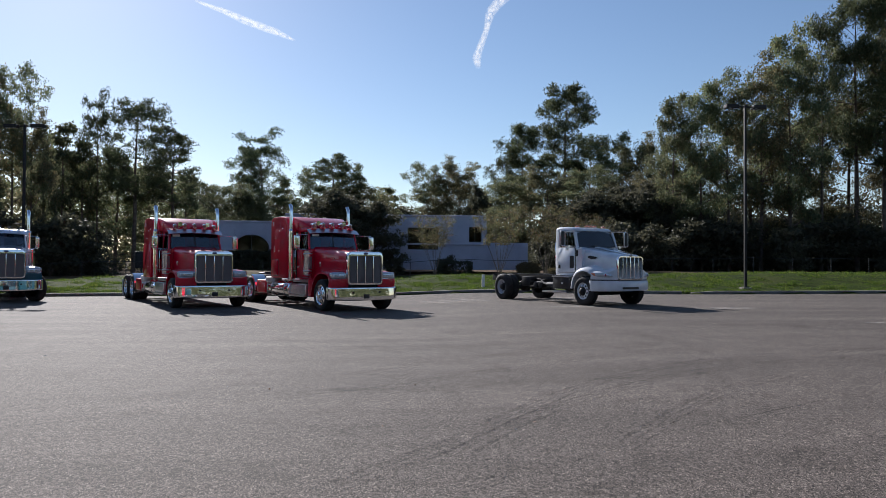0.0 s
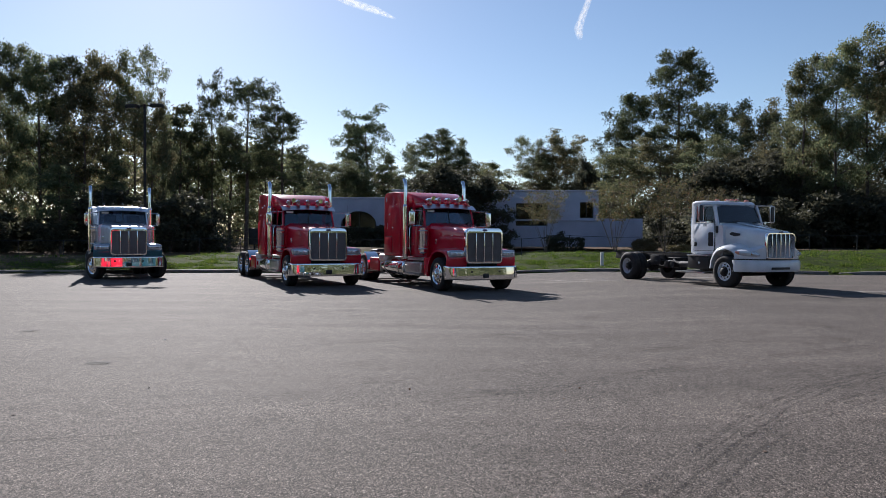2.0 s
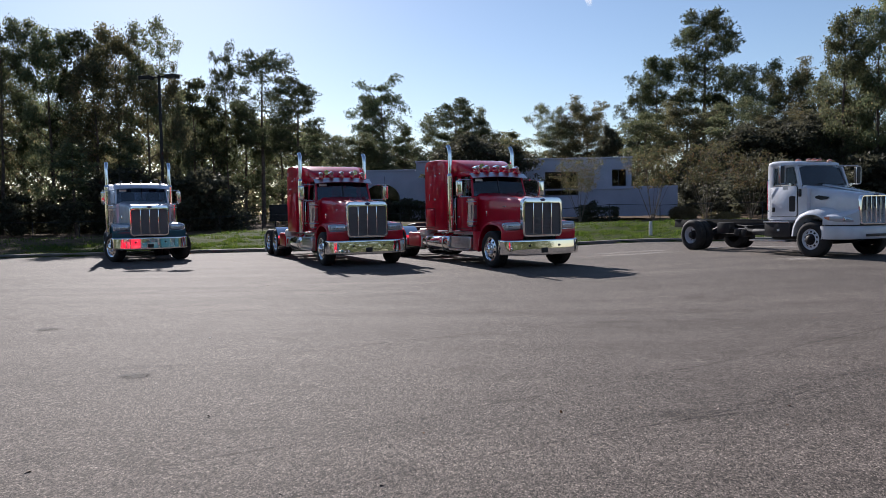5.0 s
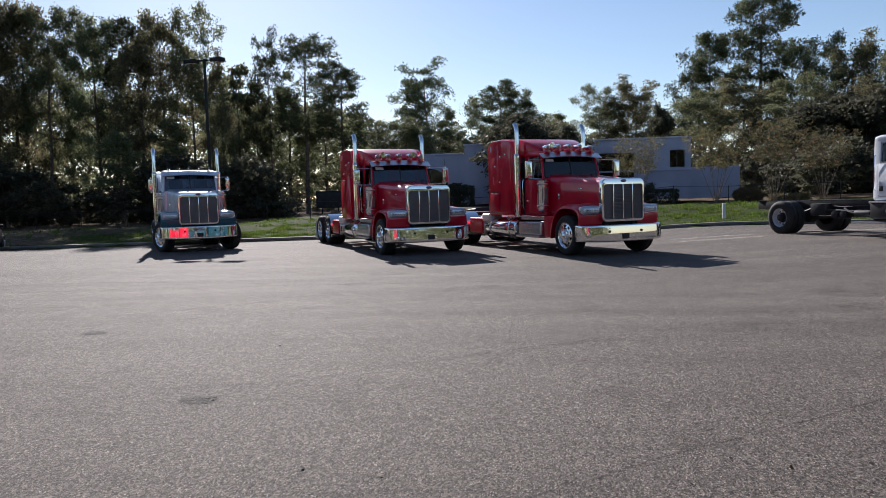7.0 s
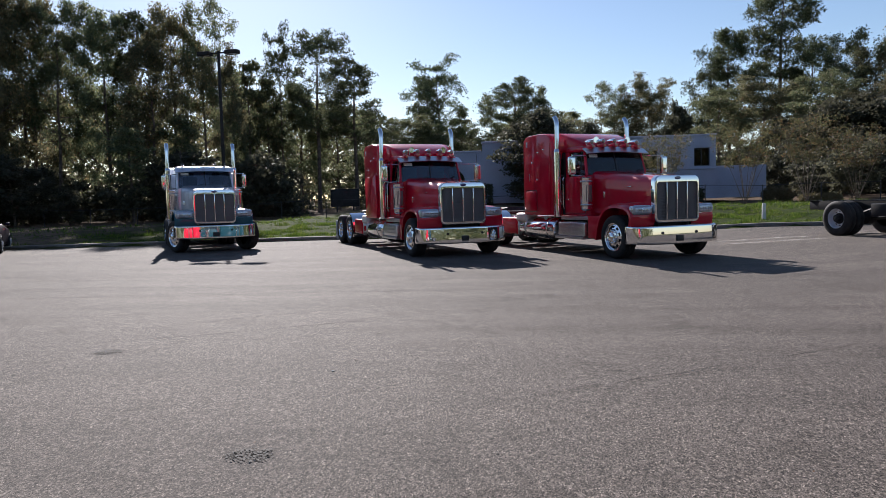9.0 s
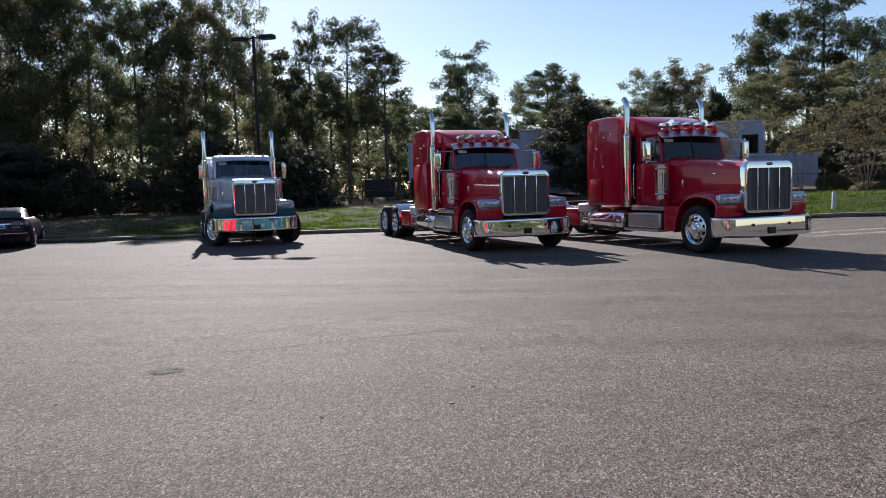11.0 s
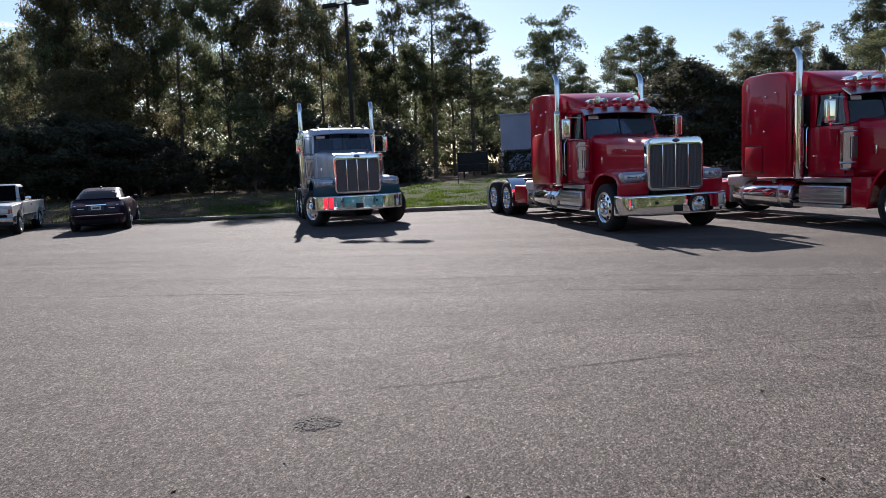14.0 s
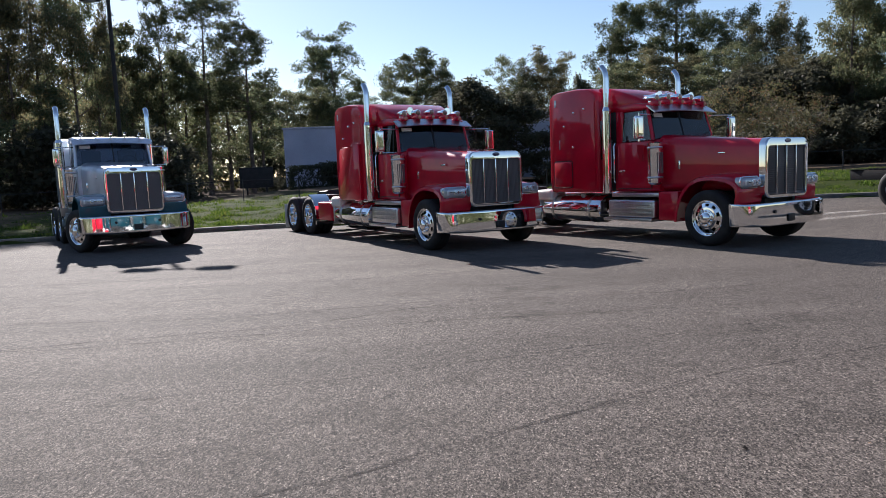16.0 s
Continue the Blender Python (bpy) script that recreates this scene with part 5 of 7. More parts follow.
def steps(a, b, n):
    return [a + (b - a) * k / n for k in range(n + 1)]


def rear_patch(bm, rear, x0, x1, low, high, off=0.008, n=10, m=4):
    """A curved plate lying on the rear of a hull between the heights low(x) and high(x)."""
    loops = []
    for x in steps(x0, x1, n):
        zs = steps(low(x), high(x), m)
        loops.append([(x, rear(x, z) + off, z) for z in zs] + [(x, rear(x, z) - 0.02, z) for z in reversed(zs)])
    rings(bm, loops)
    return bm


def flank_patch(bm, half, s, y0, y1, low, high, off=0.008, n=10, m=4):
    """The same on one flank."""
    loops = []
    for y in steps(y0, y1, n):
        zs = steps(low(y), high(y), m)
        loops.append([(s * (half(y, z) + off), y, z) for z in zs] + [(s * (half(y, z) - 0.02), y, z) for z in reversed(zs)])
    rings(bm, loops)
    return bm


def sedan(m, label):
    t = thing("sedan", m, label, "car")
    rear, half, loop = hull([(0.2, -2.1, 2.2, 0.8), (0.26, -2.28, 2.32, 0.86), (0.4, -2.36, 2.4, 0.9), (0.6, -2.37, 2.415, 0.925), (0.7, -2.32, 2.4, 0.93), (0.78, -2.16, 2.39, 0.925), (0.86, -1.85, 2.37, 0.91), (0.93, -1.5, 2.36, 0.885), (1.0, -1.05, 2.35, 0.85), (1.04, -0.9, 2.34, 0.825), (1.075, -0.85, 2.335, 0.79), (1.088, -0.8, 2.32, 0.75)], 7)
    bm = bm_new()
    rings(bm, [loop(z) for z in (0.2, 0.23, 0.26, 0.33, 0.4, 0.5, 0.6, 0.7, 0.78, 0.86, 0.93, 1.0, 1.04, 1.075, 1.084, 1.088)])
    body = part("body", bm, "plum", t, smooth=50)
    back, flank, ring = hull([(1.0, -1.1, 2.08, 0.8), (1.1, -0.76, 1.87, 0.765), (1.2, -0.5, 1.62, 0.715), (1.3, -0.25, 1.37, 0.655), (1.38, 0.0, 1.13, 0.6), (1.42, 0.15, 0.95, 0.56), (1.445, 0.3, 0.8, 0.5), (1.455, 0.4, 0.7, 0.4)], 5.5)
    bm = bm_new()
    rings(bm, [ring(z) for z in (1.0, 1.05, 1.1, 1.15, 1.2, 1.25, 1.3, 1.34, 1.38, 1.4, 1.42, 1.433, 1.445, 1.455)])
    part("roof", bm, "plum", t, smooth=60)
    bm = bm_new()
    rear_patch(bm, back, -0.58, 0.58, lambda x: 1.115, lambda x: 1.395 - 0.55 * max(0.0, abs(x) - 0.47), 0.006, 12, 5)
    part("rear_window", bm, "carglass", t)
    bm = bm_new()
    rear_patch(bm, back, -0.13, 0.13, lambda x: 1.372, lambda x: 1.384, 0.012, 2, 1)
    part("brake_light", bm, "redlens", t)
    bm = bm_new()
    tube(bm, [(0.0, 0.6, 1.45), (0.0, 0.74, 1.475), (0.0, 0.86, 1.482)], [0.035, 0.024, 0.008], 8)
    part("roof_aerial", bm, "plum", t)
    bm = bm_new()
    loops = []
    for x in steps(-0.72, 0.72, 14):
        y = rear(x, 1.07)
        loops.append([(x, y - 0.16, 1.082), (x, y - 0.05, 1.105), (x, y + 0.012, 1.118), (x, y + 0.016, 1.108), (x, y - 0.01, 1.07), (x, y - 0.15, 1.07)])
    rings(bm, loops)
    part("deck_lip", bm, "plum", body)
    for s in (-1, 1):
        bm = bm_new()
        for y0, y1 in ((-0.42, 0.28), (0.34, 1.05)):
            flank_patch(bm, flank, s, y0, y1, lambda y: 1.08, lambda y: min(1.35, 1.35 - 0.55 * max(0.0, y - 0.6), 1.35 + 0.6 * min(0.0, y + 0.05)), 0.005, 8, 4)
        part("side_window", bm, "carglass", t)
        bm = bm_new()
        x0, x1 = sorted((s * 0.3, s * 0.865))
        rear_patch(bm, rear, x0, x1, lambda x: 0.85 + 0.03 * max(0.0, 0.5 - abs(x)), lambda x: 0.985 - 0.12 * max(0.0, 0.55 - abs(x)), 0.012, 12, 4)
        lamp = part("tail_lamp", bm, "redlens", t, "dark red wrap-round tail lamp")
        bm = bm_new()
        x0, x1 = sorted((s * 0.62, s * 0.7))
        rear_patch(bm, rear, x0, x1, lambda x: 0.87, lambda x: 0.9, 0.018, 3, 1)
        part("reversing_lens", bm, "lens", lamp)
        bm = bm_new()
        tube(bm, [(s * 0.86, -0.62, 1.05), (s * 0.97, -0.63, 1.07)], 0.025, 6)
        box(bm, s * 0.97 - 0.08, s * 0.97 + 0.08, -0.7, -0.57, 1.0, 1.12, 0.035)
        part("door_mirror", bm, "plum", t)
        for y in (-1.42, 1.42):
            bm = bm_new()
            turned(bm, [(s * 0.8, 0.39), (s * 0.925, 0.39), (s * 0.932, 0.37), (s * 0.932, 0.34)], (0, y, 0.34), seg=28, cap=True)
            part("wheel_arch", bm, "rubber", t)
            wheel(t, s * 0.935, y, s, r=0.34, width=0.22, finish="satin", rim_r=0.24)
        bm = bm_new()
        for y in (-0.1, 0.85):
            flank_patch(bm, half, s, y, y + 0.2, lambda q: 0.86, lambda q: 0.89, 0.02, 3, 1)
        part("door_handle", bm, "chrome", t)
        bm = bm_new()
        for y in (-0.5, 0.32, 1.12):
            flank_patch(bm, half, s, y, y + 0.008, lambda q: 0.36, lambda q: 0.98, 0.003, 1, 6)
        part("door_seam", bm, "plastic", body)
        bm = bm_new()
        flank_patch(bm, half, s, -1.0, 1.0, lambda q: 0.3, lambda q: 0.325, 0.01, 6, 1)
        part("sill_strip", bm, "chrome", t)
        bm = bm_new()
        turned(bm, [(2.33, 0.04), (2.43, 0.045), (2.44, 0.04), (2.4, 0.036)], (s * 0.52, 0, 0.3), axis="y", seg=12)
        part("exhaust_tip", bm, "chrome", t)
        bm = bm_new()
        x0, x1 = sorted((s * 0.38, s * 0.58))
        rear_patch(bm, rear, x0, x1, lambda x: 0.775, lambda x: 0.793, 0.006, 4, 1)
        part("badge", bm, "satin", t)
    bm = bm_new()
    rear_patch(bm, rear, -0.31, 0.31, lambda x: 0.885, lambda x: 0.915, 0.016, 8, 2)
    part("deck_strip", bm, "chrome", t)
    bm = bm_new()
    rear_patch(bm, rear, -0.24, 0.24, lambda x: 0.7, lambda x: 0.878, 0.002, 4, 2)
    recess = part("plate_recess", bm, "plastic", t)
    bm = bm_new()
    y = rear(0, 0.79)
    box(bm, -0.16, 0.16, y + 0.004, y + 0.016, 0.735, 0.865, 0.004)
    plate = part("licence_plate", bm, "paper", recess)
    bm = bm_new()
    box(bm, -0.11, 0.11, y + 0.017, y + 0.02, 0.775, 0.825)
    part("plate_bar", bm, "emblem", recess)
    bm = bm_new()
    rear_patch(bm, rear, -0.89, 0.89, lambda x: 0.55, lambda x: 0.572, 0.012, 20, 1)
    part("bumper_strip", bm, "chrome", t)
    bm = bm_new()
    rear_patch(bm, rear, -0.84, 0.84, lambda x: 0.22, lambda x: 0.42, 0.006, 16, 4)
    part("lower_bumper", bm, "plastic", t)
    bm = bm_new()
    rear_patch(bm, rear, -0.34, 0.5, lambda x: 0.245, lambda x: 0.268, 0.014, 10, 1)
    part("diffuser_strip", bm, "chrome", t)
    return t


def side_panel(bm, s, profile, x0, x1, mid=0.8):
    """A body side cut to a (y, z) profile, its outer edge rounded over."""
    def at_x(x, k):
        return [(s * x, y, mid + (z - mid) * k) for y, z in profile]
    rings(bm, [at_x(x0, 1.0), at_x(x1 - 0.05, 1.0), at_x(x1 - 0.015, 0.985), at_x(x1, 0.93)])


def wheel_opening(y, r, z=0.38, n=12):
    return [(y - r * math.cos(math.pi * k / n), z + r * math.sin(math.pi * k / n)) for k in range(n + 1)]


def pickup(m, label):
    t = thing("pickup_truck", m, label, "car")
    bm = bm_new()
    for s in (-1, 1):
        box(bm, s * 0.4 - 0.04, s * 0.4 + 0.04, -0.75, 4.0, 0.42, 0.56)
    for y in (0.0, 2.98):
        tube(bm, [(-0.85, y, 0.37), (0.85, y, 0.37)], 0.06, 8)
    box(bm, -0.7, 0.7, -0.6, 1.9, 0.5, 0.7)
    part("chassis_frame", bm, "frame", t)
    for s in (-1, 1):
        bm = bm_new()
        side_panel(bm, s, [(-0.86, 0.5), (-0.86, 0.98)] + [(-0.8, 1.02), (0.55, 1.08), (0.62, 0.42), (0.5, 0.4)] + wheel_opening(0.0, 0.45)[::-1] + [(-0.5, 0.5)], 0.78, 0.96)
        part("front_wing", bm, "pickup", t)
        bm = bm_new()
        side_panel(bm, s, [(0.64, 0.4), (0.64, 1.09), (1.98, 1.12), (1.98, 0.4)], 0.8, 0.965)
        door = part("door", bm, "pickup", t)
        bm = bm_new()
        side_panel(bm, s, [(2.04, 0.46), (2.04, 1.1), (4.02, 1.1), (4.02, 0.5), (3.55, 0.44)] + wheel_opening(2.98, 0.45)[::-1] + [(2.45, 0.44)], 0.86, 0.955)
        part("bed_side", bm, "pickup", t)
        bm = bm_new()
        loops = []
        for k, (y, z) in enumerate(wheel_opening(2.98, 0.52, 0.36, 14)):
            u, v = y - 2.98, z - 0.36
            loops.append([(s * 0.95, 2.98 + u * 1.1, 0.36 + v * 1.1), (s * 0.985, y, z), (s * 0.985, 2.98 + u * 0.88, 0.36 + v * 0.88), (s * 0.95, 2.98 + u * 0.86, 0.36 + v * 0.86)])
        rings(bm, loops)
        part("rear_fender_flare", bm, "pickup", t)
        bm = bm_new()
        for y0, y1 in ((0.47, 0.62), (2.04, 2.44)):
            box(bm, s * 0.955 - 0.012, s * 0.955 + 0.018, y0, y1, 0.44, 0.6, 0.006)
        box(bm, s * 0.965 - 0.012, s * 0.965 + 0.01, 0.65, 1.97, 0.42, 0.6, 0.006)
        part("lower_body_band", bm, "bluegrey", t, "dark lower body paint")
        bm = bm_new()
        for y0, y1 in ((-0.84, -0.46), (0.47, 2.44), (3.52, 4.0)):
            box(bm, s * 0.965 - 0.012, s * 0.965 + 0.02, y0, y1, 0.6, 0.655, 0.008)
        part("side_strip", bm, "chrome", t)
        bm = bm_new()
        sheet(bm, [(s * 0.86, 0.86, 1.13), (s * 0.86, 1.88, 1.15), (s * 0.735, 1.84, 1.61), (s * 0.735, 1.24, 1.61)], 0.02, (s, 0, 0.3))
        part("side_window", bm, "carglass", t)
        bm = bm_new()
        box(bm, s * 0.972 - 0.01, s * 0.972 + 0.01, 1.72, 1.9, 0.95, 0.99, 0.006)
        part("door_handle", bm, "chrome", door)
        bm = bm_new()
        tube(bm, [(s * 0.9, 0.88, 1.12), (s * 1.06, 0.86, 1.16)], 0.018, 6)
        box(bm, s * 1.1 - 0.1, s * 1.1 + 0.1, 0.83, 0.91, 1.12, 1.28, 0.025)
        part("door_mirror", bm, "chrome", t)
        for y in (0.0, 2.98):
            wheel(t, s * 0.96, y, s, r=0.37, width=0.24, finish="satin", rim_r=0.22)
        bm = bm_new()
        x0, x1 = sorted((s * 0.5, s * 0.84))
        box(bm, x0, x1, -0.925, -0.86, 0.76, 0.9, 0.015)
        lamp = part("headlamp", bm, "lens", t)
        bm = bm_new()
        x0, x1 = sorted((s * 0.84, s * 0.95))
        box(bm, x0, x1, -0.9, -0.84, 0.76, 0.9, 0.012)
        part("corner_lens", bm, "amber", lamp)
        bm = bm_new()
        box(bm, s * 0.9 - 0.06, s * 0.9 + 0.06, 4.02, 4.07, 0.68, 1.0, 0.012)
        part("tail_lamp", bm, "redlens", t)
    bm = bm_new()
    rings(bm, [[(-0.9, y, z - 0.12), (-0.9, y, z - 0.04), (-0.84, y, z), (-0.4, y, z + k), (0.4, y, z + k), (0.84, y, z), (0.9, y, z - 0.04), (0.9, y, z - 0.12)] for y, z, k in ((-0.88, 0.96, 0.0), (-0.85, 1.0, 0.01), (-0.75, 1.03, 0.03), (0.2, 1.07, 0.04), (0.66, 1.1, 0.03), (0.9, 1.11, 0.02))])
    part("bonnet", bm, "pickup", t)
    bm = bm_new()
    rings(bm, [[(-w - q, y, 1.06), (-w - q * 0.5, y, 1.06 + (z - 1.06) * 0.5), (-w, y, z - 0.06), (-w * 0.94, y, z - 0.015), (-w * 0.8, y, z), (w * 0.8, y, z), (w * 0.94, y, z - 0.015), (w, y, z - 0.06), (w + q * 0.5, y, 1.06 + (z - 1.06) * 0.5), (w + q, y, 1.06)] for y, w, z, q in ((0.72, 0.8, 1.13, 0.03), (0.95, 0.765, 1.4, 0.09), (1.17, 0.735, 1.66, 0.13), (1.25, 0.725, 1.715, 0.14), (1.4, 0.72, 1.74, 0.15), (1.85, 0.72, 1.73, 0.15), (1.93, 0.725, 1.7, 0.14), (2.02, 0.76, 1.2, 0.08))])
    part("cab_roof", bm, "pickup", t)
    bm = bm_new()
    sheet(bm, [(-0.75, 0.73, 1.15), (0.75, 0.73, 1.15), (0.66, 1.165, 1.665), (-0.66, 1.165, 1.665)], 0.03, (0, -1, 0.85))
    part("windscreen", bm, "carglass", t)
    bm = bm_new()
    box(bm, -0.62, 0.62, 2.0, 2.035, 1.22, 1.6, 0.01)
    part("rear_window", bm, "carglass", t)
    for x in (-0.3, 0.32):
        bm = bm_new()
        tube(bm, [(x, 0.73, 1.155), (x + 0.3, 0.76, 1.2), (x + 0.5, 0.775, 1.215)], 0.01, 5)
        part("wiper", bm, "plastic", t)
    bm = bm_new()
    box(bm, -0.86, 0.86, 2.06, 4.0, 0.56, 0.62)
    box(bm, -0.86, 0.86, 2.05, 2.09, 0.56, 1.08)
    part("bed_floor", bm, "pickup", t)
    bm = bm_new()
    box(bm, -0.84, 0.84, 3.99, 4.05, 0.56, 1.1, 0.012)
    part("tailgate", bm, "pickup", t)
    bm = bm_new()
    rings(bm, [[(x, y, z) for x, z in rounded(-0.92, 0.92, 0.72, 0.96, 0.04, 3)] for y in (-0.84, -0.9)] + [[(x, y, z) for x, z in rounded(-0.9, 0.9, 0.74, 0.94, 0.03, 3)] for y in (-0.9, -0.865)], cap=False)
    grille = part("grille_surround", bm, "satin", t)
    bm = bm_new()
    box(bm, -0.9, 0.9, -0.87, -0.85, 0.73, 0.95)
    for k in range(5):
        box(bm, -0.5, 0.5, -0.885, -0.87, 0.76 + k * 0.038, 0.772 + k * 0.038)
    part("grille", bm, "plastic", grille)
    bm = bm_new()
    box(bm, -0.03, 0.03, -0.915, -0.885, 0.74, 0.94, 0.006)
    part("grille_bar", bm, "chrome", grille)
    bm = bm_new()
    rings(bm, [[(x, y, 0.47), (x, y - 0.03, 0.5), (x, y - 0.035, 0.59), (x, y, 0.63), (x, y + 0.05, 0.63), (x, y + 0.05, 0.47)] for x, y in ((-0.99, -0.72), (-0.97, -0.9), (-0.85, -0.97), (-0.4, -1.0), (0.4, -1.0), (0.85, -0.97), (0.97, -0.9), (0.99, -0.72))])
    bumper = part("bumper", bm, "chrome", t)
    bm = bm_new()
    box(bm, -0.95, 0.95, -0.9, -0.8, 0.36, 0.47, 0.02)
    part("valance", bm, "plastic", t)
    bm = bm_new()
    rings(bm, [[(x, y, 0.46), (x, y + 0.03, 0.48), (x, y + 0.03, 0.58), (x, y, 0.62), (x, y - 0.1, 0.62), (x, y - 0.1, 0.46)] for x, y in ((-0.97, 4.05), (-0.9, 4.17), (0.9, 4.17), (0.97, 4.05))])
    part("rear_bumper", bm, "chrome", t)
    return t


# ---- plants ----
def leaf_cloud(rng, centres, spreads, each, length, width, flat=0.0):
    """Many small leaves round centres, as four-cornered blades."""
    n = len(centres) * each
    c = np.repeat(centres, each, 0) + np.clip(rng.normal(size=(n, 3)), -1.5, 1.5) * np.repeat(spreads, each, 0)
    a = rng.normal(size=(n, 3))
    a[:, 2] *= 1 - flat
    a /= np.linalg.norm(a, axis=1)[:, None] + 1e-9
    b = np.cross(a, rng.normal(size=(n, 3)))
    b /= np.linalg.norm(b, axis=1)[:, None] + 1e-9
    k = rng.uniform(0.6, 1.35, (n, 1))
    a, b = a * length * 0.5 * k, b * width * 0.5 * k
    v = np.stack([c - a, c + b - a * 0.1, c + a, c - b - a * 0.1], 1).reshape(-1, 3)
    return v, np.arange(4 * n).reshape(-1, 4)


def unit(a):
    return a / (np.linalg.norm(a, axis=1)[:, None] + 1e-9)


def leaf_tris(rng, c, a, length, width):
    """Pointed leaves that start at c and run along a."""
    n = len(c)
    b = unit(np.cross(a, rng.normal(size=(n, 3))))
    k = rng.uniform(0.65, 1.3, (n, 1))
    a, b = a * length * k, b * width * 0.5 * k
    return np.stack([c + b, c + a, c - b], 1).reshape(-1, 3)


def leaf_clumps(rng, centres, size, each, length, width):
    """Rounded, uneven clumps of broad leaves, thicker towards their skins."""
    n = len(centres)
    way = unit(rng.normal(size=(n * each, 3)))
    r = rng.uniform(0, 1, (n * each, 1)) ** 0.42
    stretch = np.repeat(rng.uniform(0.65, 1.3, (n, 3)) * (1.1, 1.1, 0.72) * np.array(size)[:, None], each, 0)
    c = np.repeat(centres, each, 0) + way * r * stretch
    a = unit(way * 0.5 + rng.normal(size=way.shape) * 0.75 + (0, 0, -0.25))
    return leaf_tris(rng, c, a, length, width)


def needle_clumps(rng, centres, size, tufts, each, length, width):
    """Flattened pads of needle tufts, each tuft a spray of needles that point out and up."""
    n = len(centres) * tufts
    way = unit(rng.normal(size=(n, 3)))
    way[:, 2] = np.abs(way[:, 2]) * 1.2 - 0.35
    r = rng.uniform(0, 1, (n, 1)) ** 0.5
    c = np.repeat(centres, tufts, 0) + way * r * np.repeat(np.array(size), tufts)[:, None] * (1.0, 1.0, 0.8)
    way = np.repeat(unit(way + (0, 0, 0.45)), each, 0)
    a = unit(way * 0.7 + rng.normal(size=way.shape) * 0.62)
    return leaf_tris(rng, np.repeat(c, each, 0), a, length, width)


TOPS = {}


def grow(bm, rng, h, stems, splay, thick, base, n, reach, shape, rise, bend, twigs, sub):
    """Trunk, limbs, branches and twigs; returns the points that carry leaves."""
    tips = []
    for st in range(stems):
        lean = rng.normal(size=2) * h * 0.018 if stems == 1 else np.array([math.cos(st * 2.4), math.sin(st * 2.4)]) * h * rng.uniform(0.5, 1.2) * splay
        r0 = h * thick / stems ** 0.6
        wob = rng.normal(size=(6, 2)) * h * 0.007
        fs = (0, 0.2, 0.4, 0.6, 0.8, 0.985)
        pts = [Vector((lean[0] * f + wob[i][0] * f, lean[1] * f + wob[i][1] * f, h * f)) for i, f in enumerate(fs)]
        tube(bm, [pts[0] - Vector((0, 0, 0.3))] + pts, [r0 * 1.5, r0 * 1.15, r0 * 0.95, r0 * 0.78, r0 * 0.58, r0 * 0.36, r0 * 0.08], 8)
        for k in range(n // stems):
            ff = (k + rng.uniform(0, 1)) / (n // stems)
            f = base + (0.985 - base) * ff
            q = min(f * 5, 4.999)
            p0 = pts[int(q)].lerp(pts[int(q) + 1], q - int(q))
            az = k * 2.4 + rng.uniform(-0.6, 0.6) + st
            ln = reach * h * shape(ff) * rng.uniform(0.55, 1.2)
            up = rise * rng.uniform(0.2, 1.5) + 0.9 * ff ** 3
            way = Vector((math.cos(az), math.sin(az), up)).normalized()
            crook = Vector(rng.normal(size=3)) * 0.07 * ln
            mid = p0 + way * ln * 0.5 + crook - Vector((0, 0, bend * ln))
            end = p0 + way * ln + crook * 0.4
            rr = max(0.016, r0 * 0.4 * (1.1 - f))
            tube(bm, [p0, mid, end], [rr, rr * 0.62, rr * 0.2], 4, cap=False)
            tips.append(end)
            for j in range(twigs):
                g = 0.28 + 0.68 * (j + rng.uniform(0, 1)) / twigs
                at = p0.lerp(mid, g * 2) if g < 0.5 else mid.lerp(end, g * 2 - 1)
                turn = (1 if j % 2 else -1) * rng.uniform(0.5, 1.3)
                w2 = Vector((math.cos(az + turn), math.sin(az + turn), up * 0.6 + rng.uniform(-0.3, 0.8))).normalized()
                l2 = (0.42 * ln + 0.25) * (1.2 - 0.75 * g) * rng.uniform(0.6, 1.25)
                e2 = at + w2 * l2
                tube(bm, [at, e2], [rr * 0.42, rr * 0.15], 3, cap=False)
                tips.append(e2)
                for _ in range(sub):
                    at2 = at.lerp(e2, rng.uniform(0.35, 1.0))
                    w3 = (w2 + Vector(rng.normal(size=3)) * 0.75).normalized()
                    tips.append(at2 + w3 * (0.38 * l2 + 0.15))
    return np.array([tuple(p) for p in tips])


def finish_tree(t, bm, bark, v, leaf):
    part("trunk", bm, bark, t, smooth=60)
    link_mesh("crown", mesh_np("crown", v, np.arange(len(v)).reshape(-1, 3)), t, M[leaf])
    TOPS[t.name] = float(np.percentile(v[:, 2], 99.6))
    return t


def conifer(label, seed, h, base, n, reach, shape, rise=0.42, bend=0.06, pad=0.66, twigs=7, sub=4, tufts=6, each=5):
    rng = np.random.default_rng(seed)
    t = thing("pine_tree", Matrix(), label, "tree", "trees behind the lot")
    bm = bm_new()
    tips = grow(bm, rng, h, 1, 0, 0.0125, base, n, reach, shape, rise, bend, twigs, sub)
    v = needle_clumps(rng, tips, pad * rng.uniform(0.6, 1.3, len(tips)), tufts, each, 0.33, 0.07)
    return finish_tree(t, bm, "bark", v, "needle")


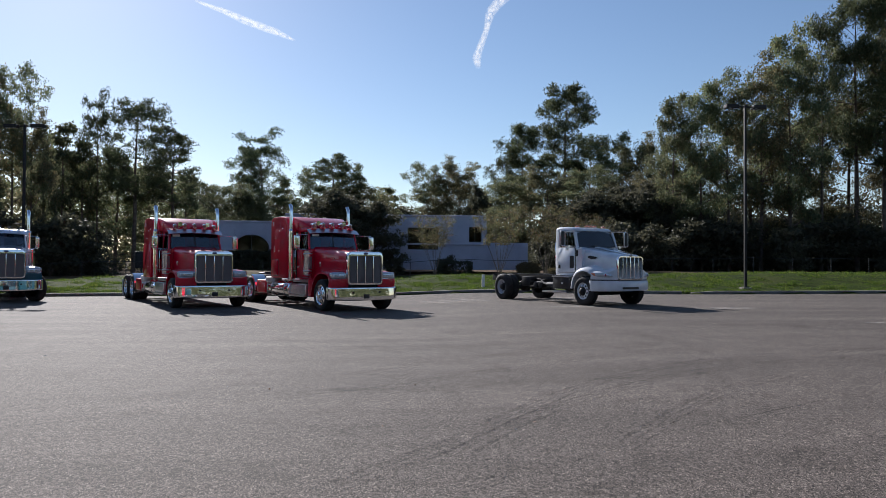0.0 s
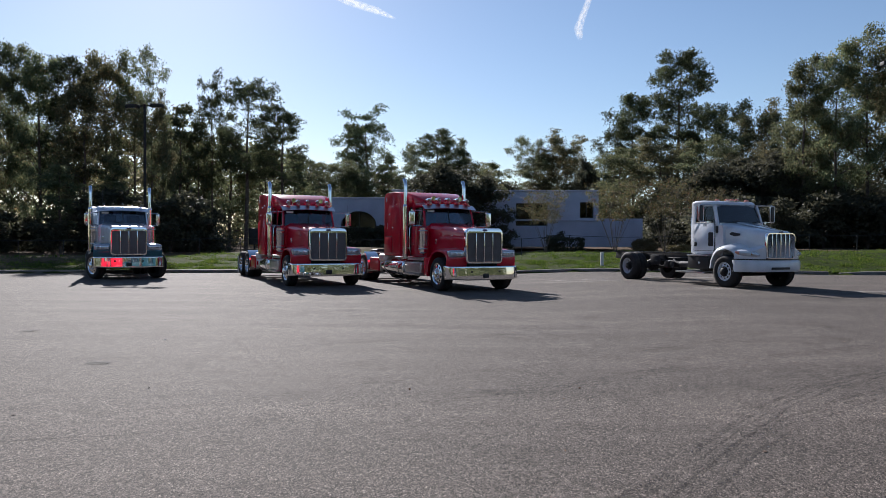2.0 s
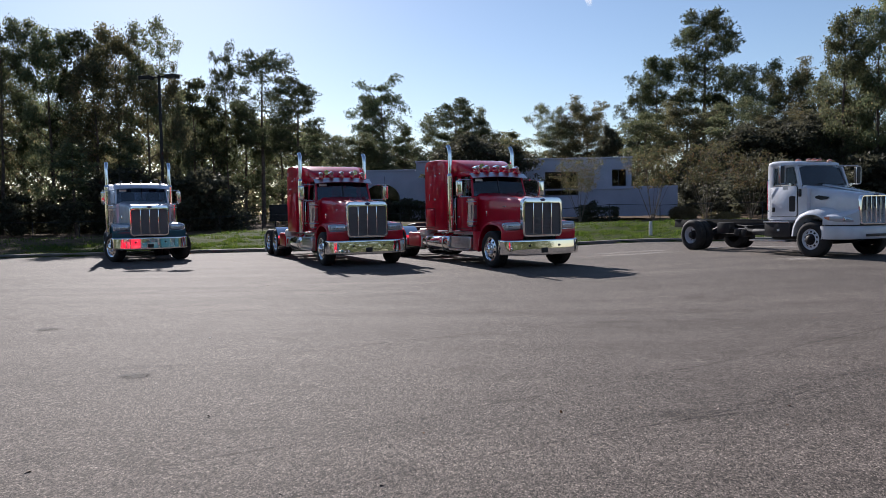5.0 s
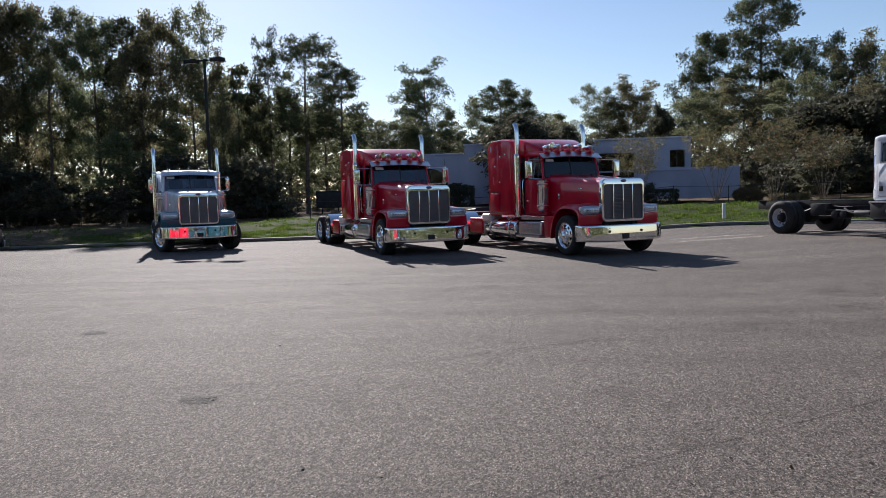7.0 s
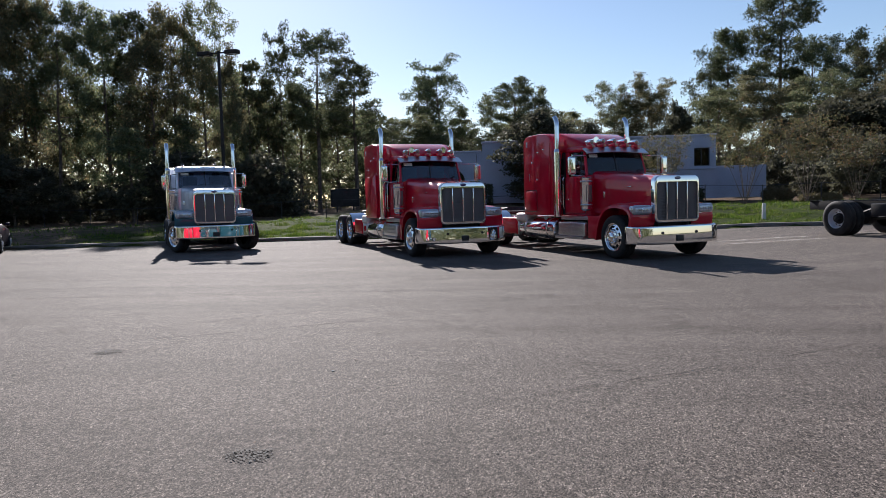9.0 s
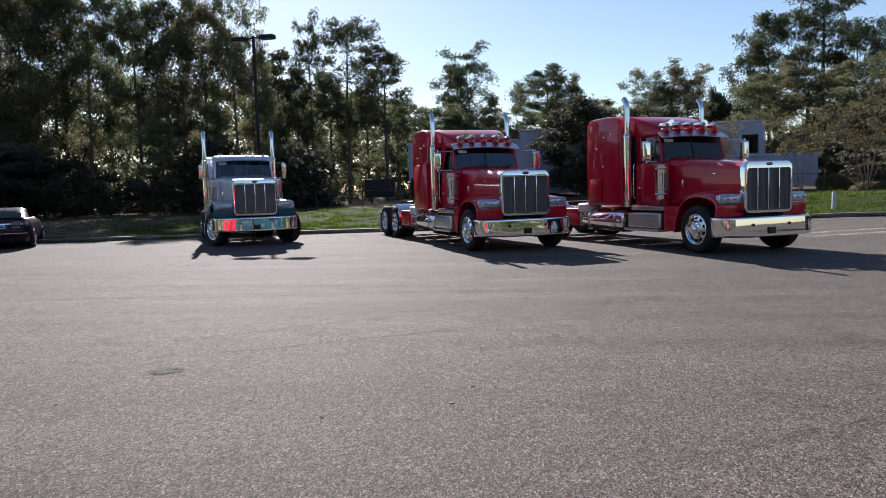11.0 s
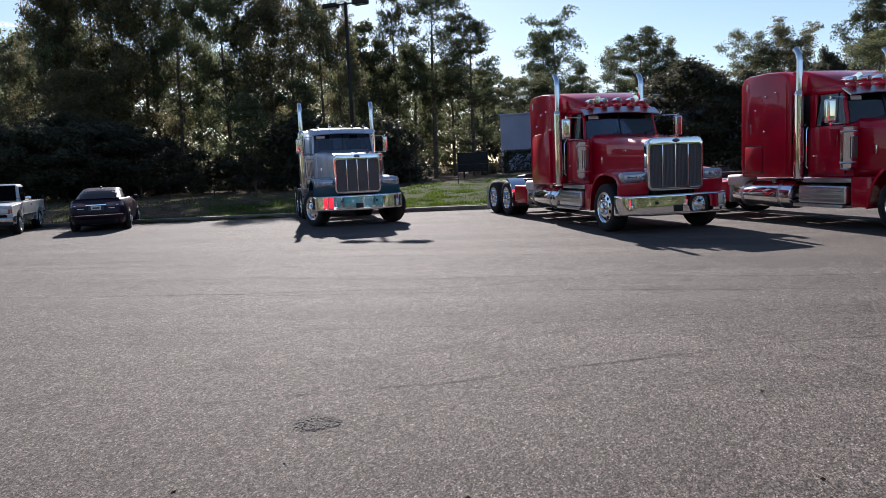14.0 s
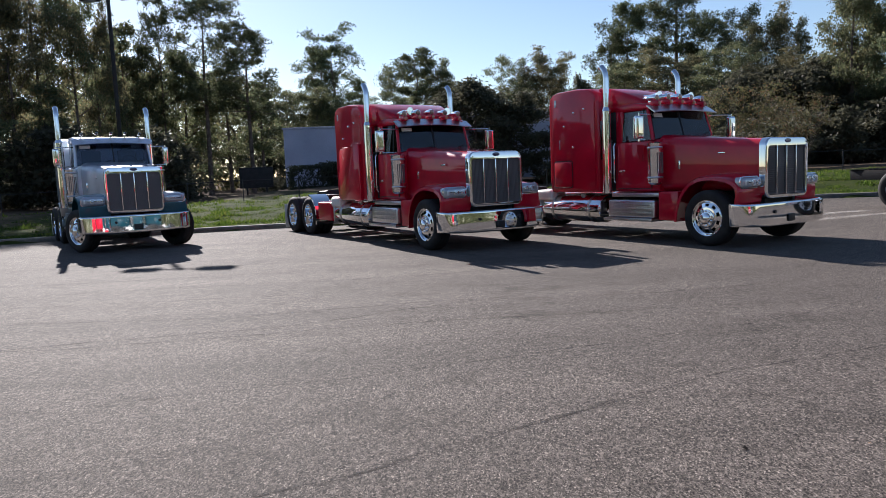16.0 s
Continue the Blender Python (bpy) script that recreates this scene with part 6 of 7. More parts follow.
def broadleaf(name, label, seed, h, base, n, reach, shape, leaf, rise=0.6, clump=0.74, each=28, size=(0.215, 0.16), twigs=5, sub=4, bark="bark", stems=1, splay=0.28, thick=0.0135):
    rng = np.random.default_rng(seed)
    t = thing(name, Matrix(), label, "tree", "trees behind the lot")
    bm = bm_new()
    tips = grow(bm, rng, h, stems, splay, thick, base, n, reach, shape, rise, -0.03, twigs, sub)
    v = leaf_clumps(rng, tips, clump * rng.uniform(0.55, 1.35, len(tips)), each, *size)
    return finish_tree(t, bm, bark, v, leaf)


dome = lambda f: 0.4 + 0.7 * math.sin(math.pi * min(1, 0.2 + 0.76 * f))
round_top = lambda f: 0.5 + 0.62 * math.sin(math.pi * (0.18 + 0.72 * f))
tiered = lambda f: (0.42 + 0.7 * math.sin(math.pi * (0.15 + 0.75 * f))) * (0.72 + 0.4 * abs(math.sin(9.5 * f)))
wide_low = lambda f: 1.2 - 0.72 * f
PINE = "tall dark pine with a bare trunk and open crown"
EDGE = "tall olive green broadleaf tree at the wood's edge"
PROTO = {
    "pine": [
        conifer(PINE, 11, 20, 0.46, 26, 0.19, round_top),
        conifer(PINE, 12, 20, 0.34, 36, 0.17, tiered),
        conifer(PINE, 13, 20, 0.42, 24, 0.2, round_top),
        conifer(PINE, 14, 20, 0.46, 24, 0.21, wide_low, rise=0.3)],
    "broad": [
        broadleaf("broadleaf_tree", EDGE, 31, 17, 0.2, 26, 0.26, dome, "leaf"),
        broadleaf("broadleaf_tree", EDGE, 32, 17, 0.3, 24, 0.27, round_top, "leafdark", rise=0.8),
        broadleaf("broadleaf_tree", EDGE, 33, 17, 0.16, 26, 0.22, dome, "leaf", rise=0.9),
        broadleaf("broadleaf_tree", EDGE, 34, 17, 0.38, 22, 0.28, round_top, "leaf", rise=0.7)],
    "wood": [broadleaf("broadleaf_tree", "tall dark broadleaf tree in the thick wood", 41 + k, 17, 0.12, 28, 0.25, dome, "leafdark", rise=0.6, clump=0.8, each=30) for k in range(2)],
    "slim": [broadleaf("young_tree", "slender young tree with thin airy foliage", 51 + k, 12, 0.3, 20, 0.17, dome, "leaf", rise=0.9, clump=0.46, each=20, size=(0.24, 0.16), sub=2) for k in range(2)],
    "crape": [broadleaf("crape_myrtle", "small many-stemmed tree with thin browning autumn leaves", 71 + k, 4.6, 0.5, 55, 0.15, lambda f: 0.5 + 0.5 * f, "autumn", rise=1.5, clump=0.3, each=6, size=(0.105, 0.07), twigs=3, sub=2, bark="barkpale", stems=11, splay=0.33, thick=0.014) for k in range(2)],
    "dense": [broadleaf("evergreen_tree", "dense dark evergreen tree with a full crown", 61 + k, 8, 0.1, 26, 0.34, lambda f: 0.25 + 0.95 * math.sin(math.pi * (0.16 + 0.74 * f)), "hedge", rise=0.5, clump=0.62, each=22, size=(0.25, 0.19)) for k in range(2)],
    "shrub": [broadleaf("shrub", "dark leafy shrub under the trees", 91 + k, 3.2, 0.08, 15, 0.42, dome, "hedge", rise=0.6, clump=0.45, each=14, size=(0.27, 0.19), twigs=4, sub=2, stems=3) for k in range(2)],
}
USED = {}


def plant(kind, k, x, y, h, turn=0.0, wide=1.0):
    protos = PROTO[kind]
    p = protos[k % len(protos)]
    s = h / TOPS[p.name]
    m = pose(x, y, float(land_z(x, y)) - 0.05, 0, 0, turn) @ Matrix.Diagonal((s * wide, s * wide, s, 1))
    if p.name not in USED:
        USED[p.name] = True
        p.matrix_world = m
        return p
    ob = copy_thing(p, Matrix())
    ob.matrix_basis = m
    return ob


TREES = [
    # kind, form, x, y, height, width
    ("broad", 3, -31.8, 62, 17.4, 0.60), ("broad", 1, -30.8, 63, 14.1, 0.61), ("wood", 0, -33.4, 60, 16.2, 0.70), ("pine", 1, -37.1, 61, 16.3, 0.93), ("broad", 2, -38.3, 59, 16.3, 0.77), ("broad", 0, -41.4, 60, 17.5, 0.59),
    ("pine", 2, -42.0, 58, 16.4, 0.75), ("wood", 1, -44.6, 59, 17.5, 0.70), ("broad", 1, -34.0, 58, 14.3, 0.80), ("slim", 0, -31.1, 66, 12.2, 0.63), ("broad", 0, -49.5, 57, 17.9, 0.77), ("wood", 1, -45.7, 56, 18.2, 0.73),
    ("pine", 0, -45.2, 59, 17.3, 0.81), ("broad", 3, -50.4, 56, 14.7, 0.73), ("broad", 1, -54.0, 57, 12.3, 1.06), ("wood", 0, -48.9, 57.5, 18.6, 0.81), ("wood", 1, -50.8, 56, 15.6, 0.69), ("slim", 1, -58.4, 60, 13.7, 0.97),
    ("broad", 2, -63.9, 62, 14.9, 1.25), ("broad", 0, -74.3, 64, 17.2, 1.07), ("broad", 3, -84.0, 64, 18.7, 1.08), ("wood", 1, -45.7, 53, 9.0, 1.52), ("dense", 0, -39.0, 47, 4.8, 1.60), ("dense", 0, -42.1, 46, 5.3, 1.31),
    ("dense", 1, -45.5, 46, 4.8, 1.30), ("dense", 1, -41.9, 44, 5.0, 1.39), ("dense", 0, -38.9, 44.5, 4.5, 1.58), ("dense", 1, -36.0, 45, 4.0, 1.60), ("dense", 0, -45.4, 43.5, 5.2, 1.40), ("dense", 1, -48.5, 43, 5.3, 1.31),
    ("dense", 0, -51.7, 42.5, 5.7, 1.29), ("slim", 1, -31.8, 58, 7.7, 1.31), ("slim", 0, -32.6, 52, 6.4, 1.39), ("slim", 0, -34.7, 79, 15.8, 0.85), ("slim", 1, -33.1, 80, 14.1, 0.78), ("pine", 2, -31.5, 80, 19.6, 0.51),
    ("pine", 0, -27.8, 80, 19.0, 1.04), ("pine", 3, -24.1, 81.5, 15.9, 1.14), ("broad", 2, -31.0, 84, 13.9, 1.22), ("broad", 0, -27.0, 85, 12.0, 1.27), ("broad", 2, -36.7, 86, 12.2, 1.58), ("broad", 0, -38.6, 84, 13.6, 1.00),
    ("slim", 1, -23.9, 86, 11.2, 1.27), ("broad", 0, -22.2, 92, 11.0, 1.20), ("broad", 2, -19.1, 93, 10.7, 1.56), ("broad", 0, -17.2, 95, 9.6, 1.24), ("pine", 2, -17.2, 104, 19.7, 1.09), ("pine", 1, -19.7, 105, 17.2, 0.89),
    ("slim", 0, -14.9, 107, 12.6, 1.04), ("pine", 3, -8.0, 98, 15.3, 1.32), ("broad", 3, -5.6, 99, 14.7, 1.08), ("broad", 1, -2.7, 98, 12.0, 1.52), ("broad", 3, -10.2, 97, 13.1, 0.93), ("slim", 1, 0.1, 106, 12.1, 1.32),
    ("dense", 0, -4.8, 57.5, 6.7, 1.38), ("dense", 1, -2.4, 57, 5.9, 1.15), ("broad", 3, 6.4, 112, 16.6, 0.94), ("broad", 1, 11.6, 112, 17.7, 1.04), ("broad", 1, 9.3, 113, 14.6, 1.60), ("dense", 1, 13.0, 100, 11.7, 0.64),
    ("pine", 2, 16.7, 103, 18.5, 0.92), ("pine", 1, 20.1, 104, 21.1, 0.97), ("pine", 1, 26.1, 104, 26.9, 1.10), ("pine", 0, 29.9, 104, 20.0, 0.86), ("broad", 3, 30.9, 96, 18.5, 0.86), ("broad", 1, 34.3, 96, 18.8, 0.99),
    ("broad", 3, 36.6, 95, 17.2, 0.77), ("broad", 0, 15.7, 92, 12.0, 1.60), ("broad", 1, 20.5, 92, 13.3, 1.60), ("broad", 3, 24.1, 86, 12.5, 1.33), ("broad", 1, 27.7, 82, 11.3, 1.60), ("dense", 0, 23.9, 78, 9.0, 1.33),
    ("dense", 1, 25.8, 74, 9.2, 1.20), ("dense", 0, 21.0, 78, 7.6, 1.32), ("dense", 1, 27.6, 72, 8.4, 1.17), ("dense", 1, 20.9, 86, 8.0, 1.35), ("dense", 0, 28.6, 78, 7.0, 1.44), ("broad", 2, 28.3, 70, 18.0, 0.74),
    ("broad", 0, 30.7, 69, 18.6, 0.68), ("broad", 3, 33.2, 68, 19.8, 0.73), ("broad", 1, 35.9, 67, 21.2, 0.78), ("broad", 0, 38.4, 66, 23.0, 0.67), ("broad", 3, 41.6, 66, 25.2, 0.56), ("pine", 0, 45.3, 66, 28.3, 0.75),
    ("pine", 1, 46.7, 64, 28.3, 0.71), ("broad", 1, 48.7, 63, 26.9, 0.70), ("broad", 2, 54.8, 62, 27.3, 0.85), ("broad", 0, 59.5, 58, 25.0, 0.80), ("broad", 3, 32.4, 74, 14.3, 1.09), ("wood", 1, 37.8, 72, 15.3, 1.09),
    ("wood", 0, 42.8, 71, 16.4, 1.03), ("wood", 1, 47.2, 70, 18.1, 0.99), ("dense", 0, 30.8, 76, 10.2, 1.04),
]
for i, (kind, form, x, y, h, wide) in enumerate(TREES):
    plant(kind, form, x, y, h, (i * 67) % 360, wide)
rnd = random.Random(5)
for i in range(60):
    # shrubs under the wood's edge on both sides
    if i < 30:
        x = -26 - i * 1.45 + rnd.uniform(-0.8, 0.8)
        y, h = 60 - (i % 3) * 3.2 - 0.09 * i + rnd.uniform(-1, 1), rnd.uniform(2.4, 5.0)
    else:
        x = 16 + (i - 30) * 1.45 + rnd.uniform(-0.8, 0.8)
        y, h = 74 - (i % 3) * 5 - max(0, x - 34) * 0.3 + rnd.uniform(-1.5, 1.5), rnd.uniform(3.0, 6.0)
    plant("shrub", i, x, y, h, i * 40, 1.15)
for x, y, h in ((2.2, 51, 4.4), (7.0, 51.5, 5.0), (10.2, 50.5, 5.2), (13.4, 51.5, 4.6)):
    plant("crape", int(x), x, y, h, x * 50, 1.15)
for x, y, h in ((-4.8, 56, 2.6), (-3.0, 55.5, 2.4), (-0.6, 57, 2.2), (3.6, 57.5, 1.6), (12.0, 55, 1.8), (15, 56, 3.6), (17, 60, 4.6), (-14.5, 58.2, 1.7), (-12, 58, 1.6), (-10, 57.5, 1.8)):
    plant("shrub", int(x) % 2, x, y, h, x * 30, 1.2)


def far_woods():
    """The thick of the woods behind the first trees."""
    rng = np.random.default_rng(8)
    n = 6000
    x = rng.uniform(-110, 110, n)
    y = rng.uniform(112, 136, n) - 0.3 * np.abs(x)
    z = land_z(x, y) + rng.uniform(0, 1, n) ** 1.1 * (7.5 + 3.6 * smooth(0, -12, x) + 5.0 * smooth(-28, -48, x) + 2.0 * np.sin(x * 0.13) + 1.5 * np.sin(x * 0.37 + 1))
    for some, leaf, label in ((x < -30, "leafdark", "brownish green woods in the distance"), (x >= -30, "hedge", "dark dense woods in the distance")):
        c = np.stack([x, y, z], 1)[some]
        v = leaf_clumps(rng, c, rng.uniform(0.9, 1.6, len(c)), 26, 0.6, 0.42)
        f = np.arange(len(v)).reshape(-1, 3)
        tagged(link_mesh("far_woods", mesh_np("far_woods", v, f), None, M[leaf]), label, "woods", kind="stuff")


far_woods()


def undergrowth(x0, x1, y0, y1, n, seed):
    """Low tangled growth on the wood's floor."""
    rng = np.random.default_rng(seed)
    x = rng.uniform(x0, x1, n)
    y = y0 + (y1 - y0) * (x - x0) / (x1 - x0) + rng.uniform(-3.0, 3.0, n)
    z = land_z(x, y) + rng.uniform(0, 1, n) ** 1.6 * (2.2 + 1.2 * np.sin(x * 0.6) * np.sin(x * 0.23 + 1))
    v = leaf_clumps(rng, np.stack([x, y, z], 1), rng.uniform(0.4, 0.8, n), 16, 0.3, 0.2)
    tagged(link_mesh("undergrowth", mesh_np("undergrowth", v, np.arange(len(v)).reshape(-1, 3)), None, M["hedge"]), "dark tangled undergrowth on the wood's floor", "undergrowth", kind="stuff")


undergrowth(-90, -25, 50, 66, 2600, 21)
undergrowth(14, 80, 80, 60, 2000, 22)
undergrowth(-25, -8, 88, 92, 700, 23)


def woods_behind():
    """The wood across the lot, behind the viewer, which the chrome mirrors."""
    rng = np.random.default_rng(18)
    n = 3400
    x = rng.uniform(-120, 130, n)
    # unseen in itself; set near and tall so it also blocks low sky light
    y = rng.uniform(-58, -46, n) + 0.06 * np.abs(x)
    z = land_z(x, y) + rng.uniform(0, 1, n) * (14 + 3.0 * np.sin(x * 0.19) + 2.0 * np.sin(x * 0.47 + 1))
    v = leaf_clumps(rng, np.stack([x, y, z], 1), rng.uniform(1.2, 2.0, n), 46, 0.55, 0.42)
    f = np.arange(len(v)).reshape(-1, 3)
    tagged(link_mesh("woods", mesh_np("woods", v, f), None, M["leaf"]), "sunlit olive green woods across the lot", "woods", kind="stuff")


woods_behind()


def clipped(name, x, y, sx, sy, sz, leaf, seed, label, rounded_top=False):
    """A clipped bush: a dense skin of small leaves over a box or a mound."""
    rng = np.random.default_rng(seed)
    n = 900
    c = rng.uniform(-1, 1, (n, 3))
    k = np.abs(c).max(1) if not rounded_top else np.linalg.norm(c, axis=1)
    c = c / np.maximum(k, 0.2)[:, None] * rng.uniform(0.86, 1.0, (n, 1))
    c = c * (sx / 2, sy / 2, sz / 2) + (0, 0, sz / 2)
    v, f = leaf_cloud(rng, c, np.full((n, 3), 0.07), 5, 0.13 if leaf != "straw" else 0.3, 0.08 if leaf != "straw" else 0.03)
    ob = link_mesh(name, mesh_np(name, v, f), None, M[leaf])
    ob.matrix_world = pose(x, y, float(land_z(x, y)) - 0.06)
    return tagged(ob, label, "bush")


clipped("hedge", -15.6, 57, 2.6, 1.3, 1.45, "boxleaf", 2, "dark clipped hedge before the pale building")
clipped("hedge", -12.6, 57, 2.8, 1.3, 1.5, "boxleaf", 3, "dark clipped hedge before the pale building")
clipped("hedge", -9.8, 57, 2.4, 1.3, 1.5, "boxleaf", 4, "dark clipped hedge before the pale building")
clipped("hedge", 4.2, 56, 2.6, 1.4, 1.1, "boxleaf", 5, "dark clipped hedge before the pale building")
clipped("grass_mound", 9.7, 54, 1.9, 1.6, 1.0, "straw", 6, "rounded mound of dry ornamental grass", True)
clipped("grass_mound", 12.3, 54, 2.6, 1.6, 0.6, "straw", 7, "low rounded mound of dry ornamental grass", True)


def grass():
    rng = np.random.default_rng(3)
    n = 260000
    x = rng.uniform(-42, 40, n)
    d = np.where(rng.random(n) < 0.62, np.abs(rng.normal(0, 4.2, n)), rng.uniform(0, 14, n)) + 0.2
    y = kerb_y(x) + d
    ok = d < 14
    x, y = x[ok], y[ok]
    n = len(x)
    z = land_z(x, y)
    lattice = rng.random((320, 90))
    gx, gy = (x + 60) / 0.5, (y - 20) / 0.45
    i, j = gx.astype(int) % 319, gy.astype(int) % 89
    fx, fy = gx % 1, gy % 1
    clump = (lattice[i, j] * (1 - fx) + lattice[i + 1, j] * fx) * (1 - fy) + (lattice[i, j + 1] * (1 - fx) + lattice[i + 1, j + 1] * fx) * fy
    keep = rng.random(n) < (0.12 + 1.6 * clump ** 2) * (0.22 + 0.78 * smooth(-25, -20, x))
    x, y, z, clump = x[keep], y[keep], z[keep], clump[keep]
    n = len(x)
    h = rng.uniform(0.03, 0.08, n) * (0.35 + 3.0 * clump ** 3)
    a = rng.uniform(0, 2 * np.pi, n)
    w = rng.uniform(0.01, 0.035, n)
    dx, dy = np.cos(a) * w, np.sin(a) * w
    lean = rng.normal(0, 0.05, (n, 2))
    v = np.stack([np.stack([x - dx, y - dy, z - 0.02], 1), np.stack([x + dx, y + dy, z - 0.02], 1), np.stack([x + lean[:, 0], y + lean[:, 1], z + h], 1)], 1).reshape(-1, 3)
    ob = link_mesh("grass", mesh_np("grass", v, np.arange(3 * n).reshape(-1, 3)), None, M["blade"])
    tagged(ob, "sunlit uneven green grass on the bank", "grass", kind="stuff")


grass()


# ---- building, fence and poles ----
def building():
    zb = 1.0
    b = thing("office_building", pose(0, 60, zb), "low pale stucco office building with an arched recess", "building")
    top, low = 4.5, 3.85
    # front wall in pieces round its openings
    for x0, x1, z0, z1 in ((-17.6, -13.7, 0, low), (-10.7, -9.4, 0, low), (-9.4, 0.7, 0, top), (3.3, 5.9, 0, top), (7.0, 7.4, 0, top), (0.7, 3.3, 3.55, top), (0.7, 3.3, 0, 1.7), (5.9, 7.0, 3.65, top), (5.9, 7.0, 0, 2.35)):
        bm = bm_new()
        box(bm, x0, x1, 0, 0.35, z0, z1)
        part("front_wall", bm, "stucco", b)
    bm = bm_new()
    arch = [(-13.7, low), (-13.7, 1.6)] + [(-12.2 - 1.5 * math.cos(math.pi * k / 14), 1.6 + 1.25 * math.sin(math.pi * k / 14)) for k in range(1, 14)] + [(-10.7, 1.6), (-10.7, low)]
    sheet(bm, [(x, 0, z) for x, z in arch], 0.35, (0, 1, 0))
    part("arch_wall", bm, "stucco", b)
    bm = bm_new()
    box(bm, -17.6, -17.25, 0.35, 15, 0, low)
    box(bm, -9.4, -9.05, 0.35, 15, low - 0.3, top)
    box(bm, 7.05, 7.4, 0.35, 15, 0, top)
    box(bm, -17.25, 7.05, 14.65, 15, 0, low)
    part("side_wall", bm, "stucco", b)
    bm = bm_new()
    box(bm, -17.25, 7.05, 0.35, 14.65, low - 0.35, low - 0.15)
    part("roof", bm, "worn", b)
    bm = bm_new()
    box(bm, -9.48, 7.48, -0.08, 0.4, top, top + 0.12, 0.02)
    box(bm, -17.68, -9.48, -0.08, 0.4, low, low + 0.12, 0.02)
    part("parapet_cap", bm, "stucco", b)
    bm = bm_new()
    box(bm, 7.4, 11.2, 1.0, 1.3, 0, 2.35)
    box(bm, 10.9, 11.2, 1.3, 12, 0, 2.35)
    part("low_wall", bm, "stucco", b)
    bm = bm_new()
    box(bm, 7.4, 10.9, 1.3, 12, 2.2, 2.32)
    part("low_roof", bm, "worn", b)
    bm = bm_new()
    box(bm, -0.5, 7.4, -0.09, 0.0, 2.1, 2.22, 0.02)
    part("ledge", bm, "stucco", b)
    for x0, x1, z0, z1 in ((-13.6, -10.8, 0.1, 2.8), (0.7, 3.3, 1.7, 3.55), (5.9, 7.0, 2.35, 3.65)):
        bm = bm_new()
        box(bm, x0, x1, 0.3, 0.33, z0, z1)
        w = part("window", bm, "officeglass", b)
        bm = bm_new()
        for x in (x0 + 0.03, (x0 + x1) / 2, x1 - 0.03):
            box(bm, x - 0.03, x + 0.03, 0.24, 0.3, z0, z1)
        for z in (z0 + 0.03, z1 - 0.03):
            box(bm, x0, x1, 0.245, 0.3, z - 0.03, z + 0.03)
        part("window_frame", bm, "plastic", w)
    bm = bm_new()
    box(bm, -17.0, 7.0, 3.4, 3.5, 0, low - 0.4)
    part("inner_wall", bm, "cloth", b)


building()


def sign_board(x, y, turn):
    """The dark back of a low board on two posts."""
    t = thing("sign_board", pose(x, y, float(land_z(x, y)), 0, 0, turn), "dark blank back of a low sign on posts", "sign")
    bm = bm_new()
    box(bm, -0.95, 0.95, -0.08, 0.08, 0.32, 1.5, 0.03)
    part("panel", bm, "frame", t)
    for u in (-0.55, 0.55):
        bm = bm_new()
        box(bm, u - 0.05, u + 0.05, -0.05, 0.05, -0.2, 0.4, 0.01)
        part("post", bm, "frame", t)


sign_board(-18.2, 53.0, 8)


def fence():
    f = thing("fence", pose(0, 0, 0), "low chain-link fence along the top of the grass bank", "fence")
    line = [(-62, 44.5), (-40, 45), (-20, 45.5), (-12, 44.8), (0, 43.6), (14, 43.8), (40, 46)]
    pts = []
    for (xa, ya), (xb, yb) in zip(line, line[1:]):
        n = round((xb - xa) / 3)
        pts += [(xa + (xb - xa) * k / n, ya + (yb - ya) * k / n) for k in range(n)]
    post_me = None
    for x, y in pts:
        z = float(land_z(x, y))
        if post_me is None:
            bm = bm_new()
            tube(bm, [(0, 0, -0.1), (0, 0, 1.0)], 0.025, 8)
            tube(bm, [(0, 0, 1.0), (0, 0, 1.03)], [0.03, 0.01], 8)
            ob = part("post", bm, "galv", f)
            post_me = ob.data
        else:
            ob = new("post", post_me)
            ob.parent = f
        ob.location = (x, y, z)
    bm = bm_new()
    tube(bm, [(x, y, float(land_z(x, y)) + 0.98) for x, y in pts], 0.016, 6)
    part("top_rail", bm, "galv", f)
    bm = bm_new()
    for (xa, ya), (xb, yb) in zip(pts, pts[1:]):
        za, zb = float(land_z(xa, ya)), float(land_z(xb, yb))
        for k in range(10):
            for s in (0, 1):
                p, q = k / 10, min(1.0, (k + 3) / 10)
                a = Vector((xa + (xb - xa) * p, ya + (yb - ya) * p, za + (zb - za) * p + (0.96 if s else 0.04)))
                b = Vector((xa + (xb - xa) * q, ya + (yb - ya) * q, za + (zb - za) * q + (0.04 if s else 0.96)))
                tube(bm, [a, b], 0.0007, 3, cap=False)
    tagged(part("wire_mesh", bm, "galv", f, smooth=None), kind="stuff")


fence()


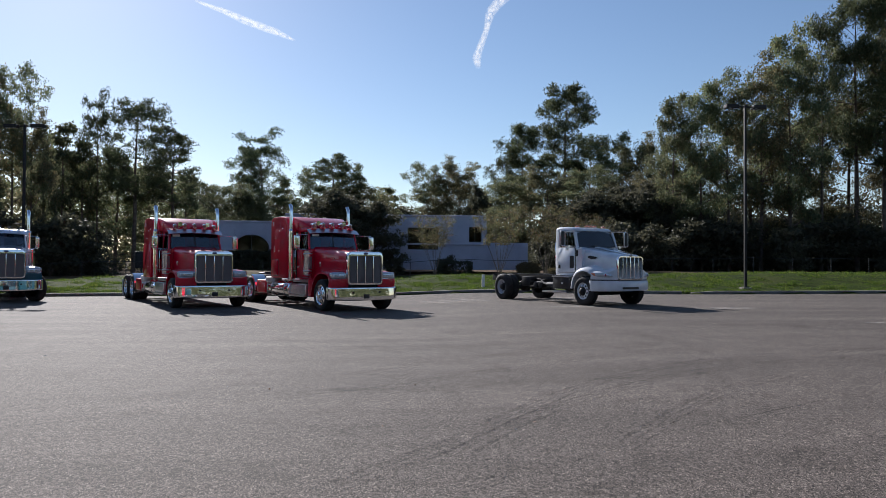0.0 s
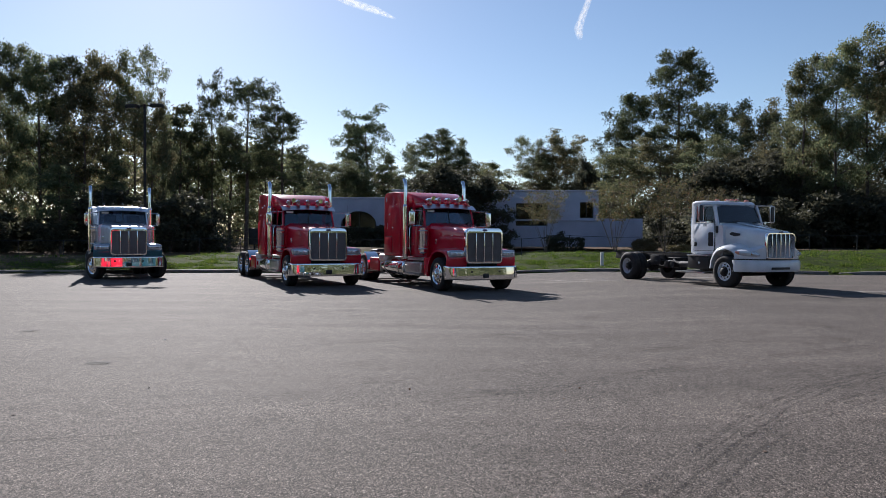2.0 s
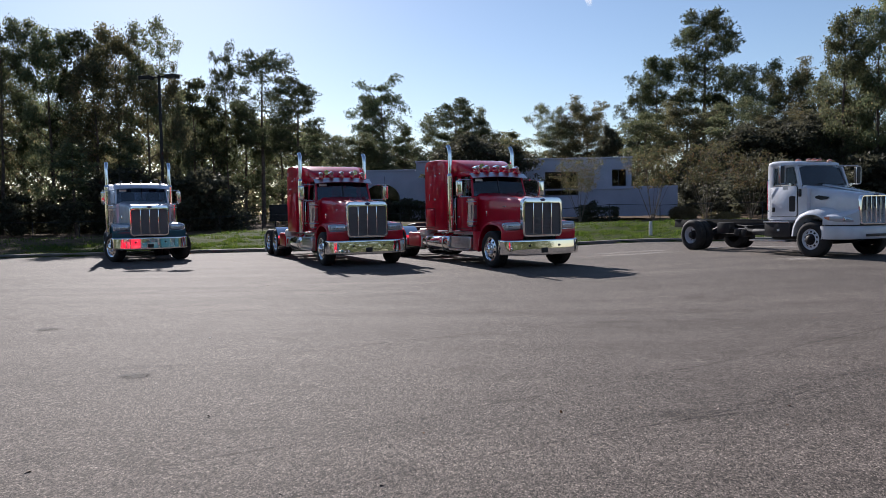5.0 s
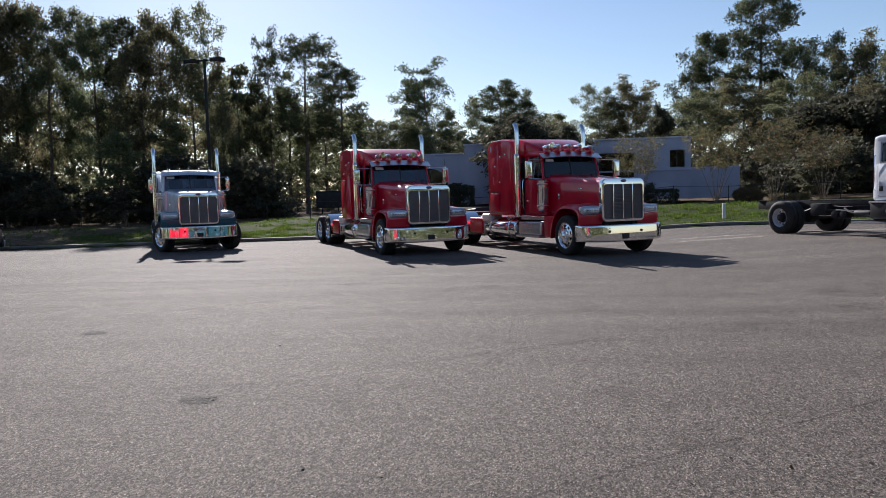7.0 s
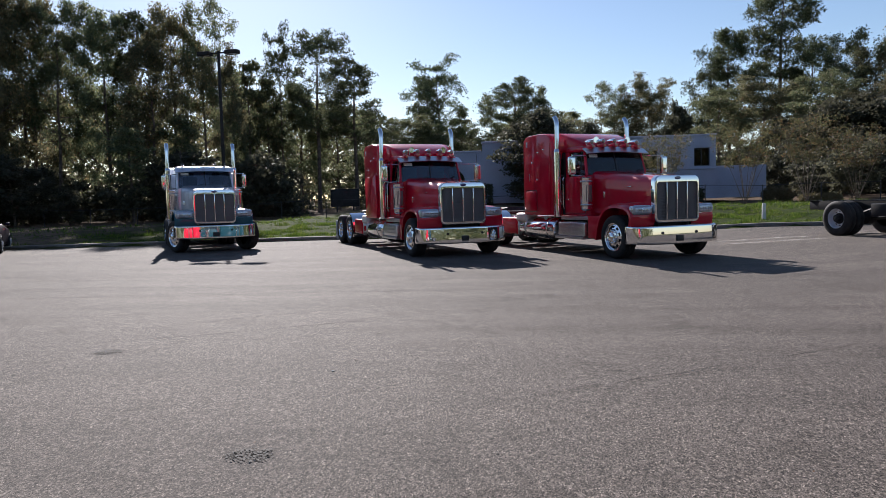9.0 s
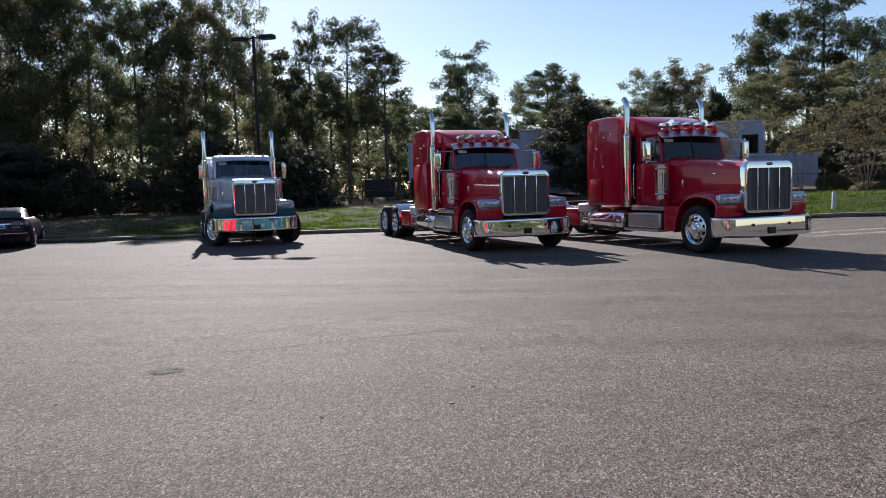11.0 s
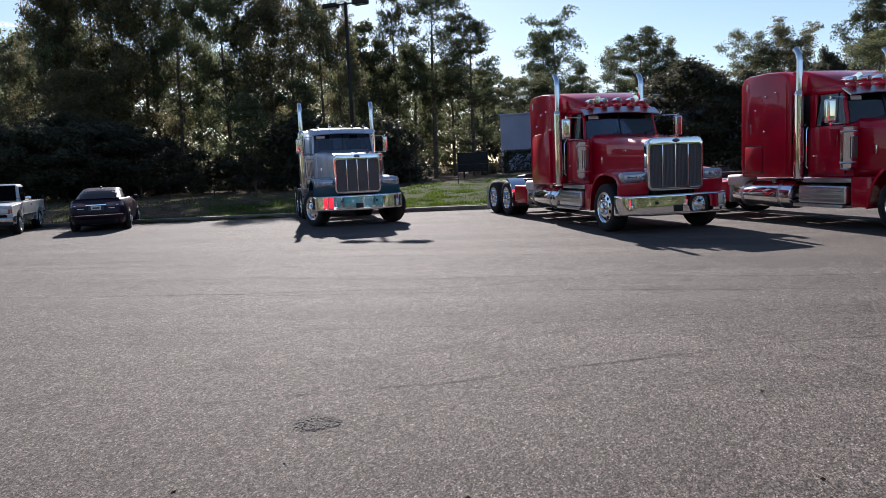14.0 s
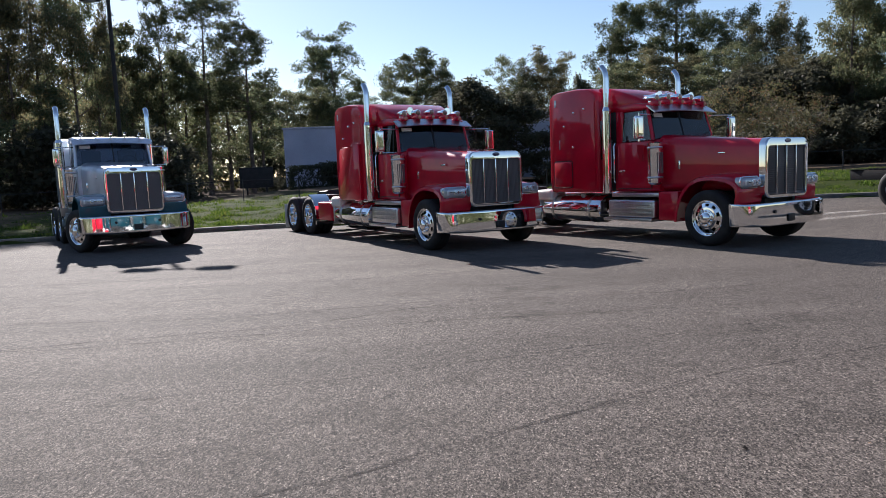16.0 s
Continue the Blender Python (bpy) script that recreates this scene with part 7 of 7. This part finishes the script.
def light_pole(x, y, h, turn):
    z = float(land_z(x, y))
    p = thing("light_pole", pose(x, y, z, 0, 0, turn), "dark bronze parking-lot light pole with two heads", "street lamp", "parking lot light poles")
    bm = bm_new()
    box(bm, -0.22, 0.22, -0.22, 0.22, -0.2, 0.12, 0.02)
    part("base", bm, "concrete", p)
    bm = bm_new()
    box(bm, -0.062, 0.062, -0.062, 0.062, 0.12, h, 0.012, taper=(0.01, 0.01))
    box(bm, -0.14, 0.14, -0.14, 0.14, 0.12, 0.16, 0.01)
    part("pole", bm, "pole", p)
    for s in (-1, 1):
        bm = bm_new()
        box(bm, s * 0.22 - 0.2, s * 0.22 + 0.2, -0.03, 0.03, h - 0.12, h - 0.06, 0.006)
        arm = part("arm", bm, "pole", p)
        bm = bm_new()
        box(bm, s * 0.72 - 0.33, s * 0.72 + 0.33, -0.2, 0.2, h - 0.2, h + 0.0, 0.05, 3)
        part("lamp_head", bm, "pole", arm)
        bm = bm_new()
        box(bm, s * 0.72 - 0.27, s * 0.72 + 0.27, -0.15, 0.15, h - 0.206, h - 0.196)
        part("lamp_lens", bm, "lens", arm)


light_pole(-20.5, 39.0, 8.25, -8)
light_pole(16.4, 34.0, 9.35, 0)

bm = bm_new()
box(bm, -0.08, 0.08, -0.05, 0.05, -0.1, 0.75, 0.02, taper=(0.01, 0.005))
post = part("marker_post", bm, "flap", None)
post.matrix_world = pose(3.4, 36.4, float(land_z(3.4, 36.4)) - 0.1)
tagged(post, "short white marker post on the grass bank", "post")


# ---- parked vehicles ----
flag(semi_truck(pose(-2.987, 24.025, 0, 0, 0, 29.6), "red", "red", "bright red semi truck with tall sleeper and chrome stacks", lean=0.021))
semi_truck(pose(-8.2, 25.617, 0, 0, 0, 28.8), "red", "red", "red semi truck with chrome bumper and tall sleeper", fairing=True, lean=0.035)
semi_truck(pose(-16.61, 28.86, 0, 0, 0, 31.0), "silver", "teal", "silver and teal semi truck with flat-roofed sleeper", tall=False, deck="silver", lean=0.069, bow=0.0, steer=24, lift=0.06)
cab_chassis(pose(5.94, 24.04, 0.15, 0, 0, 24.1), "white medium truck cab on a bare black chassis")
sedan(pose(-26.3, 30.2, 0, 0, 0, 212) @ Matrix.Scale(0.94, 4), "dark plum sedan parked at the kerb")
pickup(pose(-28.72, 27.7, 0, 0, 0, 32) @ Matrix.Scale(0.935, 4), "old square pale two-tone pickup truck parked beside the sedan")
# seen only in the chrome: a row of trucks across the lot
for x, y, colour in ((-1.1, -7.8, "red"), (3.9, -8.0, "red"), (8.9, -8.2, "aqua"), (13.9, -8.4, "aqua")):
    semi_truck(pose(x, y, float(lot_z(x)), 0, 0, -59), colour, colour, colour + " semi truck parked across the lot", deck=colour)


# ---- marks on the asphalt ----
def pitted(x, y, r, seed):
    """A worn spot: many small dark pits in a rough ring."""
    rn = random.Random(seed)
    bm = bm_new()
    for k in range(240):
        a = rn.uniform(0, 6.28)
        q = r * math.sqrt(rn.uniform(0, 1)) * (1.0 if k % 4 else 1.25)
        cx, cy, w = x + q * math.cos(a), y + 0.8 * q * math.sin(a), rn.uniform(0.004, 0.011)
        ring = [bm.verts.new((cx + w * rn.uniform(0.6, 1.5) * math.cos(b), cy + w * rn.uniform(0.5, 1.2) * math.sin(b), float(lot_z(cx)) + 0.007)) for b in (k2 * 1.047 for k2 in range(6))]
        bm.faces.new(ring)
    tagged(part("worn_spot", bm, "crack", None, smooth=None), "dark pitted round spot worn into the asphalt", "pavement mark", kind="structure")


def faint(name, color, share):
    """A thin film that only partly covers what lies under it."""
    m = mat(name, color, 0.9, spec=0.2)
    nt = m.node_tree
    v = coords(m)
    n = noise_tex(m, v, 5.0, 6, 0.7)
    r = ramp(m, n, 0, [(0.35, (0, 0, 0)), (0.65, (share, share, share))])
    wire(m, r, 0, bsdf(m), "Alpha")
    return m


M["skid"] = faint("tyre mark", (0.04, 0.037, 0.037), 0.32)
M["scuff"] = faint("faint scuff", (0.05, 0.046, 0.045), 0.17)
M["chalk"] = faint("pale wear", (0.5, 0.46, 0.41), 0.62)
M["seam"] = faint("hairline crack", (0.028, 0.026, 0.025), 0.58)
M["stain"] = faint("dark oily stain", (0.03, 0.028, 0.027), 0.6)


def litter():
    """Dry leaf bits and dark chips lying about on the lot."""
    rng = np.random.default_rng(77)
    spots = [(-6.0, 9.0, 5.0, 4.0, 90), (1.5, 9.0, 3.0, 3.0, 50), (-2.9, 8.6, 0.9, 0.35, 26), (0.6, 9.9, 0.35, 0.12, 14), (3.4, 12.5, 1.6, 0.5, 24), (-1.0, 14.0, 2.4, 0.6, 20), (-8.0, 16.0, 10.0, 7.0, 70), (4.0, 30.0, 8.0, 1.6, 90), (-20.0, 29.5, 7.0, 1.2, 60)]
    xy = np.concatenate([np.stack([rng.normal(x, sx, n), rng.normal(y, sy, n)], 1) for x, y, sx, sy, n in spots])
    n = len(xy)
    c = np.stack([xy[:, 0], xy[:, 1], 0.17 * smooth(-2, 3.5, xy[:, 0]) + 0.009], 1)
    a = rng.uniform(0, 6.28, n)
    r = rng.uniform(0.007, 0.02, n) * np.where(rng.random(n) < 0.12, 1.6, 1.0)
    u = np.stack([np.cos(a), np.sin(a), rng.uniform(-0.15, 0.5, n)], 1) * r[:, None]
    w = np.stack([-np.sin(a), np.cos(a), rng.uniform(-0.15, 0.5, n)], 1) * (r * rng.uniform(0.35, 0.8, n))[:, None]
    v = np.stack([c - u, c + w, c + u, c - w], 1).reshape(-1, 3)
    tagged(link_mesh("leaf_litter", mesh_np("leaf_litter", v, np.arange(4 * n).reshape(-1, 4)), None, M["litter"]), "scattered dry brown leaf bits on the asphalt", "litter", kind="stuff")


litter()


def paper_scrap(x, y, r, seed):
    rn = random.Random(seed)
    bm = bm_new()
    bmesh.ops.create_icosphere(bm, subdivisions=2, radius=r)
    for v in bm.verts:
        v.co = Vector((v.co.x * 1.6, v.co.y, v.co.z * 0.5)) * rn.uniform(0.6, 1.25)
    low = min(v.co.z for v in bm.verts)
    ob = part("paper_scrap", bm, "paper", None, smooth=None)
    ob.matrix_world = pose(x, y, float(lot_z(x)) - low, 0, 0, 25)
    tagged(ob, "small crumpled white scrap lying on the asphalt", "litter")


paper_scrap(-7.98, 12.2, 0.01, 4)
pitted(-7.92, 10.0, 0.14, 1)
pitted(-10.73, 13.06, 0.16, 2)
blotch("stain", -7.92, 10.0, 0.17, 0.12, "stain", "dark stain on the asphalt", 0.003, 3)
blotch("stain", -10.73, 13.06, 0.18, 0.15, "stain", "dark stain on the asphalt", 0.003, 4)


def bowed(pts, off):
    """The same line, moved aside by off metres."""
    out = []
    for k, p in enumerate(pts):
        q, r = pts[max(k - 1, 0)], pts[min(k + 1, len(pts) - 1)]
        w = Vector((r[0] - q[0], r[1] - q[1])).normalized()
        out.append((p[0] - w.y * off, p[1] + w.x * off))
    return out


ARCS = [[(-2.9, 4.3), (-2.28, 5.08), (-1.6, 5.85), (-1.09, 6.62), (-0.19, 7.76), (0.65, 8.6), (1.9, 9.4), (3.4, 10.1), (6.5, 11.0)], [(-1.9, 5.1), (-1.4, 5.85), (-0.9, 6.55), (-0.19, 7.28), (0.55, 7.9), (1.8, 8.7), (4.0, 9.6)],
        [(-2.98, 8.46), (-2.05, 8.8), (-1.35, 9.4), (-0.85, 9.73), (0.2, 10.2), (1.1, 10.6), (3.0, 11.3)], [(-0.24, 5.33), (0.55, 6.31), (1.48, 7.22), (3.0, 8.3)]]
for k, arc in enumerate(ARCS):
    for off, wide in ((-0.11, 0.05), (0.0, 0.028), (0.1, 0.07)):
        strip("tyre_mark", bowed(arc, off), wide, "skid", "faint curved dark tyre mark on the asphalt", 0.003 + 0.0005 * k, 10 + k, 0.25)
FAINT = [[(-8.6, 10.25), (-7.82, 10.43), (-7.35, 10.52), (-6.84, 10.9), (-6.38, 11.27), (-5.42, 11.81), (-4.0, 12.5)], [(-8.05, 11.25), (-7.6, 11.5), (-7.28, 11.73)], [(-12.57, 13.92), (-12.06, 14.17), (-11.5, 14.3), (-10.91, 14.57), (-10.36, 14.99), (-9.16, 15.89)]]
for k, arc in enumerate(FAINT):
    strip("tyre_mark", arc, 0.13, "scuff", "faint dark scuff on the asphalt", 0.003, 20 + k, 0.05)
CRACKS = [[(-9.5, 5.6), (-5.69, 6.76), (-5.24, 7.0), (-4.65, 7.4), (-4.0, 7.75), (-3.2, 8.2), (-2.5, 8.57), (-1.6, 9.1)], [(-1.92, 4.38), (-1.39, 4.66), (-0.84, 4.96), (-0.24, 5.33), (0.22, 5.65), (0.94, 5.98), (1.71, 6.3), (2.63, 6.73)], [(-5.6, 11.7), (-4.5, 12.4), (-3.5, 12.94), (-2.74, 13.45), (-1.8, 13.93), (-0.73, 14.5), (0.2, 14.8)], [(-10.47, 13.76), (-9.66, 14.25), (-8.82, 14.68), (-8.15, 15.04), (-7.57, 15.43)], [(-1.19, 9.34), (-1.12, 9.3), (-1.05, 9.25)], [(-6.4, 7.4), (-5.4, 8.0), (-4.5, 8.7), (-3.2, 9.6), (-2.3, 10.2), (2, 13)],
          [(-18, 14.6), (-13.8, 15.2), (-10.1, 15.9), (-6.4, 17.0), (0, 20)], [(-15, 17.4), (-12.5, 17.8), (-11.1, 18.0), (-9.6, 18.7), (-7.7, 19.6)], [(-12, 13.2), (-10.1, 14.0), (-9.3, 14.4), (-8.3, 15.0), (-7.3, 15.5), (-4.0, 16.4)], [(-20, 22.2), (-16.4, 22.4), (-13.7, 22.5), (-11.3, 22.6)], [(-24, 24.5), (-19, 25.2), (-14, 25.3)], [(-26, 20), (-19, 20.2), (-14, 20.6)]]
rnd = random.Random(12)
for k in range(9):
    # hairlines across the far half of the lot
    y, x0 = 17.2 + 1.25 * k, rnd.uniform(-27, -17)
    CRACKS.append([(x0 + 2.4 * q, y + 0.1 * q + rnd.uniform(-0.22, 0.22)) for q in range(rnd.randint(4, 8))])
for k, line in enumerate(CRACKS):
    strip("crack", line, 0.022 if line[0][1] < 15 else 0.035, "seam", "thin dark crack across the asphalt", 0.004, 30 + k, 1.3)
for k, (x, y, rx, ry) in enumerate(((4.25, 22.9, 0.75, 0.45), (9.2, 21.9, 1.3, 0.35), (0.85, 28.3, 1.6, 0.3), (0.8, 27.2, 1.7, 0.22), (5.6, 29.0, 2.2, 0.3), (10.8, 16.2, 1.0, 0.16))):
    blotch("worn_patch", x, y, rx, ry, "chalk", "pale worn patch on the asphalt", 0.006, 50 + k)


def contrail(ways, widths, seed):
    """A long thin cloud far off in the sky, along the given directions; widths in metres."""
    far, n = 3000.0, 48
    ways = np.array(ways)
    k = np.linspace(0, len(ways) - 1, n)
    line = np.stack([np.interp(k, range(len(ways)), ways[:, c]) for c in range(3)], 1)
    for _ in range(3):
        line[1:-1] = (line[:-2] + 2 * line[1:-1] + line[2:]) / 4
    line = line / np.linalg.norm(line, axis=1)[:, None] * far
    w = np.interp(k, range(len(ways)), widths)
    along = np.gradient(line, axis=0)
    across = np.cross(line, along)
    across /= np.linalg.norm(across, axis=1)[:, None]
    js = np.linspace(-1, 1, 7)
    v = (line[:, None] + across[:, None] * (w[:, None] * js)[:, :, None]).reshape(-1, 3)
    f = [(i * 7 + j, i * 7 + j + 1, (i + 1) * 7 + j + 1, (i + 1) * 7 + j) for i in range(n - 1) for j in range(6)]
    me = mesh_np("vapour_trail", v, f)
    uv = me.uv_layers.new(name="along")
    grid = np.stack([np.repeat(np.linspace(0, 1, n), 7), np.tile(js, n)], 1)
    uv.data.foreach_set("uv", grid[np.array(f).ravel()].astype(np.float32).ravel())
    mt = bpy.data.materials.new("thin cloud")
    mt.use_nodes = True
    nt = mt.node_tree
    nt.nodes.clear()
    out = nt.nodes.new("ShaderNodeOutputMaterial")
    um = nt.nodes.new("ShaderNodeUVMap")
    um.uv_map = "along"
    sp = nt.nodes.new("ShaderNodeSeparateXYZ")
    nt.links.new(um.outputs[0], sp.inputs[0])
    mp = nt.nodes.new("ShaderNodeMapping")
    mp.inputs["Scale"].default_value = (14, 1.0, 1)
    mp.inputs["Location"].default_value = (seed * 7.1, 0, 0)
    nt.links.new(um.outputs[0], mp.inputs[0])
    ns = nt.nodes.new("ShaderNodeTexNoise")
    ns.inputs["Scale"].default_value, ns.inputs["Detail"].default_value = 1.5, 5
    nt.links.new(mp.outputs[0], ns.inputs["Vector"])

    def calc(op, a, b):
        q = nt.nodes.new("ShaderNodeMath")
        q.operation = op
        for i, val in enumerate((a, b)):
            if isinstance(val, (int, float)):
                q.inputs[i].default_value = val
            else:
                nt.links.new(val, q.inputs[i])
        return q.outputs[0]

    side = calc("SUBTRACT", 1.0, calc("MULTIPLY", sp.outputs[1], sp.outputs[1]))
    ends = calc("MINIMUM", calc("MULTIPLY", calc("MULTIPLY", sp.outputs[0], calc("SUBTRACT", 1.0, sp.outputs[0])), 14.0), 1.0)
    body = calc("MINIMUM", calc("MAXIMUM", calc("MULTIPLY", calc("SUBTRACT", ns.outputs[0], 0.28), 2.6), 0.0), 0.75)
    al = calc("MULTIPLY", calc("MULTIPLY", side, ends), body)
    tr, em, mx = nt.nodes.new("ShaderNodeBsdfTransparent"), nt.nodes.new("ShaderNodeBsdfTranslucent"), nt.nodes.new("ShaderNodeMixShader")
    em.inputs[0].default_value = (0.42, 0.43, 0.44, 1)
    nt.links.new(al, mx.inputs[0])
    nt.links.new(tr.outputs[0], mx.inputs[1])
    nt.links.new(em.outputs[0], mx.inputs[2])
    nt.links.new(mx.outputs[0], out.inputs[0])
    me.materials.append(mt)
    tagged(new("vapour_trail", me), "thin white vapour trail in the blue sky", "cloud", kind="structure")


contrail([(-0.2214, 0.9194, 0.325), (-0.1854, 0.9304, 0.3161), (-0.1585, 0.9385, 0.3069), (-0.1236, 0.9466, 0.2976), (-0.0987, 0.9524, 0.2885)], [4, 12, 17, 15, 4], 1)
contrail([(0.1858, 0.9152, 0.3576), (0.1639, 0.9261, 0.3397), (0.1543, 0.9318, 0.3286), (0.1522, 0.9368, 0.3151), (0.1498, 0.9405, 0.3048), (0.142, 0.9487, 0.2826), (0.1395, 0.9517, 0.2735), (0.1431, 0.955, 0.2599)], [24, 22, 21, 15, 13, 16, 20, 10], 2)
contrail([(-0.78, 0.6, 0.187), (-0.7252, 0.6634, 0.1845), (-0.7033, 0.6872, 0.1822), (-0.6875, 0.7031, 0.1815), (-0.6735, 0.7173, 0.1787)], [12, 12, 12, 10, 5], 3)
